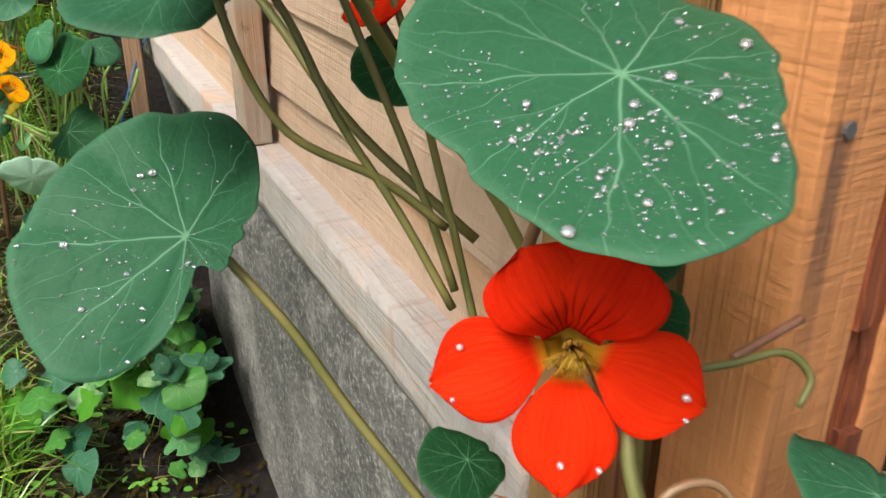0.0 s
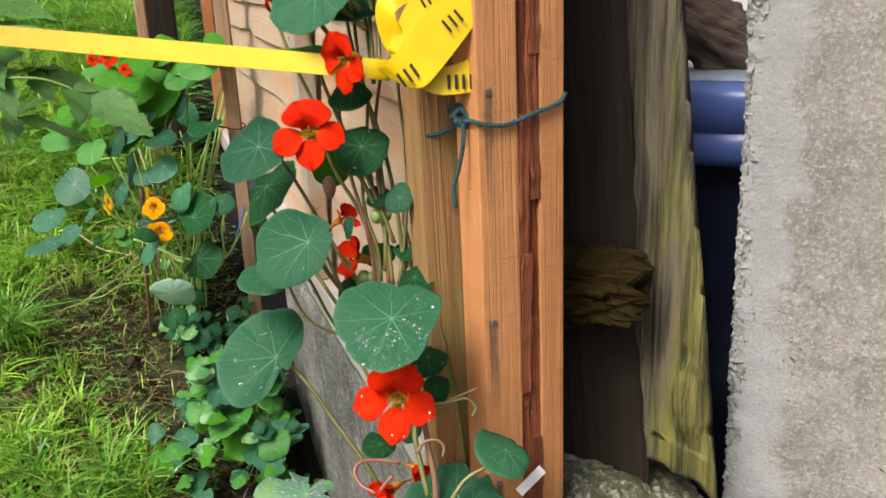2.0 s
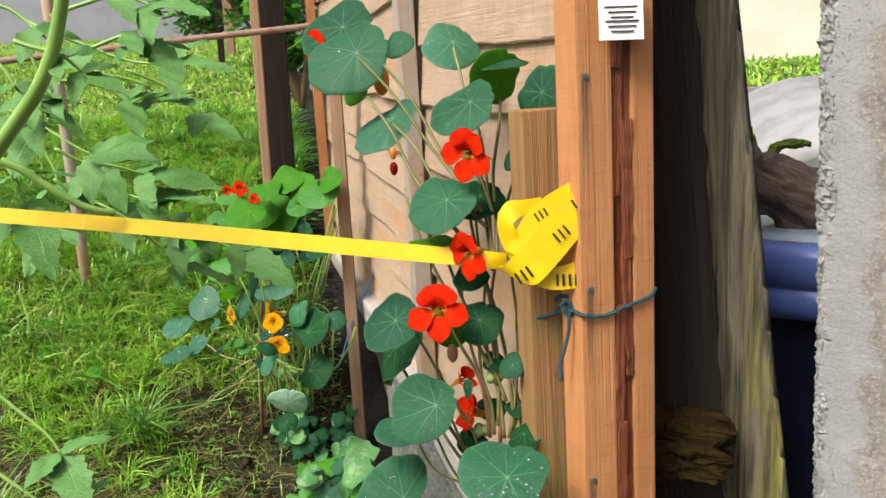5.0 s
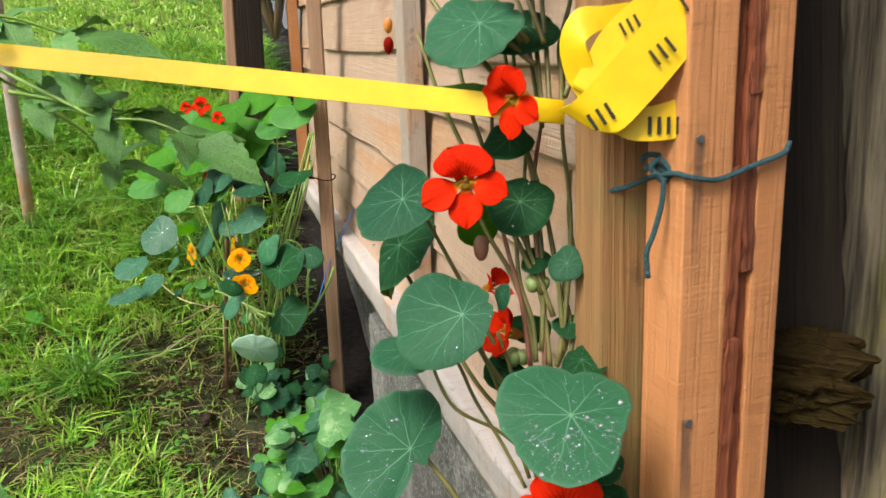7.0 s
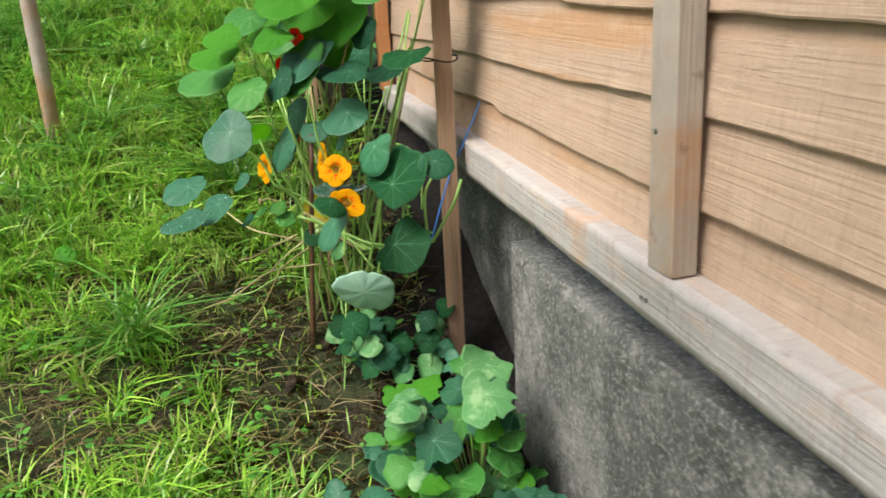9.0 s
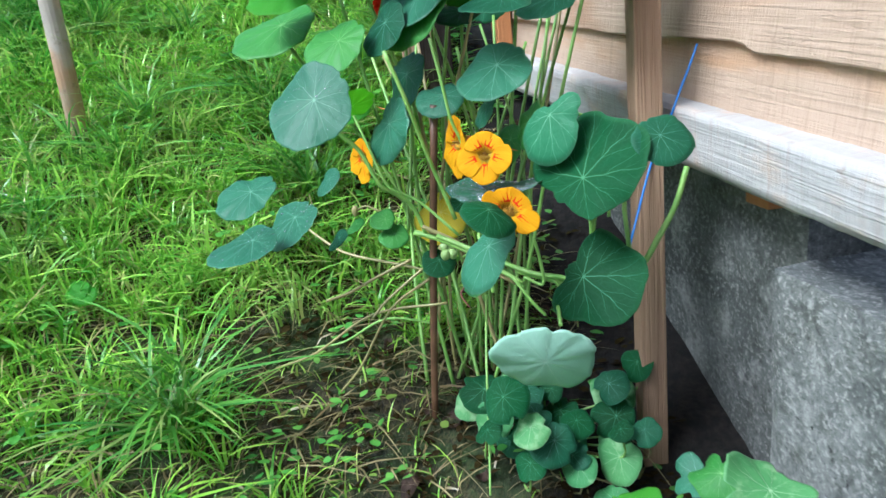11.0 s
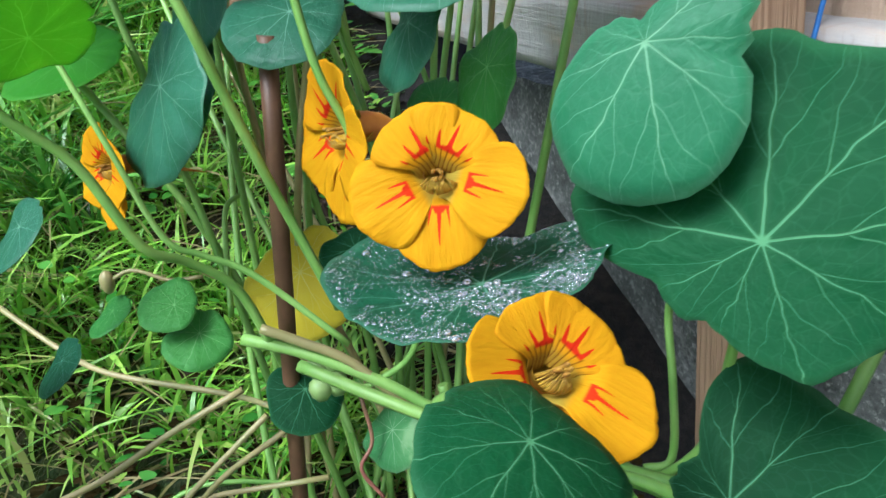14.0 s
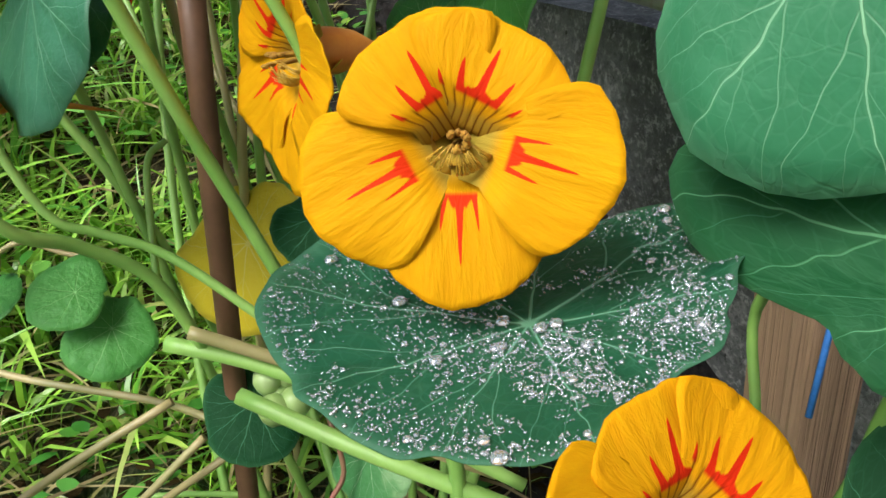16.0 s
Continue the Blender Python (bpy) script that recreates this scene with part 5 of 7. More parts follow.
leaf(red_plant, (-0.106, 0.429, 1.352), (-0.123, -0.724, 0.679), (-0.837, -0.292, -0.463), 0.0196, "leaf")
leaf(red_plant, (-0.043, 0.274, 1.154), (0.023, -0.096, 0.995), (-0.777, -0.628, -0.043), 0.0210, "leaf_light")
leaf(red_plant, (-0.171, 0.457, 1.306), (-0.447, -0.797, 0.407), (-0.709, 0.038, -0.704), 0.0195, "leaf_light")
flower(red_plant, (0.032, 0.168, 0.899), (-0.093, -0.879, 0.468), (0.034, 0.510, 0.859), 0.0630, "red", seed=3, drops=2, hood=8)
flower(red_plant, (-0.037, 0.240, 1.094), (0.051, -0.933, 0.356), (-0.094, 0.137, 0.986), 0.0562, "red", seed=4)
flower(red_plant, (-0.005, 0.241, 1.147), (-0.537, -0.843, 0.025), (0.234, 0.072, 0.970), 0.0471, "red", seed=5)
flower(red_plant, (-0.003, 0.252, 1.239), (-0.341, -0.938, 0.058), (0.378, 0.102, 0.920), 0.0515, "red", seed=6)
flower(red_plant, (-0.196, 0.407, 1.349), (-0.634, -0.773, -0.012), (0.231, -0.011, 0.973), 0.0552, "red", seed=7)
flower(red_plant, (-0.014, 0.271, 0.977), (-0.701, -0.596, 0.481), (0.927, 0.238, 0.290), 0.0418, "red", seed=8, close=0.4)
flower(red_plant, (-0.024, 0.270, 1.012), (0.904, -0.165, 0.585), (0.626, 0.295, 0.722), 0.0285, "red", seed=9, close=0.5)
flower(red_plant, (0.014, 0.202, 0.791), (-0.546, -0.876, 0.091), (0.631, 0.509, 0.585), 0.0349, "red", seed=11, close=0.75, claw=0.3)
flower(red_plant, (0.038, 0.200, 0.813), (0.701, -0.742, 0.080), (-0.347, 0.488, 0.801), 0.0273, "red", seed=12, close=0.8, claw=0.3)
bud(red_plant, (-0.185, 0.640, 1.190), 0.015)
bud(red_plant, (-0.184, 0.638, 1.212), 0.013, "calyx")
bud(red_plant, (-0.030, 0.261, 1.043), 0.014, "stem_pink")
bud(red_plant, (-0.131, 0.425, 1.312), 0.024, "calyx")
pod(red_plant, (0.007, 0.279, 1.012))
pod(red_plant, (-0.007, 0.267, 0.959))
stem(red_plant, ((-0.075, 0.219, 0.908), (-0.067, 0.221, 0.898), (-0.048, 0.217, 0.875), (-0.031, 0.212, 0.849), (-0.009, 0.205, 0.819), (0.004, 0.202, 0.796)), 0.0015, 0.0019, "stem_olive")
stem(red_plant, ((-0.062, 0.216, 0.994), (-0.057, 0.215, 0.966), (-0.044, 0.216, 0.940), (-0.018, 0.221, 0.924), (0.001, 0.225, 0.907)), 0.0012, 0.0014, "stem_olive")
stem(red_plant, ((-0.062, 0.228, 0.997), (-0.044, 0.226, 0.971), (-0.031, 0.223, 0.943), (-0.013, 0.219, 0.914), (0.003, 0.215, 0.884)), 0.0012, 0.0014, "stem_olive")
stem(red_plant, ((-0.046, 0.255, 1.008), (-0.033, 0.251, 0.978), (-0.020, 0.246, 0.947), (-0.008, 0.242, 0.916), (0.004, 0.235, 0.880)), 0.0013, 0.0015, "stem_olive")
stem(red_plant, ((-0.019, 0.255, 0.982), (-0.010, 0.253, 0.955), (-0.003, 0.248, 0.925), (0.004, 0.245, 0.896), (0.012, 0.238, 0.861)), 0.0013, 0.0015, "stem_olive")
stem(red_plant, ((-0.034, 0.208, 1.011), (-0.026, 0.216, 0.983), (-0.009, 0.226, 0.951), (0.014, 0.235, 0.918), (0.033, 0.243, 0.880)), 0.0017, 0.0022, "stem_olive")
stem(red_plant, ((-0.101, 0.314, 1.014), (-0.086, 0.301, 0.995), (-0.058, 0.287, 0.959), (-0.031, 0.273, 0.925), (0.012, 0.262, 0.887)), 0.0017, 0.0021, "stem_olive")
stem(red_plant, ((-0.076, 0.279, 1.066), (-0.058, 0.277, 1.033), (-0.034, 0.273, 0.987), (-0.013, 0.270, 0.949), (0.012, 0.269, 0.915)), 0.0014, 0.0020, "stem_olive")
stem(red_plant, ((-0.012, 0.321, 1.188), (-0.006, 0.306, 1.132), (0.006, 0.292, 1.076), (0.012, 0.277, 1.021), (0.012, 0.261, 0.967)), 0.0015, 0.0021, "stem_olive")
stem(red_plant, ((-0.026, 0.307, 1.140), (-0.024, 0.293, 1.094), (-0.016, 0.281, 1.047), (-0.003, 0.269, 1.001), (0.004, 0.257, 0.956)), 0.0015, 0.0021, "stem_pink")
stem(red_plant, ((-0.042, 0.289, 1.081), (-0.029, 0.281, 1.050), (-0.011, 0.275, 1.020), (0.001, 0.267, 0.989), (0.008, 0.258, 0.959)), 0.0015, 0.0021, "stem_olive")
stem(red_plant, ((-0.001, 0.304, 1.108), (-0.002, 0.291, 1.069), (0.003, 0.280, 1.031), (0.013, 0.270, 0.993), (0.018, 0.259, 0.955)), 0.0015, 0.0021, "stem_olive")
stem(red_plant, ((0.026, 0.325, 1.170), (0.025, 0.308, 1.117), (0.031, 0.294, 1.063), (0.030, 0.278, 1.011), (0.024, 0.261, 0.959)), 0.0015, 0.0021, "stem_olive")
stem(red_plant, ((0.011, 0.312, 1.131), (0.005, 0.297, 1.086), (0.007, 0.283, 1.041), (0.013, 0.271, 0.996), (0.014, 0.257, 0.951)), 0.0015, 0.0021, "stem_pink")
stem(red_plant, ((0.031, 0.306, 1.090), (0.030, 0.294, 1.056), (0.036, 0.284, 1.022), (0.036, 0.273, 0.988), (0.030, 0.261, 0.955)), 0.0015, 0.0021, "stem_olive")
stem(red_plant, ((-0.005, 0.293, 1.067), (-0.007, 0.283, 1.040), (-0.004, 0.274, 1.013), (0.005, 0.267, 0.986), (0.008, 0.258, 0.959)), 0.0015, 0.0021, "stem_olive")
stem(red_plant, ((-0.018, 0.318, 1.180), (-0.007, 0.305, 1.126), (0.011, 0.292, 1.072), (0.022, 0.278, 1.019), (0.028, 0.264, 0.966)), 0.0015, 0.0021, "stem_olive")
stem(red_plant, ((-0.055, 0.314, 1.189), (-0.042, 0.301, 1.139), (-0.023, 0.290, 1.089), (0.001, 0.279, 1.039), (0.020, 0.268, 0.990)), 0.0015, 0.0021, "stem_olive")
stem(red_plant, ((0.029, 0.288, 1.023), (0.027, 0.281, 1.005), (0.031, 0.275, 0.988), (0.029, 0.268, 0.971), (0.022, 0.260, 0.955)), 0.0015, 0.0021, "stem_olive")
stem(red_plant, ((-0.079, 0.309, 1.190), (-0.062, 0.298, 1.144), (-0.039, 0.289, 1.098), (-0.011, 0.280, 1.052), (0.012, 0.271, 1.006)), 0.0015, 0.0021, "stem_olive")
stem(red_plant, ((-0.127, 0.331, 1.335), (-0.088, 0.317, 1.295), (-0.055, 0.302, 1.251), (-0.025, 0.287, 1.215), (0.004, 0.273, 1.181)), 0.0015, 0.0020, "stem_olive")
stem(red_plant, ((-0.093, 0.325, 1.266), (-0.066, 0.311, 1.240), (-0.046, 0.296, 1.210), (-0.018, 0.283, 1.187), (0.008, 0.271, 1.166)), 0.0015, 0.0020, "stem_olive")
stem(red_plant, ((-0.015, 0.346, 1.283), (-0.002, 0.327, 1.244), (0.005, 0.306, 1.202), (0.009, 0.286, 1.168), (0.013, 0.266, 1.135)), 0.0015, 0.0020, "stem_olive")
stem(red_plant, ((0.015, 0.358, 1.308), (0.016, 0.335, 1.263), (0.011, 0.310, 1.214), (0.015, 0.288, 1.174), (0.018, 0.267, 1.135)), 0.0015, 0.0020, "stem_olive")
stem(red_plant, ((0.058, 0.364, 1.290), (0.055, 0.342, 1.252), (0.048, 0.317, 1.210), (0.038, 0.294, 1.177), (0.028, 0.271, 1.144)), 0.0015, 0.0020, "stem_olive")
stem(red_plant, ((-0.031, 0.354, 1.338), (-0.019, 0.334, 1.297), (-0.013, 0.312, 1.252), (0.000, 0.293, 1.216), (0.014, 0.275, 1.180)), 0.0015, 0.0020, "stem_olive")
stem(red_plant, ((-0.101, 0.335, 1.325), (-0.069, 0.320, 1.288), (-0.044, 0.303, 1.246), (-0.022, 0.287, 1.213), (-0.001, 0.272, 1.181)), 0.0015, 0.0020, "stem_olive")
stem(red_plant, ((-0.117, 0.325, 1.294), (-0.088, 0.309, 1.255), (-0.065, 0.292, 1.213), (-0.035, 0.277, 1.179), (-0.007, 0.263, 1.146)), 0.0015, 0.0020, "stem_olive")
stem(red_plant, ((-0.018, 0.335, 1.229), (-0.004, 0.318, 1.202), (0.003, 0.299, 1.171), (0.008, 0.281, 1.147), (0.013, 0.264, 1.125)), 0.0015, 0.0020, "stem_olive")
stem(red_plant, ((0.032, 0.347, 1.235), (0.030, 0.327, 1.209), (0.023, 0.305, 1.179), (0.025, 0.287, 1.156), (0.026, 0.268, 1.134)), 0.0015, 0.0020, "stem_olive")
stem(red_plant, ((0.041, 0.197, 0.881), (0.049, 0.185, 0.866), (0.054, 0.172, 0.848), (0.059, 0.159, 0.831), (0.062, 0.140, 0.801)), 0.0024, 0.0028, "stem_pink")
stem(red_plant, ((0.044, 0.184, 0.917), (0.049, 0.170, 0.894), (0.046, 0.157, 0.874), (0.051, 0.144, 0.854), (0.057, 0.132, 0.835)), 0.0019, 0.0022, "stem_olive")
stem(red_plant, ((0.094, 0.180, 0.900), (0.081, 0.173, 0.897), (0.072, 0.167, 0.896)), 0.0013, 0.0012, "stem_pink")
stem(red_plant, ((0.057, 0.165, 0.893), (0.072, 0.166, 0.895), (0.085, 0.168, 0.897), (0.092, 0.166, 0.891), (0.089, 0.163, 0.884)), 0.0013, 0.0010, "stem_olive")
stem(red_plant, ((0.049, 0.143, 0.865), (0.054, 0.146, 0.872), (0.063, 0.147, 0.874), (0.069, 0.146, 0.869), (0.068, 0.143, 0.862)), 0.0013, 0.0011, "stem_pink")
stem(red_plant, ((0.038, 0.131, 0.864), (0.022, 0.128, 0.868), (0.010, 0.123, 0.869), (0.007, 0.117, 0.864), (0.013, 0.111, 0.858), (0.024, 0.106, 0.855)), 0.0015, 0.0013, "stem_pink")
stem(red_plant, ((0.034, 0.119, 0.861), (0.029, 0.117, 0.856), (0.025, 0.115, 0.851)), 0.0015, 0.0013, "stem_pink")
stem(red_plant, ((0.019, -0.001, 0.913), (0.017, -0.003, 0.923), (0.015, -0.004, 0.933), (0.013, -0.009, 0.935)), 0.0015, 0.0013, "stem_straw")
stem(red_plant, ((0.078, 0.140, 0.809), (0.071, 0.131, 0.801), (0.063, 0.121, 0.791), (0.060, 0.106, 0.768)), 0.0018, 0.0022, "stem_olive")
stem(red_plant, ((0.116, 0.167, 0.854), (0.102, 0.158, 0.846), (0.083, 0.150, 0.837), (0.068, 0.137, 0.818)), 0.0014, 0.0018, "stem_olive")
stem(red_plant, ((0.034, 0.158, 0.968), (0.031, 0.179, 0.945), (0.024, 0.198, 0.915), (0.020, 0.212, 0.875)), 0.0018, 0.0022, "stem_pink")
for i in range(6):
    x, y = 0.055 + 0.010 * (i % 3), 0.235 + 0.008 * (i // 3)
    stem(red_plant, ((x - 0.02, y, 0.96), (x, y + 0.004, 0.80), (x - 0.006, y, 0.62), (0.07, 0.24, 0.25)), 0.0022, 0.0026, "stem_pink" if i % 2 else "stem_olive")


# ---- amber nasturtium by the garden stake ----
amber_plant = thing("nasturtium_plant", "amber-flowered nasturtium sprawling and climbing beside a wooden stake", "plant", (-0.74, 1.33, 0.47))
leaf(amber_plant, (-0.643, 1.166, 0.759), (-0.032, -0.019, 0.999), (-0.828, -0.560, -0.037), 0.0403, "leaf", ecc=0.0, wet=10500, biggest=0.0018, cup=0.05, wave=0.07, seed=201, outline=((0.21, -0.02), (-0.09, 0.03), (-0.02, 0.10), (0.02, 0.03), (0.02, -0.03), (-0.03, -0.02)))
leaf(amber_plant, (-0.565, 1.158, 0.770), (-0.382, -0.767, 0.516), (0.600, 0.219, 0.769), 0.0473, "leaf_dark", ecc=0.0, cup=-0.05, wave=0.05, seed=202, outline=((-0.06, 0.33), (0.05, 0.05), (-0.04, -0.06), (-0.03, 0.04), (0.02, -0.07), (-0.00, 0.06)))
leaf(amber_plant, (-0.593, 1.176, 0.824), (-0.366, -0.855, 0.367), (-0.416, -0.202, -0.887), 0.0262, "leaf_fresh", ecc=0.0, wave=0.10, cup=-0.16, seed=203, outline=((-0.40, 0.50), (-0.16, 0.08), (0.09, -0.06), (-0.03, -0.06)), bites=((205, 0.16, 0.10), (188, 0.10, 0.07)))
leaf(amber_plant, (-0.570, 1.162, 0.678), (-0.184, -0.769, 0.612), (0.838, -0.449, -0.311), 0.0394, "leaf_dark", ecc=0.0, outline=((-0.11, 0.48), (0.10, -0.01), (0.01, -0.07), (0.06, 0.01), (0.04, -0.08), (-0.02, 0.02)))
leaf(amber_plant, (-0.640, 1.104, 0.727), (-0.530, -0.662, 0.530), (-0.240, -0.483, -0.842), 0.0272, "leaf_blue", ecc=0.0, outline=((-0.06, 0.35), (-0.13, 0.18), (-0.04, -0.08), (-0.01, 0.01), (0.01, -0.01), (-0.00, -0.00)))
leaf(amber_plant, (-0.630, 1.077, 0.766), (0.494, -0.214, 0.843), (0.758, -0.369, -0.538), 0.0228, "leaf_dark", ecc=0.1, cup=-0.35)
leaf(amber_plant, (-0.593, 1.076, 0.634), (0.153, -0.889, -0.432), (-0.319, 0.369, -0.873), 0.0421, "leaf_white", under='leaf_white', ecc=0.15, cup=-0.2)
leaf(amber_plant, (-0.799, 1.295, 0.683), (0.255, -0.592, 0.765), (-0.037, -0.796, -0.604), 0.0167, "leaf_young")
leaf(amber_plant, (-0.808, 1.294, 0.700), (0.236, -0.545, 0.804), (-0.970, -0.189, 0.156), 0.0148, "leaf_young")
leaf(amber_plant, (-0.853, 1.313, 0.690), (-0.342, -0.345, 0.874), (-0.563, -0.670, -0.484), 0.0139, "leaf_young")
leaf(amber_plant, (-0.755, 1.338, 0.695), (-0.239, -0.841, 0.485), (-0.032, -0.493, -0.870), 0.0323, "leaf_yellow", under='leaf_yellow')
leaf(amber_plant, (-0.745, 1.282, 0.655), (0.211, -0.523, 0.826), (0.008, -0.844, -0.537), 0.0192, "leaf_dark")
leaf(amber_plant, (-0.702, 1.273, 0.635), (-0.493, -0.628, 0.603), (0.181, -0.751, -0.635), 0.0173, "leaf_mottled")
leaf(amber_plant, (-0.715, 1.309, 0.718), (-0.035, -0.650, 0.759), (-0.453, -0.666, -0.592), 0.0158, "leaf_dark")
leaf(amber_plant, (-0.651, 1.240, 0.865), (-0.105, -0.608, 0.787), (-0.523, -0.639, -0.564), 0.0368, "leaf_blue", ecc=0.2, wet=6)
leaf(amber_plant, (-0.667, 1.247, 0.829), (-0.791, -0.431, 0.435), (-0.305, -0.338, -0.890), 0.0210, "leaf_blue")
leaf(amber_plant, (-0.644, 1.346, 0.795), (-0.826, -0.406, 0.392), (-0.423, -0.014, -0.906), 0.0285, "leaf_young")
leaf(amber_plant, (-0.802, 1.344, 0.804), (-0.521, -0.618, 0.589), (-0.418, -0.417, -0.807), 0.0341, "leaf_blue", ecc=0.3)
leaf(amber_plant, (-0.724, 1.295, 0.834), (-0.032, -0.567, 0.823), (-0.525, -0.691, -0.496), 0.0261, "leaf_blue", ecc=0.2)
leaf(amber_plant, (-0.783, 1.109, 0.859), (-0.006, -0.828, 0.561), (-0.719, -0.386, -0.578), 0.0387, "leaf_blue", ecc=0.18, wet=420, biggest=0.0013)
leaf(amber_plant, (-0.796, 1.219, 0.839), (0.331, -0.416, -0.847), (-0.823, -0.567, -0.043), 0.0302, "leaf_light", under='leaf_light', ecc=0.2)
leaf(amber_plant, (-0.868, 1.197, 0.732), (-0.303, -0.507, 0.807), (-0.564, -0.587, -0.581), 0.0328, "leaf_blue", ecc=0.3, wet=500, biggest=0.0013)
leaf(amber_plant, (-0.881, 1.131, 0.728), (-0.069, -0.231, 0.970), (-0.733, -0.648, -0.207), 0.0353, "leaf_blue", ecc=0.35, wet=600, biggest=0.0013)
leaf(amber_plant, (-1.024, 1.375, 0.720), (-0.110, -0.475, 0.873), (-0.803, -0.475, -0.360), 0.0420, "leaf_blue", wet=30)
leaf(amber_plant, (-0.856, 1.266, 0.756), (-0.441, -0.531, 0.723), (-0.641, -0.378, -0.668), 0.0184, "leaf_blue")
leaf(amber_plant, (-0.852, 1.260, 0.690), (-0.465, -0.422, 0.778), (-0.590, -0.508, -0.628), 0.0152, "leaf")
leaf(amber_plant, (-0.500, 1.162, 0.803), (0.292, -0.720, 0.629), (0.618, -0.360, -0.699), 0.0243, "leaf", ecc=0.2)
leaf(amber_plant, (-0.737, 1.588, 0.933), (-0.143, -0.979, 0.145), (-0.042, -0.140, -0.989), 0.0308, "leaf")
leaf(amber_plant, (-0.750, 1.322, 0.942), (-0.472, -0.673, 0.569), (-0.574, -0.254, -0.778), 0.0545, "leaf_young", ecc=0.25)
leaf(amber_plant, (-0.897, 1.326, 0.960), (-0.038, -0.446, 0.894), (-0.857, -0.446, -0.259), 0.0422, "leaf_light")
leaf(amber_plant, (-0.938, 1.368, 0.923), (-0.075, -0.501, 0.862), (-0.825, -0.455, -0.336), 0.0516, "leaf_young")
leaf(amber_plant, (-0.826, 1.275, 0.901), (-0.176, -0.691, 0.701), (-0.727, -0.389, -0.566), 0.0355, "leaf_young")
leaf(amber_plant, (-0.768, 1.374, 0.989), (0.145, -0.586, 0.797), (-0.929, -0.357, -0.093), 0.0510, "leaf_light")
leaf(amber_plant, (-0.717, 1.405, 0.955), (-0.081, -0.856, 0.511), (-0.770, -0.272, -0.578), 0.0323, "leaf_light")
leaf(amber_plant, (-0.782, 1.352, 0.855), (-0.635, -0.640, 0.432), (-0.361, -0.249, -0.899), 0.0359, "leaf_blue")
leaf(amber_plant, (-0.789, 1.295, 0.808), (-0.634, -0.673, 0.381), (-0.272, -0.268, -0.924), 0.0366, "leaf_blue")
leaf(amber_plant, (-0.854, 1.346, 0.821), (-0.083, -0.349, 0.933), (-0.865, -0.439, -0.241), 0.0329, "leaf_light")
leaf(amber_plant, (-0.675, 1.382, 0.768), (-0.627, -0.639, 0.445), (-0.356, -0.273, -0.894), 0.0256, "leaf_young")
leaf(amber_plant, (-0.607, 1.348, 0.922), (-0.198, -0.360, 0.912), (-0.920, -0.252, -0.299), 0.0355, "leaf")
leaf(amber_plant, (-0.718, 1.379, 0.916), (0.081, -0.392, 0.916), (-0.944, -0.325, -0.055), 0.0266, "leaf")
leaf(amber_plant, (-0.825, 1.373, 0.997), (-0.141, -0.610, 0.780), (-0.830, -0.356, -0.429), 0.0355, "leaf_light")
leaf(amber_plant, (-0.731, 1.344, 1.023), (0.010, -0.656, 0.755), (-0.908, -0.321, -0.267), 0.0464, "leaf_light")
leaf(amber_plant, (-0.861, 1.296, 0.993), (-0.011, -0.510, 0.860), (-0.865, -0.426, -0.264), 0.0355, "leaf_light")
leaf(amber_plant, (-0.650, 1.356, 0.984), (-0.466, -0.757, 0.457), (-0.545, -0.162, -0.823), 0.0287, "leaf")
leaf(amber_plant, (-0.771, 1.320, 0.986), (-0.255, -0.749, 0.612), (-0.706, -0.288, -0.647), 0.0338, "leaf_young")
leaf(amber_plant, (-0.779, 1.294, 0.914), (-0.471, -0.706, 0.528), (-0.510, -0.270, -0.816), 0.0304, "leaf")
leaf(amber_plant, (-0.660, 1.361, 1.105), (0.008, -0.618, 0.786), (-0.872, -0.390, -0.297), 0.0442, "leaf_light", wave=0.12)
leaf(amber_plant, (-0.542, 1.273, 1.080), (-0.079, -0.515, 0.854), (-0.887, -0.355, -0.296), 0.0485, "leaf_young", wave=0.12)
leaf(amber_plant, (-0.714, 1.230, 1.044), (0.101, -0.553, 0.827), (-0.868, -0.456, -0.199), 0.0508, "leaf_light", wave=0.12)
leaf(amber_plant, (-0.702, 1.372, 1.016), (-0.201, -0.811, 0.550), (-0.600, -0.342, -0.723), 0.0628, "leaf_light", wave=0.12)
leaf(amber_plant, (-0.603, 1.315, 1.047), (0.017, -0.408, 0.913), (-0.910, -0.385, -0.155), 0.0431, "leaf_young", wave=0.12)
leaf(amber_plant, (-0.740, 1.329, 0.953), (-0.311, -0.552, 0.774), (-0.696, -0.422, -0.581), 0.0546, "leaf_blue", wave=0.12)
leaf(amber_plant, (-0.833, 1.325, 1.012), (-0.005, -0.488, 0.873), (-0.830, -0.485, -0.276), 0.0397, "leaf_young", wave=0.12)
leaf(amber_plant, (-0.640, 1.237, 0.927), (0.049, -0.323, 0.945), (-0.900, -0.425, -0.099), 0.0351, "leaf", wave=0.12)
leaf(amber_plant, (-0.555, 1.279, 0.947), (-0.136, -0.294, 0.946), (-0.891, -0.381, -0.246), 0.0379, "leaf_dark", wave=0.12)
leaf(amber_plant, (-0.795, 1.306, 1.073), (0.057, -0.482, 0.875), (-0.859, -0.471, -0.203), 0.0315, "leaf_young", wave=0.12)
leaf(amber_plant, (-0.706, 1.326, 1.087), (-0.098, -0.555, 0.826), (-0.831, -0.411, -0.375), 0.0412, "leaf_light", wave=0.12)
leaf(amber_plant, (-0.616, 1.344, 1.089), (-0.232, -0.710, 0.665), (-0.726, -0.329, -0.605), 0.0412, "leaf_light", wave=0.12)
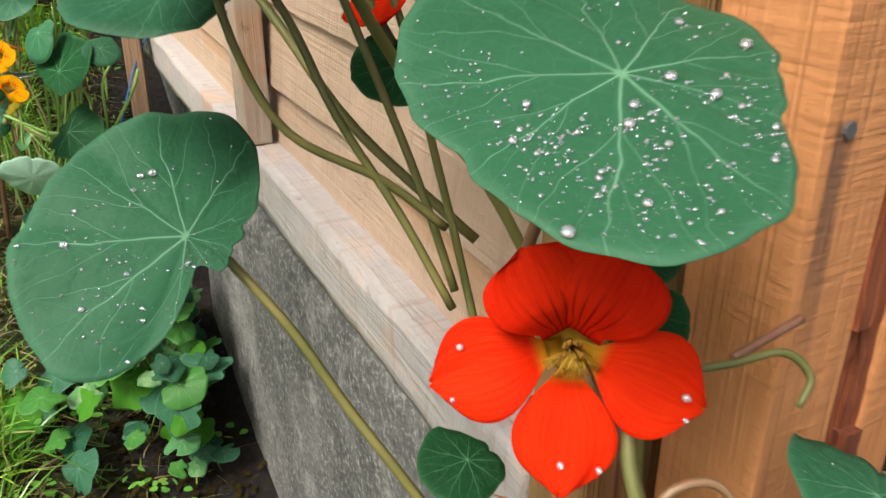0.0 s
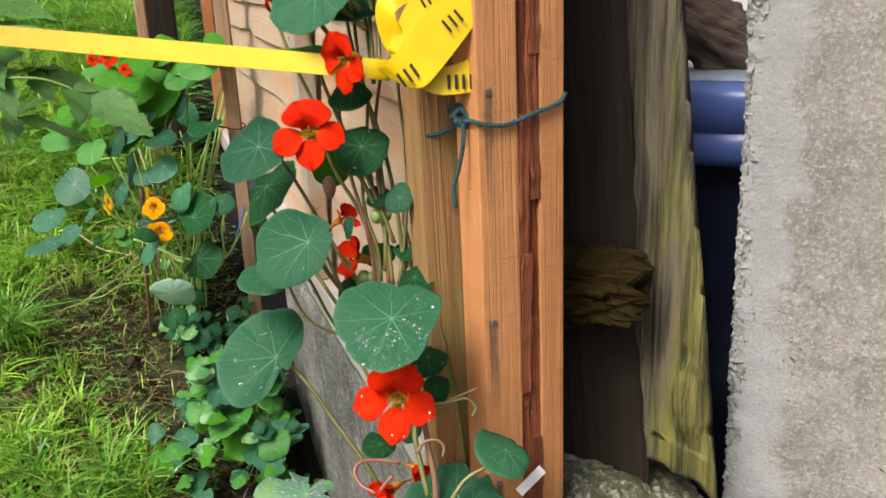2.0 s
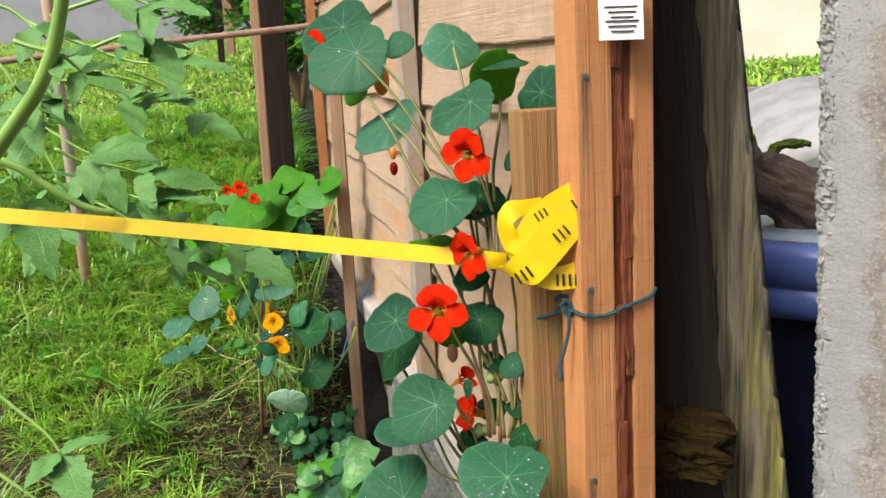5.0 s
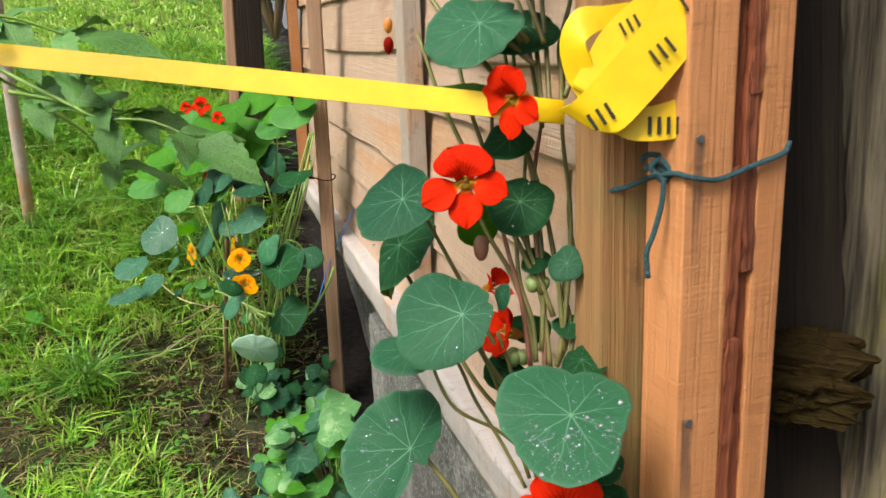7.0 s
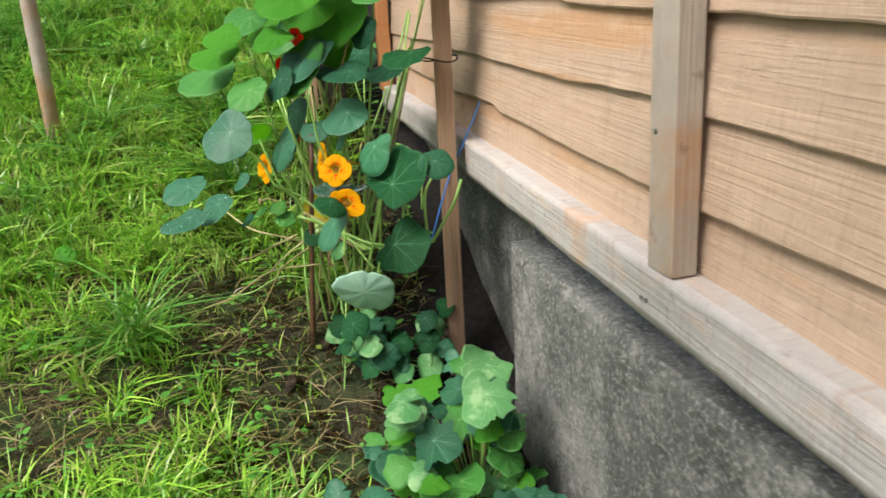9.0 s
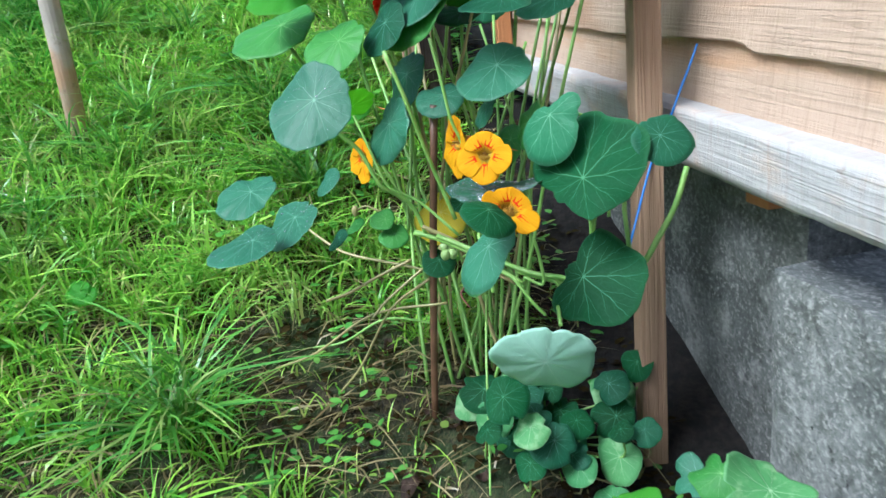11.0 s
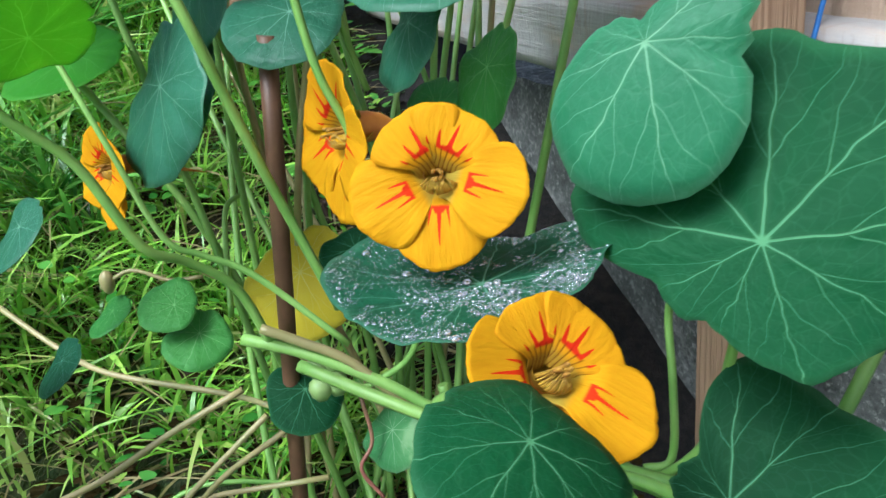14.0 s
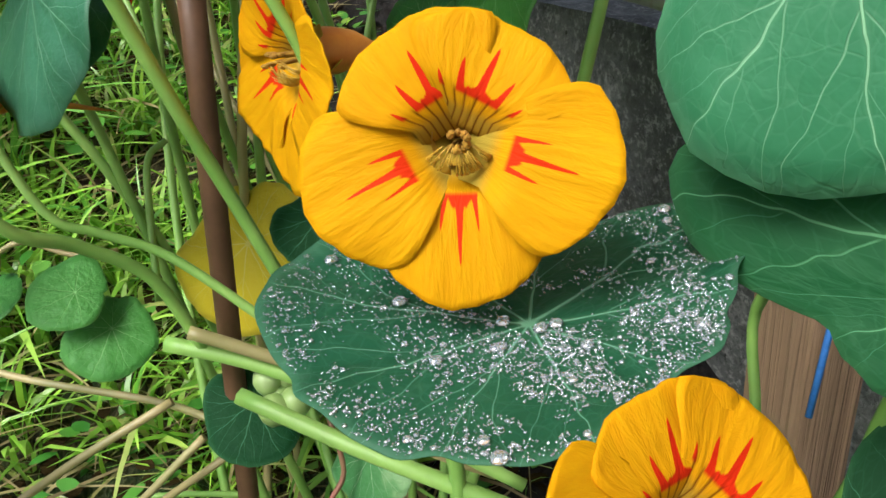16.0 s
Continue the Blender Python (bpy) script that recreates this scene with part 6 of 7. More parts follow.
leaf(amber_plant, (-0.733, 1.191, 0.984), (-0.049, -0.422, 0.905), (-0.835, -0.480, -0.269), 0.0319, "leaf_light", wave=0.12)
leaf(amber_plant, (-0.515, 1.265, 1.114), (-0.259, -0.709, 0.656), (-0.738, -0.293, -0.608), 0.0342, "leaf_light", wave=0.12)
flower(amber_plant, (-0.653, 1.170, 0.793), (0.006, -0.932, 0.364), (-0.004, 0.328, 0.945), 0.0461, "yellow", seed=21)
flower(amber_plant, (-0.624, 1.124, 0.753), (0.567, -0.587, 0.587), (0.398, 0.503, 0.767), 0.0461, "yellow", seed=22, close=0.12)
flower(amber_plant, (-0.698, 1.246, 0.792), (-0.800, -0.590, 0.113), (-0.120, 0.182, 0.976), 0.0600, "yellow", seed=23, close=0.1)
flower(amber_plant, (-0.826, 1.300, 0.772), (-0.600, -0.780, 0.148), (-0.074, 0.196, 0.978), 0.0470, "yellow", seed=24, close=0.1)
flower(amber_plant, (-0.746, 1.258, 1.097), (0.126, -0.966, 0.232), (0.026, 0.063, 0.998), 0.0397, "red", seed=357)
flower(amber_plant, (-0.712, 1.258, 1.071), (0.108, -0.965, 0.247), (0.023, 0.078, 0.997), 0.0281, "red", seed=386)
flower(amber_plant, (-0.777, 1.252, 1.094), (0.143, -0.964, 0.234), (0.026, 0.066, 0.998), 0.0257, "red", seed=330)
flower(amber_plant, (-0.721, 1.235, 0.983), (0.114, -0.949, 0.300), (0.013, 0.132, 0.991), 0.0257, "red", seed=378)
flower(amber_plant, (-0.815, 1.387, 0.930), (-0.457, -0.884, 0.096), (0.063, 0.075, 0.995), 0.0327, "red", seed=31)
flower(amber_plant, (-0.869, 1.543, 0.784), (0.916, -0.165, -0.567), (0.540, 0.316, 0.780), 0.0346, "red", seed=32, close=0.5)
stem(amber_plant, ((-0.854, 1.219, 0.861), (-0.821, 1.223, 0.816), (-0.801, 1.233, 0.790), (-0.786, 1.238, 0.753), (-0.775, 1.252, 0.739), (-0.761, 1.264, 0.720), (-0.752, 1.270, 0.686)), 0.0021, 0.0024, "stem")
stem(amber_plant, ((-0.824, 1.275, 0.831), (-0.805, 1.267, 0.788), (-0.787, 1.260, 0.748), (-0.773, 1.264, 0.737), (-0.753, 1.268, 0.724), (-0.714, 1.265, 0.688)), 0.0015, 0.0018, "stem")
stem(amber_plant, ((-0.764, 1.240, 0.888), (-0.749, 1.242, 0.841), (-0.743, 1.249, 0.811), (-0.736, 1.256, 0.778), (-0.729, 1.263, 0.748), (-0.716, 1.266, 0.706)), 0.0022, 0.0022, "stem")
stem(amber_plant, ((-0.715, 1.239, 0.896), (-0.706, 1.234, 0.853), (-0.700, 1.232, 0.818), (-0.693, 1.235, 0.796), (-0.690, 1.239, 0.778)), 0.0017, 0.0016, "stem")
stem(amber_plant, ((-0.738, 1.324, 0.899), (-0.729, 1.311, 0.845), (-0.721, 1.310, 0.823), (-0.714, 1.307, 0.794)), 0.0018, 0.0018, "stem")
stem(amber_plant, ((-0.718, 1.374, 0.911), (-0.718, 1.362, 0.844), (-0.717, 1.366, 0.816), (-0.710, 1.369, 0.785)), 0.0020, 0.0020, "stem")
stem(amber_plant, ((-0.766, 1.270, 0.691), (-0.737, 1.268, 0.683), (-0.700, 1.264, 0.667), (-0.675, 1.259, 0.653), (-0.645, 1.253, 0.637)), 0.0032, 0.0026, "stem")
stem(amber_plant, ((-0.754, 1.264, 0.699), (-0.737, 1.266, 0.690), (-0.715, 1.266, 0.678), (-0.686, 1.262, 0.652), (-0.655, 1.262, 0.634)), 0.0026, 0.0022, "stem_straw")
stem(amber_plant, ((-0.712, 1.266, 0.663), (-0.689, 1.266, 0.677), (-0.676, 1.267, 0.699), (-0.654, 1.266, 0.713)), 0.0016, 0.0014, "stem")
stem(amber_plant, ((-0.665, 1.210, 0.698), (-0.663, 1.208, 0.684), (-0.665, 1.203, 0.661), (-0.665, 1.201, 0.647)), 0.0022, 0.0022, "stem")
stem(amber_plant, ((-0.566, 1.162, 0.768), (-0.570, 1.215, 0.745), (-0.572, 1.256, 0.703), (-0.572, 1.247, 0.670), (-0.574, 1.238, 0.639), (-0.586, 1.238, 0.634)), 0.0018, 0.0020, "stem")
stem(amber_plant, ((-0.556, 1.186, 0.754), (-0.562, 1.194, 0.716), (-0.569, 1.199, 0.675), (-0.588, 1.210, 0.650), (-0.596, 1.230, 0.644)), 0.0021, 0.0020, "stem")
stem(amber_plant, ((-0.479, 1.240, 0.758), (-0.489, 1.229, 0.726), (-0.505, 1.218, 0.697), (-0.525, 1.207, 0.668), (-0.560, 1.196, 0.655), (-0.600, 1.204, 0.660)), 0.0028, 0.0030, "stem")
stem(amber_plant, ((-0.581, 1.250, 0.813), (-0.567, 1.268, 0.802), (-0.557, 1.280, 0.779), (-0.554, 1.287, 0.744), (-0.557, 1.288, 0.698)), 0.0019, 0.0018, "stem")
stem(amber_plant, ((-0.779, 1.286, 0.654), (-0.815, 1.269, 0.640), (-0.846, 1.253, 0.626), (-0.870, 1.240, 0.621)), 0.0020, 0.0018, "stem_straw")
stem(amber_plant, ((-0.764, 1.274, 0.646), (-0.779, 1.265, 0.635), (-0.804, 1.250, 0.615), (-0.817, 1.239, 0.600)), 0.0018, 0.0016, "stem_straw")
stem(amber_plant, ((-0.943, 1.343, 0.685), (-0.898, 1.326, 0.661), (-0.863, 1.313, 0.651), (-0.797, 1.304, 0.641), (-0.769, 1.293, 0.639)), 0.0018, 0.0018, "stem_straw")
stem(amber_plant, ((-0.858, 1.317, 0.702), (-0.842, 1.322, 0.709), (-0.822, 1.322, 0.702), (-0.804, 1.324, 0.702)), 0.0012, 0.0012, "stem_straw")
stem(amber_plant, ((-0.794, 1.326, 0.676), (-0.796, 1.342, 0.707), (-0.796, 1.354, 0.729), (-0.789, 1.361, 0.735)), 0.0017, 0.0014, "stem")
stem(amber_plant, ((-0.715, 1.273, 0.655), (-0.711, 1.266, 0.634), (-0.717, 1.260, 0.622), (-0.707, 1.256, 0.608)), 0.0012, 0.0010, "stem_pink")
stem(amber_plant, ((-0.641, 1.129, 0.714), (-0.657, 1.138, 0.724), (-0.655, 1.151, 0.729), (-0.660, 1.159, 0.723)), 0.0018, 0.0018, "stem")
stem(amber_plant, ((-0.614, 1.170, 0.712), (-0.610, 1.172, 0.690), (-0.609, 1.172, 0.667), (-0.627, 1.175, 0.673)), 0.0016, 0.0018, "stem")
stem(amber_plant, ((-0.578, 1.168, 0.670), (-0.594, 1.187, 0.668), (-0.629, 1.201, 0.669), (-0.685, 1.213, 0.688), (-0.726, 1.228, 0.699)), 0.0024, 0.0028, "stem")
stem(amber_plant, ((-0.587, 1.125, 0.646), (-0.594, 1.158, 0.653), (-0.599, 1.191, 0.661), (-0.630, 1.215, 0.663)), 0.0018, 0.0018, "stem")
stem(amber_plant, ((-0.639, 1.181, 0.670), (-0.621, 1.179, 0.645), (-0.610, 1.179, 0.633)), 0.0018, 0.0016, "stem")
stem(amber_plant, ((-0.517, 1.250, 0.775), (-0.536, 1.231, 0.735), (-0.532, 1.209, 0.667), (-0.553, 1.190, 0.640), (-0.590, 1.200, 0.655), (-0.640, 1.206, 0.668)), 0.0022, 0.0024, "stem")
pod(amber_plant, (-0.728, 1.266, 0.667), 0.011)
pod(amber_plant, (-0.731, 1.273, 0.674), 0.010)
rnd = random.Random(23)
for i in range(34):
    # small dark leaves low down by the foot of the cane
    x, y = -0.63 + rnd.uniform(-0.10, 0.11), 1.265 + rnd.uniform(-0.06, 0.06)
    z = ground_z(x, y) + rnd.uniform(0.03, 0.14)
    leaf(amber_plant, (x, y, z), (rnd.uniform(-0.5, 0.4), -0.8 + rnd.uniform(-0.3, 0.3), 0.8), (rnd.uniform(-1, 1), -0.4, -0.6), rnd.uniform(0.012, 0.026), ("leaf_dark", "leaf_mottled", "leaf_dark", "leaf")[i % 4], wave=0.14, cup=-0.15, bites=((rnd.uniform(0, 360), 0.25, 0.2),))
    stem(amber_plant, ((x, y, z - 0.001), (x - 0.01, y + 0.02, z - 0.05), (-0.70, 1.31, 0.42)), 0.0012, 0.0014, "stem_straw" if i % 2 else "stem")
bud(amber_plant, (-0.855, 1.319, 0.705), 0.010, "stem_straw")
rnd = random.Random(5)
for i in range(27):
    # the thicket of bare stalks that climbs behind the flowers
    a = Vector((-0.745 + rnd.uniform(-0.05, 0.07), 1.345 + rnd.uniform(-0.04, 0.06), 0.47))
    b = Vector((-0.74 + rnd.uniform(-0.20, 0.20), 1.52 + rnd.uniform(-0.16, 0.14), rnd.uniform(0.86, 1.08)))
    c = a.lerp(b, 0.5) + Vector((rnd.uniform(-0.03, 0.03), rnd.uniform(-0.03, 0.03), 0.05))
    stem(amber_plant, (a, a.lerp(c, 0.5) + Vector((rnd.uniform(-0.015, 0.015), 0, 0)), c, b), 0.0026, 0.0020, "stem" if i % 5 else "stem_straw")
for i in range(4):
    # stalks and runners that trail over the ground
    a = Vector((-0.755 + rnd.uniform(-0.04, 0.05), 1.30 + rnd.uniform(-0.03, 0.05), 0.60 + rnd.uniform(-0.05, 0.05)))
    g = rnd.uniform(2.2, 5.4)
    d = rnd.uniform(0.12, 0.30)
    e = Vector((a.x + d * math.cos(g), a.y + d * math.sin(g) * 0.6, 0))
    e.z = ground_z(e.x, e.y) + 0.02
    stem(amber_plant, (a, a.lerp(e, 0.4) + Vector((0, 0, 0.02)), a.lerp(e, 0.75), e), 0.0017, 0.0013, "stem_straw" if i % 3 else "stem")


# cane in front of the stalks
cane = part("garden_cane", tube(((-0.776, 1.285, 0.43), (-0.757, 1.286, 0.62), (-0.733, 1.286, 0.826)), 0.0044, 0.0044, 10, 4), M["cane"])
tagged(cane, "short brown plant cane pushed into the soil", "cane")


# ---- grass ----
def grass_patch(name, count, region, length, width, seed, material, label, tuft=1, lean=(0.25, 1.4), spread=0.02):
    """Arching blades of four segments, rooted on the ground in tufts that fan outwards; region gives a tuft's root or None."""
    rng = np.random.default_rng(seed)
    roots, size = [], []
    while len(roots) < count // tuft:
        p = region(rng)
        if p is not None:
            roots.append((p[0], p[1], ground_z(p[0], p[1]) - 0.004))
            size.append(0.65 + 0.7 * rng.random())
    c0, n = np.repeat(np.array(roots), tuft, 0), len(roots) * tuft
    h = (length[0] + (length[1] - length[0]) * rng.random(n) ** 1.6) * np.repeat(np.array(size), tuft)
    w = width * (0.6 + 0.8 * rng.random(n))
    a = rng.random(n) * 6.283
    ln = lean[0] + (lean[1] - lean[0]) * rng.random(n)
    d = np.stack([np.cos(a), np.sin(a), np.zeros(n)], 1)
    r = c0 + d * (spread * rng.random(n))[:, None] * (tuft > 1)
    a = a + rng.normal(0, 0.5, n)
    d = np.stack([np.cos(a), np.sin(a), np.zeros(n)], 1)
    side = np.stack([-np.sin(a), np.cos(a), rng.normal(0, 0.35, n)], 1)
    up = np.array([0, 0, 1.0])
    rows = []
    for t, wf in ((0, 0.8), (0.3, 1.0), (0.55, 0.9), (0.8, 0.55), (1.0, 0.0)):
        c = r + up * (h * t * (1 - 0.45 * ln * t))[:, None] + d * (h * ln * t * t)[:, None]
        if wf:
            rows += [c - side * (w * wf / 2)[:, None], c + side * (w * wf / 2)[:, None]]
        else:
            rows.append(c)
    v = np.stack(rows, 1).reshape(-1, 3)
    o = np.arange(n)[:, None] * 9
    quads = np.concatenate([o + np.array([[0, 1, 3, 2]]), o + np.array([[2, 3, 5, 4]]), o + np.array([[4, 5, 7, 6]])])
    tris = o + np.array([[6, 7, 8]])
    me = bpy.data.meshes.new(name)
    me.vertices.add(len(v))
    me.vertices.foreach_set("co", v.ravel())
    loops = np.concatenate([quads.ravel(), tris.ravel()])
    me.loops.add(len(loops))
    me.loops.foreach_set("vertex_index", loops.astype(np.int32))
    starts = np.concatenate([np.arange(len(quads)) * 4, len(quads) * 4 + np.arange(len(tris)) * 3])
    me.polygons.add(len(starts))
    me.polygons.foreach_set("loop_start", starts.astype(np.int32))
    me.update(calc_edges=True)
    me.validate()
    ob = part(name, me, M[material], smooth=True)
    return tagged(ob, label, "grass", kind="stuff")


def fence_xy(s, off):
    return 0.1 + UX * s - UY * off, 0.22 + UY * s + UX * off


def near_lawn(rng):
    s, off = rng.uniform(0.45, 3.0), rng.uniform(0.03, 1.75)
    x, y = fence_xy(s, off)
    bare = noise.noise(Vector((x * 4.2, y * 4.2, 1.7))) + 0.5 * noise.noise(Vector((x * 11, y * 11, 4)))
    bed = max(0.0, 1 - off / (0.36 if s < 1.42 else 0.16)) * (1.5 if s < 2.3 else 0.6) - (0.5 if s > 1.9 else 0.0)
    bed += 1.1 * max(0.0, 1 - math.hypot(x + 0.72, y - 1.27) / 0.30)
    if bare + rng.uniform(-0.35, 0.35) < -0.04 + bed:
        return None
    return x, y


def tufts(rng):
    p = near_lawn(rng)
    if p is None or noise.noise(Vector((p[0] * 6.5, p[1] * 6.5, 8.3))) < 0.12:
        return None
    return p


def far_lawn(rng):
    s = 3.0 + 6.0 * rng.random() ** 1.6
    return fence_xy(s, rng.uniform(0.0, 5.0))


def yard_strip(rng):
    return rng.uniform(-0.5, 6.0), rng.uniform(5.3, 9.0)


def thin_lawn(rng):
    s, off = rng.uniform(0.6, 3.0), rng.uniform(0.06, 1.6)
    return None if s < 1.42 and off < 0.28 and rng.random() < 0.8 else fence_xy(s, off)


def upper_lawn(rng):
    s, off = rng.uniform(1.50, 3.1), rng.uniform(0.22, 1.9)
    return fence_xy(s, off)


grass_patch("grass", 72000, near_lawn, (0.030, 0.085), 0.0030, 11, "grass", "short wet green grass in tufts with bare patches", 18, (0.3, 1.5), 0.018)
grass_patch("upper_grass", 38000, upper_lawn, (0.03, 0.09), 0.0036, 17, "lawn", "lush pale green grass up the bank", 10, (0.3, 1.3), 0.025)
grass_patch("sparse_grass", 16000, thin_lawn, (0.012, 0.045), 0.0022, 15, "grass", "thin short blades of grass on bare patches")
grass_patch("grass_tufts", 11400, tufts, (0.07, 0.18), 0.0036, 12, "tuft", "long arching blades of wet grass in tufts", 30, (0.5, 1.5), 0.022)
grass_patch("dead_straw", 19000, thin_lawn, (0.02, 0.07), 0.0020, 16, "straw", "dead pale straw lying flat between the tufts", 1, (1.5, 2.1))
grass_patch("far_grass", 110000, far_lawn, (0.02, 0.055), 0.0065, 13, "lawn", "bright mown lawn at the top of the bank", 4, (0.3, 1.3), 0.03)
grass_patch("yard_grass", 9000, yard_strip, (0.04, 0.10), 0.02, 14, "grass", "strip of bright grass behind the old wall")


# ---- yellow webbing tied to the post ----
def ribbon(name, pts, half, parent, n=8, thick=0.0007):
    """A band through pts; half gives its half width as a vector at each point."""
    c, h = spline(pts, n), spline(half, n)
    bm = bmesh.new()
    rows = []
    for i, (p, q) in enumerate(zip(c, h)):
        t = (c[min(i + 1, len(c) - 1)] - c[max(i - 1, 0)]).normalized()
        o = t.cross(q).normalized() * thick
        rows.append([bm.verts.new(p + q * e + o * f) for e, f in ((-1, 1), (-0.5, 1.5), (0, 1), (0.5, 0.5), (1, 1), (1, -1), (0, -1), (-1, -1))])
    for a, b in zip(rows, rows[1:]):
        for j in range(8):
            bm.faces.new((a[j], a[(j + 1) % 8], b[(j + 1) % 8], b[j]))
            if j in (0, 4, 5, 7):
                bm.edges.get((a[j], b[j])).smooth = False
    bm.faces.new(rows[0])
    bm.faces.new(rows[-1][::-1])
    bmesh.ops.recalc_face_normals(bm, faces=bm.faces)
    return part(name, bm, M["tape"], parent, smooth=True)


tape = thing("webbing_tape", "bright yellow printed webbing tape knotted round the post and stretched tight", "tape", (0.06, 0.22, 1.13))
ribbon("taut_band", ((0.028, 0.256, 1.135), (-0.140, 0.236, 1.158), (-0.393, 0.206, 1.192), (-1.000, 0.100, 1.272)), ((0, 0.003, 0.0075), (0, 0.002, 0.0078), (0, 0.002, 0.0072), (0, 0.002, 0.0075)), tape)
ribbon("front_band", ((0.1000, 0.2070, 1.1955), (0.0951, 0.2020, 1.1893), (0.0810, 0.2000, 1.1716), (0.0645, 0.1990, 1.1524), (0.0484, 0.2010, 1.1366), (0.0359, 0.2090, 1.1344)), ((-0.0099, 0.0000, 0.0128), (-0.0104, 0.0000, 0.0125), (-0.0109, 0.0000, 0.0114), (-0.0118, 0.0010, 0.0103), (-0.0129, 0.0030, 0.0087), (-0.0096, 0.0040, 0.0056)), tape)
ribbon("back_band", ((0.0985, 0.2120, 1.2050), (0.0930, 0.2120, 1.2021), (0.0767, 0.2100, 1.1915), (0.0631, 0.2100, 1.1774), (0.0523, 0.2120, 1.1628), (0.0401, 0.2140, 1.1499)), ((-0.0020, 0.0000, 0.0102), (-0.0040, 0.0000, 0.0099), (-0.0069, 0.0000, 0.0101), (-0.0103, 0.0020, 0.0091), (-0.0105, 0.0030, 0.0058), (-0.0064, 0.0020, 0.0034)), tape)
ribbon("loop", ((0.0659, 0.2200, 1.1934), (0.0513, 0.2180, 1.1919), (0.0391, 0.2150, 1.1883), (0.0346, 0.2150, 1.1779), (0.0380, 0.2160, 1.1627), (0.0441, 0.2170, 1.1495)), ((0.0001, 0.0000, 0.0067), (0.0001, 0.0000, 0.0067), (-0.0036, 0.0020, 0.0085), (-0.0077, 0.0040, 0.0024), (-0.0079, 0.0030, -0.0033), (-0.0053, 0.0000, -0.0051)), tape)
ribbon("low_band", ((0.0990, 0.2080, 1.1345), (0.0950, 0.2080, 1.1337), (0.0805, 0.2070, 1.1309), (0.0658, 0.2080, 1.1309), (0.0508, 0.2110, 1.1350)), ((-0.0000, 0.0010, 0.0126), (0.0000, 0.0010, 0.0116), (0.0001, 0.0010, 0.0102), (-0.0011, 0.0010, 0.0090), (-0.0029, 0.0010, 0.0065)), tape)
ribbon("fold", ((0.0482, 0.2680, 1.2153), (0.0479, 0.2640, 1.2053), (0.0446, 0.2610, 1.1954)), ((-0.0032, 0.0000, 0.0010), (-0.0045, 0.0000, 0.0002), (-0.0037, 0.0000, -0.0012)), tape)


def print_bars(where, right, up, n, w, h, gap, parent):
    """Plain black bars where the print stands."""
    r, u = Vector(right), Vector(up)
    for i in range(n):
        bm = box(-w / 2, w / 2, -h / 2, h / 2, -0.0002, 0.0002)
        m = frame_of(Vector(where) + r * (i - (n - 1) / 2) * gap, r.cross(u), u)
        part("print_bar", bm, M["ink"], parent, m=m)


print_bars((0.0841, 0.1965, 1.1718), (0.776, 0.000, 0.631), (-0.624, 0.000, 0.782), 3, 0.0018, 0.0099, 0.0054, tape)
print_bars((0.0509, 0.1965, 1.1362), (0.837, 0.000, 0.547), (-0.534, 0.000, 0.845), 3, 0.0021, 0.0108, 0.0058, tape)
print_bars((0.0951, 0.1985, 1.1965), (0.844, 0.000, 0.536), (-0.541, 0.000, 0.841), 1, 0.0018, 0.0086, 0.0039, tape)
print_bars((0.0867, 0.2045, 1.1297), (1.000, 0.000, -0.013), (0.005, 0.000, 1.000), 4, 0.0021, 0.0103, 0.0053, tape)
print_bars((0.0666, 0.2065, 1.1869), (0.877, 0.000, 0.480), (-0.488, 0.000, 0.873), 3, 0.0016, 0.0081, 0.0045, tape)


# ---- cords, tags ----
cord = thing("garden_tie", "teal plastic-coated tie cord knotted round the post and the panel end", "cord", (0.084, 0.230, 1.099))
part("loop", tube(((0.053, 0.234, 1.086), (0.068, 0.234, 1.089), (0.081, 0.231, 1.095), (0.093, 0.203, 1.102), (0.101, 0.195, 1.101), (0.118, 0.204, 1.098), (0.138, 0.214, 1.104), (0.157, 0.224, 1.110), (0.162, 0.231, 1.116)), 0.0017, 0.0017, 7, 6), M["cord"], cord)
part("knot", tube(((0.075, 0.221, 1.107), (0.080, 0.221, 1.111), (0.089, 0.221, 1.109), (0.092, 0.218, 1.102), (0.088, 0.214, 1.098), (0.081, 0.213, 1.104), (0.086, 0.213, 1.109), (0.092, 0.211, 1.102), (0.091, 0.208, 1.100)), 0.0018, 0.0018, 7, 6), M["cord"], cord)
part("knot", tube(((0.077, 0.219, 1.102), (0.083, 0.218, 1.105), (0.089, 0.215, 1.101), (0.091, 0.213, 1.097), (0.087, 0.209, 1.097), (0.082, 0.207, 1.102)), 0.0018, 0.0018, 7, 6), M["cord"], cord)
part("tail", tube(((0.088, 0.208, 1.099), (0.087, 0.206, 1.084), (0.083, 0.206, 1.066), (0.079, 0.205, 1.053), (0.080, 0.204, 1.038)), 0.0017, 0.0017, 7, 6), M["cord"], cord)
low_cord = thing("garden_tie", "blue-grey tie cord round the foot of the panel end", "cord", (0.123, 0.162, 0.800))
part("loop", tube(((0.109, 0.167, 0.800), (0.115, 0.164, 0.796), (0.123, 0.164, 0.797), (0.131, 0.165, 0.801), (0.133, 0.165, 0.804)), 0.0015, 0.0015, 7, 6), M["cord"], low_cord)
label_card = part("label_card", box(-0.0176, 0.0176, -0.0233, 0.0233, -0.0003, 0.0003, 0.0002), M["paper"], m=frame_of((0.135, 0.201, 1.349), (0.189, -0.948, 0.228), (-0.018, 0.231, 0.973)))
tagged(label_card, "white printed timber label stapled to the panel end", "label card")
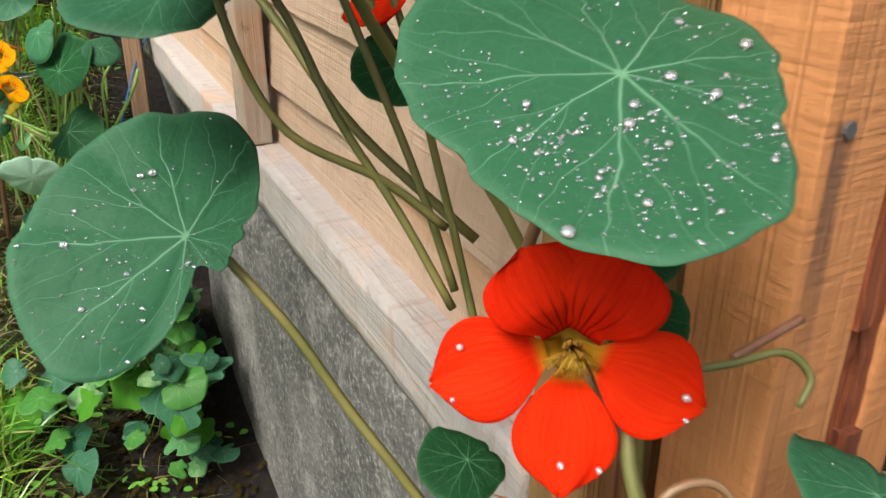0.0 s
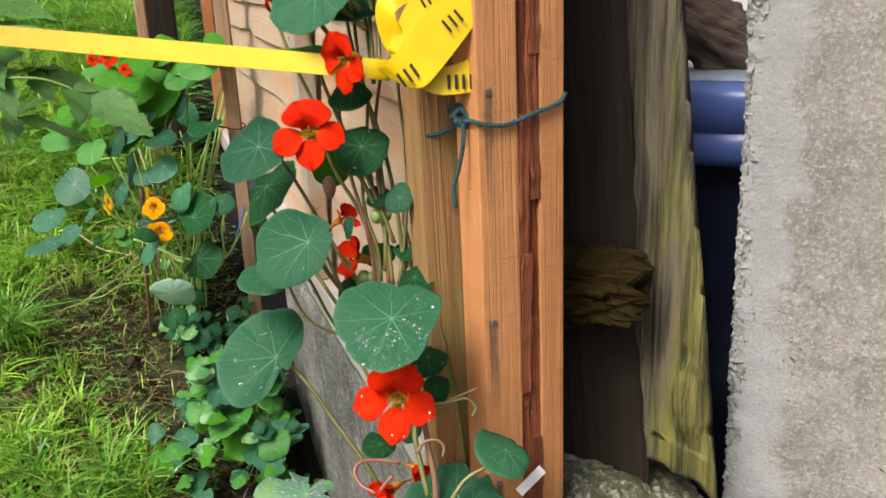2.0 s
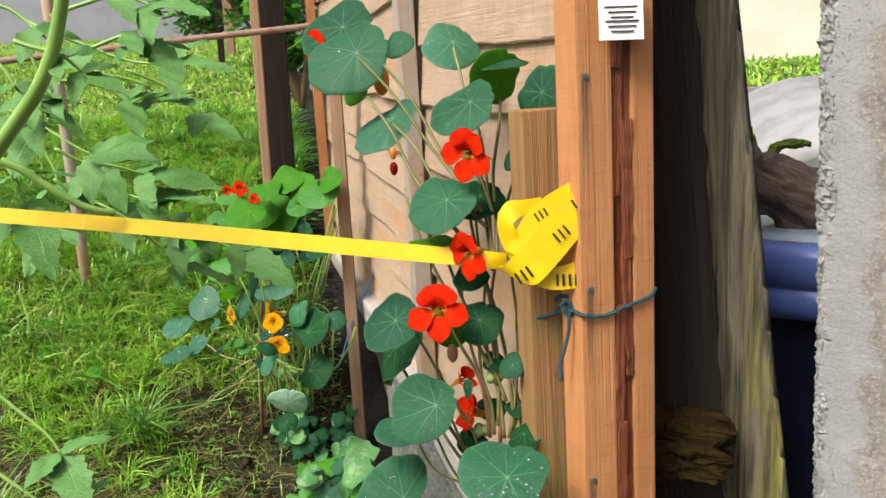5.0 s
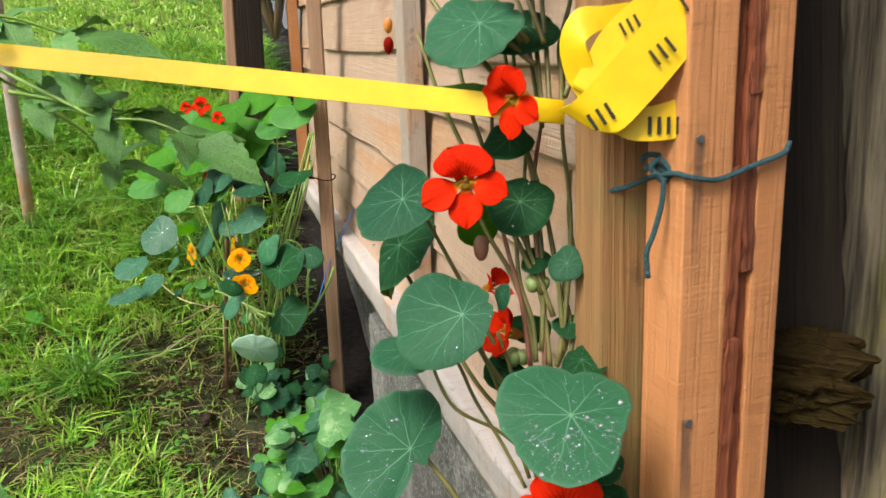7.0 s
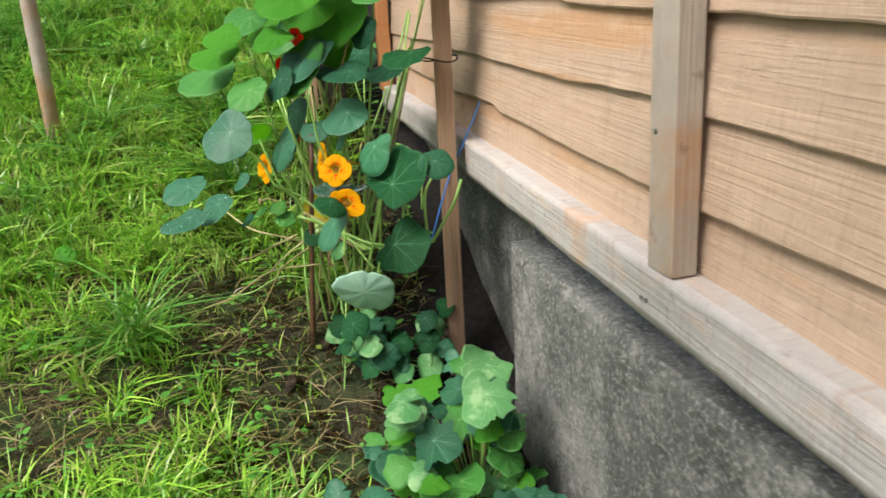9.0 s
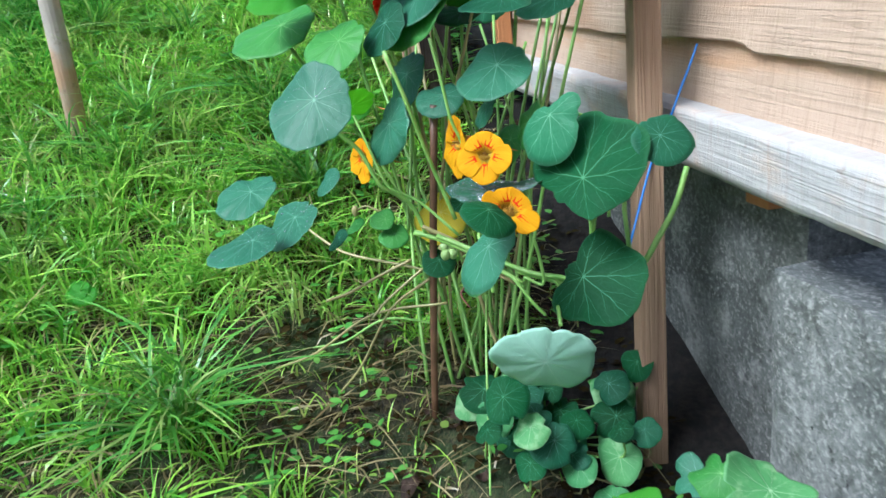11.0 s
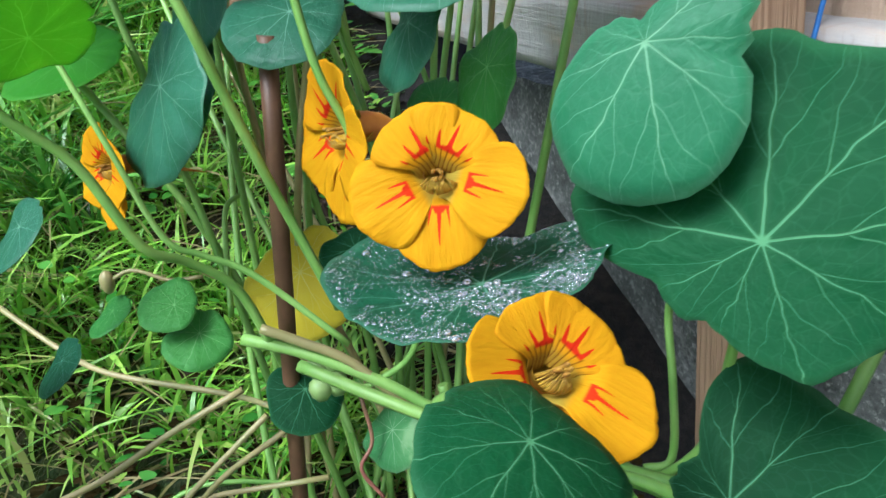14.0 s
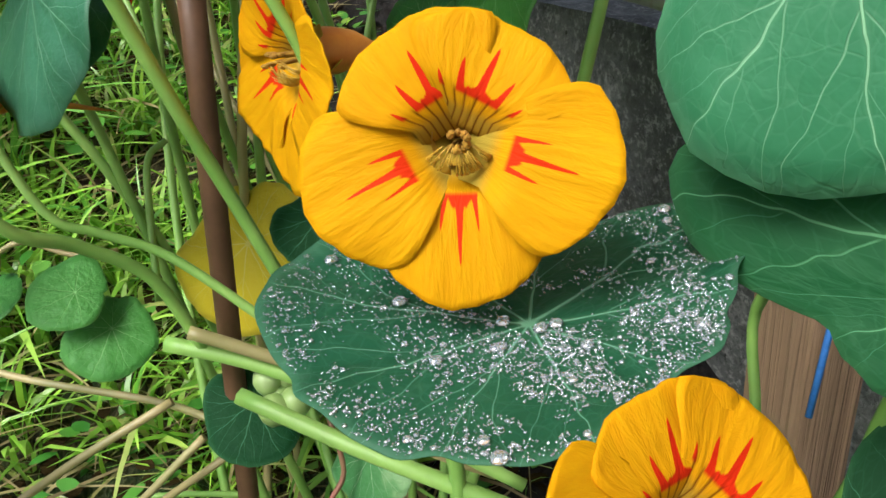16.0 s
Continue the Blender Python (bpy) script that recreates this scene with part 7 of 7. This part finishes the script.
print_bars((0.136, 0.196, 1.333), (0.977, 0.162, -0.136), (-0.018, 0.231, 0.973), 1, 0.0176, 0.0011, 0.01, label_card)
print_bars((0.136, 0.197, 1.337), (0.977, 0.162, -0.136), (-0.018, 0.231, 0.973), 1, 0.0219, 0.0011, 0.01, label_card)
print_bars((0.136, 0.198, 1.341), (0.977, 0.162, -0.136), (-0.018, 0.231, 0.973), 1, 0.0261, 0.0011, 0.01, label_card)
print_bars((0.136, 0.199, 1.344), (0.977, 0.162, -0.136), (-0.018, 0.231, 0.973), 1, 0.0176, 0.0011, 0.01, label_card)
print_bars((0.136, 0.200, 1.348), (0.977, 0.162, -0.136), (-0.018, 0.231, 0.973), 1, 0.0219, 0.0011, 0.01, label_card)
print_bars((0.135, 0.201, 1.352), (0.977, 0.162, -0.136), (-0.018, 0.231, 0.973), 1, 0.0261, 0.0011, 0.01, label_card)
plant_tag = part("plant_tag", box(-0.0038, 0.0038, -0.0134, 0.0134, -0.0003, 0.0003, 0.0002), M["paper"], m=frame_of((0.133, 0.179, 0.818), (0.079, -0.934, 0.331), (0.710, 0.288, 0.643)))
tagged(plant_tag, "small white plastic tag stuck to the panel end", "label card")

wire = part("tie_wire", tube([(-0.523 + 0.029 * math.cos(a) * (1.0 if math.cos(a) > 0 else 1.0), 1.333 + 0.024 * math.sin(a), 0.932 + 0.004 * math.sin(2 * a)) for a in np.linspace(0, 6.6, 16)], 0.0013, 0.0013, 6, 3), M["darkpost"])
tagged(wire, "dark wire twisted round the wooden stake", "wire")
twine = part("twine", tube(((-0.467, 1.365, 0.859), (-0.475, 1.356, 0.838), (-0.486, 1.345, 0.812), (-0.494, 1.336, 0.791), (-0.504, 1.328, 0.773), (-0.518, 1.311, 0.734), (-0.543, 1.275, 0.644)), 0.0013, 0.0013, 6, 6), M["bluecord"])
tagged(twine, "blue frayed twine hanging beside the stake", "twine")


# ---- the top of the bank ----
pole = part("garden_pole", tube(((-1.425, 1.545, 0.660), (-1.400, 1.530, 1.750)), 0.016, 0.015, 10, 4), M["batten_grey"])
tagged(pole, "thin grey wooden pole standing in the grass bank", "pole")
pipe = part("rusty_pipe", tube(((-0.615, 1.648, 1.494), (-0.655, 1.584, 1.485), (-0.960, 1.457, 1.464), (-1.146, 1.358, 1.447), (-1.749, 1.157, 1.409)), 0.0085, 0.0085, 10, 4), M["pipe"])
tagged(pipe, "rusty horizontal metal pipe above the bank", "pipe")
old_post = part("old_post", box(-0.013, 0.013, -0.013, 0.013, 0, 1.1, 0.004), M["stake"], m=pose(-0.920, 1.769, 0.804, 0, 1.5, 20))
tagged(old_post, "old dark weathered fence post at the top of the bank", "post", "old fence posts")
old_post = part("old_post", box(-0.038, 0.038, -0.038, 0.038, 0, 1.1, 0.004), M["darkpost"], m=pose(-0.932, 1.917, 0.773, 0, 1.5, 20))
tagged(old_post, "old dark weathered fence post at the top of the bank", "post", "old fence posts")
old_post = part("old_post", box(-0.017, 0.017, -0.017, 0.017, 0, 1.1, 0.004), M["darkpost"], m=pose(-2.137, 3.915, 1.165, 0, 1.5, 20))
tagged(old_post, "old dark weathered fence post at the top of the bank", "post", "old fence posts")
old_post = part("old_post", box(-0.028, 0.028, -0.028, 0.028, 0, 1.1, 0.004), M["stake"], m=pose(-2.367, 4.499, 1.213, 0, 1.5, 20))
tagged(old_post, "old dark weathered fence post at the top of the bank", "post", "old fence posts")
tagged(part("wall_far", box(-5.0, 3.0, 0, 0.2, -0.6, 1.6, 0.02), M["greywall"], m=pose(-5.30, 8.59, 1.94, 0, 0, 28)), "pale grey boarded wall at the end of the lawn", "wall", kind="structure")


# ---- low wet nasturtium clump at the foot of the wall ----
def clump():
    rnd = random.Random(41)
    pl = thing("nasturtium_clump", "low clump of small wet mottled nasturtium leaves at the wall foot", "plant", (-0.43, 1.05, 0.30))
    for i in range(120):
        a, q = rnd.uniform(0, 6.28), math.sqrt(rnd.random())
        x, y = -0.455 + 0.185 * q * math.cos(a), 1.03 + 0.17 * q * math.sin(a)
        s = (x - 0.1) * UX + (y - 0.22) * UY
        off = -(x - 0.1) * UY + (y - 0.22) * UX
        if off < 0.04:
            x, y = fence_xy(s, 0.04 + rnd.random() * 0.05)
        top = 0.540 - 0.19 * q * q + rnd.uniform(-0.13, 0.015)
        up = (0.5 * (x + 0.435) + rnd.uniform(-0.6, 0.4), -0.5 + rnd.uniform(-0.5, 0.5), 1.0)
        R = rnd.uniform(0.013, 0.024) if i % 3 else rnd.uniform(0.024, 0.037)
        mat = ("leaf_mottled", "leaf", "leaf_light", "leaf_young", "leaf_blue", "leaf_young", "leaf")[i % 7]
        ragged = i % 5 != 0
        bites = tuple((rnd.uniform(0, 360), rnd.uniform(0.08, 0.34), rnd.uniform(0.10, 0.30)) for _ in range(3)) if ragged else ()
        lobes = tuple((rnd.uniform(-0.07, 0.07), rnd.uniform(-0.07, 0.07)) for _ in range(6))
        leaf(pl, (x, y, top), up, (rnd.uniform(-1, 1), -1, 0), R, mat, 34 if i % 2 == 0 else 0, cup=rnd.uniform(-0.25, 0.05), wave=rnd.uniform(0.1, 0.3), bites=bites, biggest=0.0016, outline=lobes)
        stem(pl, ((x, y, top - 0.001), (x * 0.5 - 0.2175, y * 0.5 + 0.52, top - 0.06), (-0.435, 1.03, 0.30)), 0.0011, 0.0015, "stem" if i % 2 else "stem_straw")


clump()


# ---- tomato plant beside the path ----
def tomato_material():
    k = Nodes("tomato_leaf")
    sep = k.node("SeparateXYZ")
    k.put(sep.inputs[0], k.node("TexCoord").outputs["UV"])
    u, v = sep.outputs[0], sep.outputs[1]
    av = k.math("ABSOLUTE", v)
    side = k.math("ABSOLUTE", k.math("SINE", k.math("ADD", k.math("MULTIPLY", u, 16.0), k.math("MULTIPLY", av, -5.0))))
    veins = k.math("MAXIMUM", k.step(av, 0.05, 0.015), k.math("MULTIPLY", k.step(side, 0.14, 0.03), 0.5))
    n = k.noise(k.coords((40, 40, 40)), 1.0, 4)
    col = k.mix(k.step(n, 0.3, 0.7), (0.08, 0.25, 0.06), (0.18, 0.42, 0.09))
    col = k.mix(k.math("MULTIPLY", veins, 0.5), col, (0.28, 0.46, 0.18))
    k.bump(k.math("ADD", k.math("MULTIPLY", veins, -1.0), n), 0.5, 0.002)
    k.set(Base_Color=col, Roughness=0.5)
    tr = k.node("BsdfTranslucent")
    k.put(tr.inputs[0], k.mix(0.5, col, (0.2, 0.42, 0.03)))
    mx = k.node("MixShader")
    mx.inputs[0].default_value = 0.3
    k.t.links.new(k.bsdf.outputs[0], mx.inputs[1])
    k.t.links.new(tr.outputs[0], mx.inputs[2])
    k.t.links.new(mx.outputs[0], k.out.inputs[0])
    return k.m


M["tomato"] = tomato_material()


def leaflet_mesh(L, seed):
    """A toothed pointed leaflet along local +y, face to +z, drooping at the tip."""
    rnd = random.Random(seed)
    p = rnd.uniform(0, 6)
    nu, nv = 22, 6
    verts, uvs, faces = [], [], []
    for layer in (0, 1):
        for i in range(nu + 1):
            u = i / nu
            w = 0.24 * math.sin(math.pi * u ** 0.75) ** 0.85 + 0.004
            w *= 1 + 0.11 * math.sin(u * 24 + p) * (1 if 0.05 < u < 0.95 else 0) + 0.10 * math.sin(u * 51 + p)
            for j in range(nv + 1):
                v = 2 * j / nv - 1
                z = -0.30 * u * u + 0.10 * abs(v) ** 1.5 * w * 2 + 0.03 * math.sin(u * 9 + v * 2 + p) - 0.12 * abs(v) * w
                verts.append((w * v * L, L * (u - 0.10 * abs(v) * w), z * L - 0.0004 * layer))
                uvs.append((u, v))
    row, half = nv + 1, (nu + 1) * (nv + 1)
    for i in range(nu):
        for j in range(nv):
            q = (i * row + j, i * row + j + 1, (i + 1) * row + j + 1, (i + 1) * row + j)
            faces += [q, tuple(x + half for x in q[::-1])]
    me = bpy.data.meshes.new("leaflet")
    me.from_pydata(verts, [], faces)
    layer = me.uv_layers.new(name="UVMap")
    idx = np.zeros(len(me.loops), dtype=np.int32)
    me.loops.foreach_get("vertex_index", idx)
    layer.data.foreach_set("uv", np.array(uvs, dtype=np.float32)[idx].ravel())
    me.polygons.foreach_set("use_smooth", [True] * len(me.polygons))
    return me


LEAFLETS = {}


def tomato_leaf(plant, pts, L, pairs, seed, up=(0.1, -0.45, 0.9)):
    """A compound leaf: a stalk through pts with pairs of leaflets and one at its end."""
    rnd = random.Random(seed)
    stalk = part("leaf_stalk", tube(pts, 0.0024, 0.0012, 6, 5), M["stem"], plant)
    c = spline(pts, 8)
    spots = [(1.0, 0)] + [(0.92 - 0.62 * i / max(1, pairs), s) for i in range(pairs) for s in (-1, 1)]
    for t, side in spots:
        i = min(len(c) - 2, int(t * (len(c) - 1)))
        d = (c[i + 1] - c[max(0, i - 1)]).normalized()
        z = Vector(up).normalized()
        y = d if side == 0 else (d * 0.55 + z.cross(d).normalized() * side * 0.9)
        y = (y + Vector((0, 0, -rnd.uniform(0.1, 0.6)))).normalized()
        n = (z + Vector((rnd.uniform(-0.4, 0.4), rnd.uniform(-0.4, 0.4), 0))).normalized()
        key = rnd.randrange(6)
        if key not in LEAFLETS:
            LEAFLETS[key] = leaflet_mesh(1.0, key + 3)
            LEAFLETS[key].materials.append(M["tomato"])
        size = L * (1.15 if side == 0 else rnd.uniform(0.7, 1.0))
        m = frame_of(c[min(i + 1, len(c) - 1)], n, y) @ Matrix.Diagonal((size, size, size, 1))
        part("leaflet", LEAFLETS[key], M["tomato"], stalk, "", m)
    return stalk


tomato = thing("tomato_plant", "tall green tomato plant with hairy stems and toothed leaves", "plant", (-0.62, 0.20, 0.03))
part("stem", tube(((-0.304, 0.131, 1.403), (-0.324, 0.133, 1.354), (-0.348, 0.136, 1.319), (-0.380, 0.137, 1.288), (-0.448, 0.122, 1.212)), 0.0055, 0.0070, 9, 6), M["stem"], tomato)
part("stem", tube(((-0.465, 0.151, 1.273), (-0.415, 0.169, 1.251), (-0.394, 0.180, 1.231), (-0.366, 0.193, 1.208), (-0.343, 0.207, 1.198)), 0.0045, 0.0030, 9, 6), M["stem"], tomato)
part("stem", tube(((-0.448, 0.122, 1.212), (-0.62, 0.26, 0.9), (-0.62, 0.22, 0.4), (-0.62, 0.20, 0.0)), 0.007, 0.009, 9, 5), M["stem"], tomato)
tomato_leaf(tomato, ((-0.500, 0.323, 1.396), (-0.449, 0.330, 1.372), (-0.393, 0.339, 1.348), (-0.348, 0.348, 1.342)), 0.0617, 1, 50)
tomato_leaf(tomato, ((-0.363, 0.168, 1.342), (-0.326, 0.178, 1.350), (-0.294, 0.188, 1.360), (-0.280, 0.190, 1.352)), 0.0466, 2, 51)
tomato_leaf(tomato, ((-0.567, 0.342, 1.307), (-0.523, 0.348, 1.282), (-0.485, 0.351, 1.257), (-0.466, 0.354, 1.246)), 0.0892, 1, 52)
tomato_leaf(tomato, ((-0.471, 0.272, 1.374), (-0.454, 0.270, 1.340), (-0.454, 0.263, 1.313), (-0.459, 0.258, 1.290)), 0.0626, 2, 53)
tomato_leaf(tomato, ((-0.489, 0.248, 1.408), (-0.462, 0.253, 1.401), (-0.435, 0.254, 1.378), (-0.408, 0.255, 1.355)), 0.0573, 2, 54)
tomato_leaf(tomato, ((-0.596, 0.303, 1.272), (-0.559, 0.307, 1.253), (-0.535, 0.307, 1.226), (-0.523, 0.304, 1.195)), 0.0795, 2, 55)
tomato_leaf(tomato, ((-0.495, 0.170, 1.038), (-0.464, 0.172, 1.010), (-0.432, 0.173, 0.982), (-0.417, 0.172, 0.960)), 0.0622, 1, 56)
tomato_leaf(tomato, ((-0.481, 0.129, 0.977), (-0.451, 0.132, 0.955), (-0.421, 0.134, 0.933), (-0.396, 0.138, 0.921)), 0.0538, 1, 57)
tomato_leaf(tomato, ((-0.358, 0.177, 1.380), (-0.335, 0.184, 1.388), (-0.298, 0.194, 1.395), (-0.270, 0.198, 1.384)), 0.0520, 2, 58)
tomato_leaf(tomato, ((-0.500, 0.239, 1.376), (-0.467, 0.239, 1.341), (-0.457, 0.239, 1.324), (-0.435, 0.240, 1.308)), 0.0509, 2, 59)
tomato_leaf(tomato, ((-0.623, 0.456, 1.272), (-0.601, 0.453, 1.227), (-0.595, 0.449, 1.198), (-0.601, 0.440, 1.162)), 0.0765, 2, 60)
tomato_leaf(tomato, ((-0.368, 0.139, 1.358), (-0.355, 0.141, 1.353), (-0.328, 0.145, 1.343), (-0.311, 0.146, 1.328)), 0.0418, 2, 61)
tomato_leaf(tomato, ((-0.569, 0.456, 1.189), (-0.521, 0.459, 1.163), (-0.480, 0.462, 1.141), (-0.448, 0.464, 1.126), (-0.398, 0.473, 1.121), (-0.349, 0.477, 1.100)), 0.0749, 2, 77)
tomato_leaf(tomato, ((-0.570, 0.460, 1.205), (-0.537, 0.465, 1.198), (-0.504, 0.468, 1.184), (-0.477, 0.470, 1.175)), 0.0804, 1, 78)
tomato_leaf(tomato, ((-0.552, 0.419, 1.336), (-0.527, 0.440, 1.332), (-0.506, 0.456, 1.323), (-0.490, 0.471, 1.305)), 0.0725, 1, 90)
tomato_leaf(tomato, ((-0.546, 0.467, 1.345), (-0.515, 0.492, 1.339), (-0.487, 0.513, 1.326), (-0.477, 0.521, 1.307)), 0.0585, 1, 91)
tomato_leaf(tomato, ((-0.524, 0.528, 1.349), (-0.490, 0.552, 1.329), (-0.468, 0.568, 1.308), (-0.452, 0.579, 1.280)), 0.0643, 1, 92)
tomato_leaf(tomato, ((-0.564, 0.414, 1.253), (-0.541, 0.434, 1.233), (-0.514, 0.455, 1.225), (-0.481, 0.479, 1.209)), 0.0877, 1, 93)
tomato_leaf(tomato, ((-0.591, 0.438, 1.212), (-0.571, 0.453, 1.187), (-0.553, 0.466, 1.166), (-0.530, 0.482, 1.150)), 0.0760, 1, 94)
tomato_leaf(tomato, ((-0.562, 0.503, 1.156), (-0.531, 0.521, 1.124), (-0.510, 0.533, 1.101), (-0.489, 0.542, 1.069)), 0.0702, 1, 95)
tomato_leaf(tomato, ((-0.529, 0.439, 1.156), (-0.495, 0.463, 1.145), (-0.460, 0.486, 1.135), (-0.428, 0.506, 1.126)), 0.0643, 2, 96)
tomato_leaf(tomato, ((-0.582, 0.445, 1.290), (-0.566, 0.458, 1.270), (-0.556, 0.467, 1.252), (-0.549, 0.472, 1.225)), 0.0702, 1, 97)


# ---- weeds in the grass ----
def weeds(name, count, seed, smin, smax, omin, omax, size, label, material="weed", lift=0.05):
    """Small broad weed leaves close to the ground, joined."""
    rng = random.Random(seed)
    verts, faces = [], []
    for i in range(count):
        s, off = rng.uniform(smin, smax), rng.uniform(omin, omax)
        x, y = fence_xy(s, off)
        if material == "weed" and s < 1.45 and off < 0.34 and rng.random() < 0.6:
            continue
        z = ground_z(x, y) + rng.uniform(0.004, lift)
        for k in range(rng.randrange(2, 5)):
            a = rng.uniform(0, 6.28)
            L, w = size * rng.uniform(0.5, 1.3), size * rng.uniform(0.2, 0.42)
            d = Vector((math.cos(a), math.sin(a), rng.uniform(-0.1, 0.5)))
            sd = Vector((-math.sin(a), math.cos(a), rng.uniform(-0.3, 0.3)))
            p = Vector((x + rng.uniform(-0.02, 0.02), y + rng.uniform(-0.02, 0.02), z))
            o = len(verts)
            for t, q in ((0, 0.15), (0.3, 0.85), (0.65, 1.0), (0.9, 0.5), (1.0, 0.05)):
                c = p + d * (L * t) - Vector((0, 0, L * 0.25 * t * t))
                verts += [c - sd * (w * q), c + Vector((0, 0, -0.12 * w)), c + sd * (w * q)]
            for j in range(4):
                b = o + j * 3
                faces += [(b, b + 1, b + 4, b + 3), (b + 1, b + 2, b + 5, b + 4)]
    me = bpy.data.meshes.new(name)
    me.from_pydata(verts, [], faces)
    ob = part(name, me, M[material], smooth=True)
    return tagged(ob, label, "weeds", kind="stuff")


weeds("bed_weeds", 200, 6, 0.75, 2.1, 0.03, 0.42, 0.015, "small green weeds in the dark soil of the bed")
weeds("leaf_litter", 1500, 8, 0.6, 2.3, 0.02, 0.5, 0.013, "dead brown bits and crumbs on the bed soil", "rot", 0.012)
weeds("lawn_litter", 1500, 9, 0.6, 2.9, 0.2, 1.6, 0.009, "dead brown thatch and crumbs between the grass", "rot", 0.012)
weeds("weeds", 1800, 3, 0.5, 3.0, 0.05, 1.7, 0.016, "small broad-leaved weeds among the grass")
weeds("bank_weeds", 420, 4, 1.9, 2.9, -0.02, 0.9, 0.030, "taller green weeds along the top of the bank")


# ---- dead leaves ----
def dead_leaf(at, size, seed, normal=(0, 0, 1)):
    """A curled brown leaf with a pointed tip."""
    rnd = random.Random(seed)
    p, curl = rnd.uniform(0, 6.28), rnd.uniform(0.3, 0.9)
    bm = bmesh.new()
    rows = []
    for i in range(9):
        u = i / 8
        w = 0.36 * math.sin(math.pi * (0.04 + 0.93 * u)) ** 0.7 * (1 + 0.12 * math.sin(u * 21 + p))
        rows.append([bm.verts.new(((u - 0.5) * size, w * v * size, (curl * abs(v) * w + 0.22 * math.sin(u * 5 + p) + 0.05 * math.sin(v * 4 + u * 9)) * size)) for v in (-1, -0.5, 0, 0.5, 1)])
    for a, b in zip(rows, rows[1:]):
        for j in range(4):
            bm.faces.new((a[j], a[j + 1], b[j + 1], b[j])).smooth = True
    bmesh.ops.solidify(bm, geom=bm.faces[:], thickness=0.0004)
    ob = part("dead_leaf", bm, M["deadleaf"], m=frame_of(at, normal, (math.cos(p), math.sin(p), 0.1)))
    return tagged(ob, "curled dead brown leaf lying on the damp ground", "leaf", "dead leaves on the bed")


rnd = random.Random(77)
for i in range(46):
    x, y = fence_xy(rnd.uniform(0.95, 1.75), rnd.uniform(0.04, 0.34))
    dead_leaf((x, y, ground_z(x, y) + 0.006), rnd.uniform(0.016, 0.042), i, (rnd.uniform(-0.4, 0.4), rnd.uniform(-0.5, 0.3), 1))


# ---- shrubs at the top of the bank ----
def shrub(name, at, spread, height, count, size, seed, material, label):
    rnd = random.Random(seed)
    th = thing(name, label, "shrub", at)
    base = Vector(at)
    tips = []
    for i in range(9):
        tip = base + Vector((rnd.uniform(-1, 1) * spread, rnd.uniform(-1, 1) * spread, height * rnd.uniform(0.6, 1.0)))
        mid = base.lerp(tip, 0.5) + Vector((rnd.uniform(-0.1, 0.1), rnd.uniform(-0.1, 0.1), 0.1))
        part("branch", tube((base, mid, tip), 0.012, 0.003, 6, 4), M["stake"], th)
        tips += [base.lerp(mid, 0.6), mid, mid.lerp(tip, 0.5), tip]
    verts, faces = [], []
    for i in range(count):
        p = rnd.choice(tips) + Vector((rnd.gauss(0, 0.3), rnd.gauss(0, 0.3), rnd.gauss(0, 0.3))) * spread * 0.6
        a, b = rnd.uniform(0, 6.28), rnd.uniform(-0.8, 0.6)
        d = Vector((math.cos(a) * math.cos(b), math.sin(a) * math.cos(b), math.sin(b)))
        sd = d.cross(Vector((rnd.uniform(-0.5, 0.5), rnd.uniform(-0.5, 0.5), 1))).normalized()
        L = size * rnd.uniform(0.6, 1.3)
        o = len(verts)
        for t, q in ((0, 0.05), (0.35, 0.34), (0.7, 0.28), (1.0, 0.02)):
            verts += [p + d * L * t - sd * L * q, p + d * L * t + sd * L * q]
        faces += [(o, o + 1, o + 3, o + 2), (o + 2, o + 3, o + 5, o + 4), (o + 4, o + 5, o + 7, o + 6)]
    me = bpy.data.meshes.new("foliage")
    me.from_pydata(verts, [], faces)
    part("foliage", me, M[material], th)["kind"] = "stuff"


shrub("shrub", (-1.048, 2.442, 1.263), 0.16, 0.60, 1500, 0.050, 1, "weed", "dark green hedge shrub beyond the end of the fence")
shrub("shrub", (-1.802, 3.897, 1.558), 0.35, 0.70, 1800, 0.060, 2, "weed", "leafy green shrub by the old posts")
shrub("shrub", (-3.914, 7.133, 1.876), 0.50, 0.80, 1600, 0.090, 3, "weed", "bright yellow-green shrub at the end of the lawn")


seedling = thing("seedling", "bright green seedling with two round leaves in the grass", "seedling", (-1.203, 1.237, 0.60))
stem(seedling, ((-1.203, 1.237, 0.58), (-1.203, 1.236, 0.63)), 0.0012, 0.0010)
leaf(seedling, (-1.203, 1.236, 0.632), (0.1, -0.75, 0.6), (-1, 0, 0.3), 0.015, "leaf_light", ecc=0.4, under="leaf_light")
leaf(seedling, (-1.201, 1.236, 0.630), (0.2, -0.7, 0.7), (1, -0.2, -0.3), 0.013, "leaf_light", ecc=0.4, under="leaf_light")


# tall far trees behind everything, beyond the wall
shrub("tree", (-6.5, 12.5, 1.6), 1.6, 2.6, 5000, 0.16, 9, "weed", "leafy garden tree beyond the far wall")
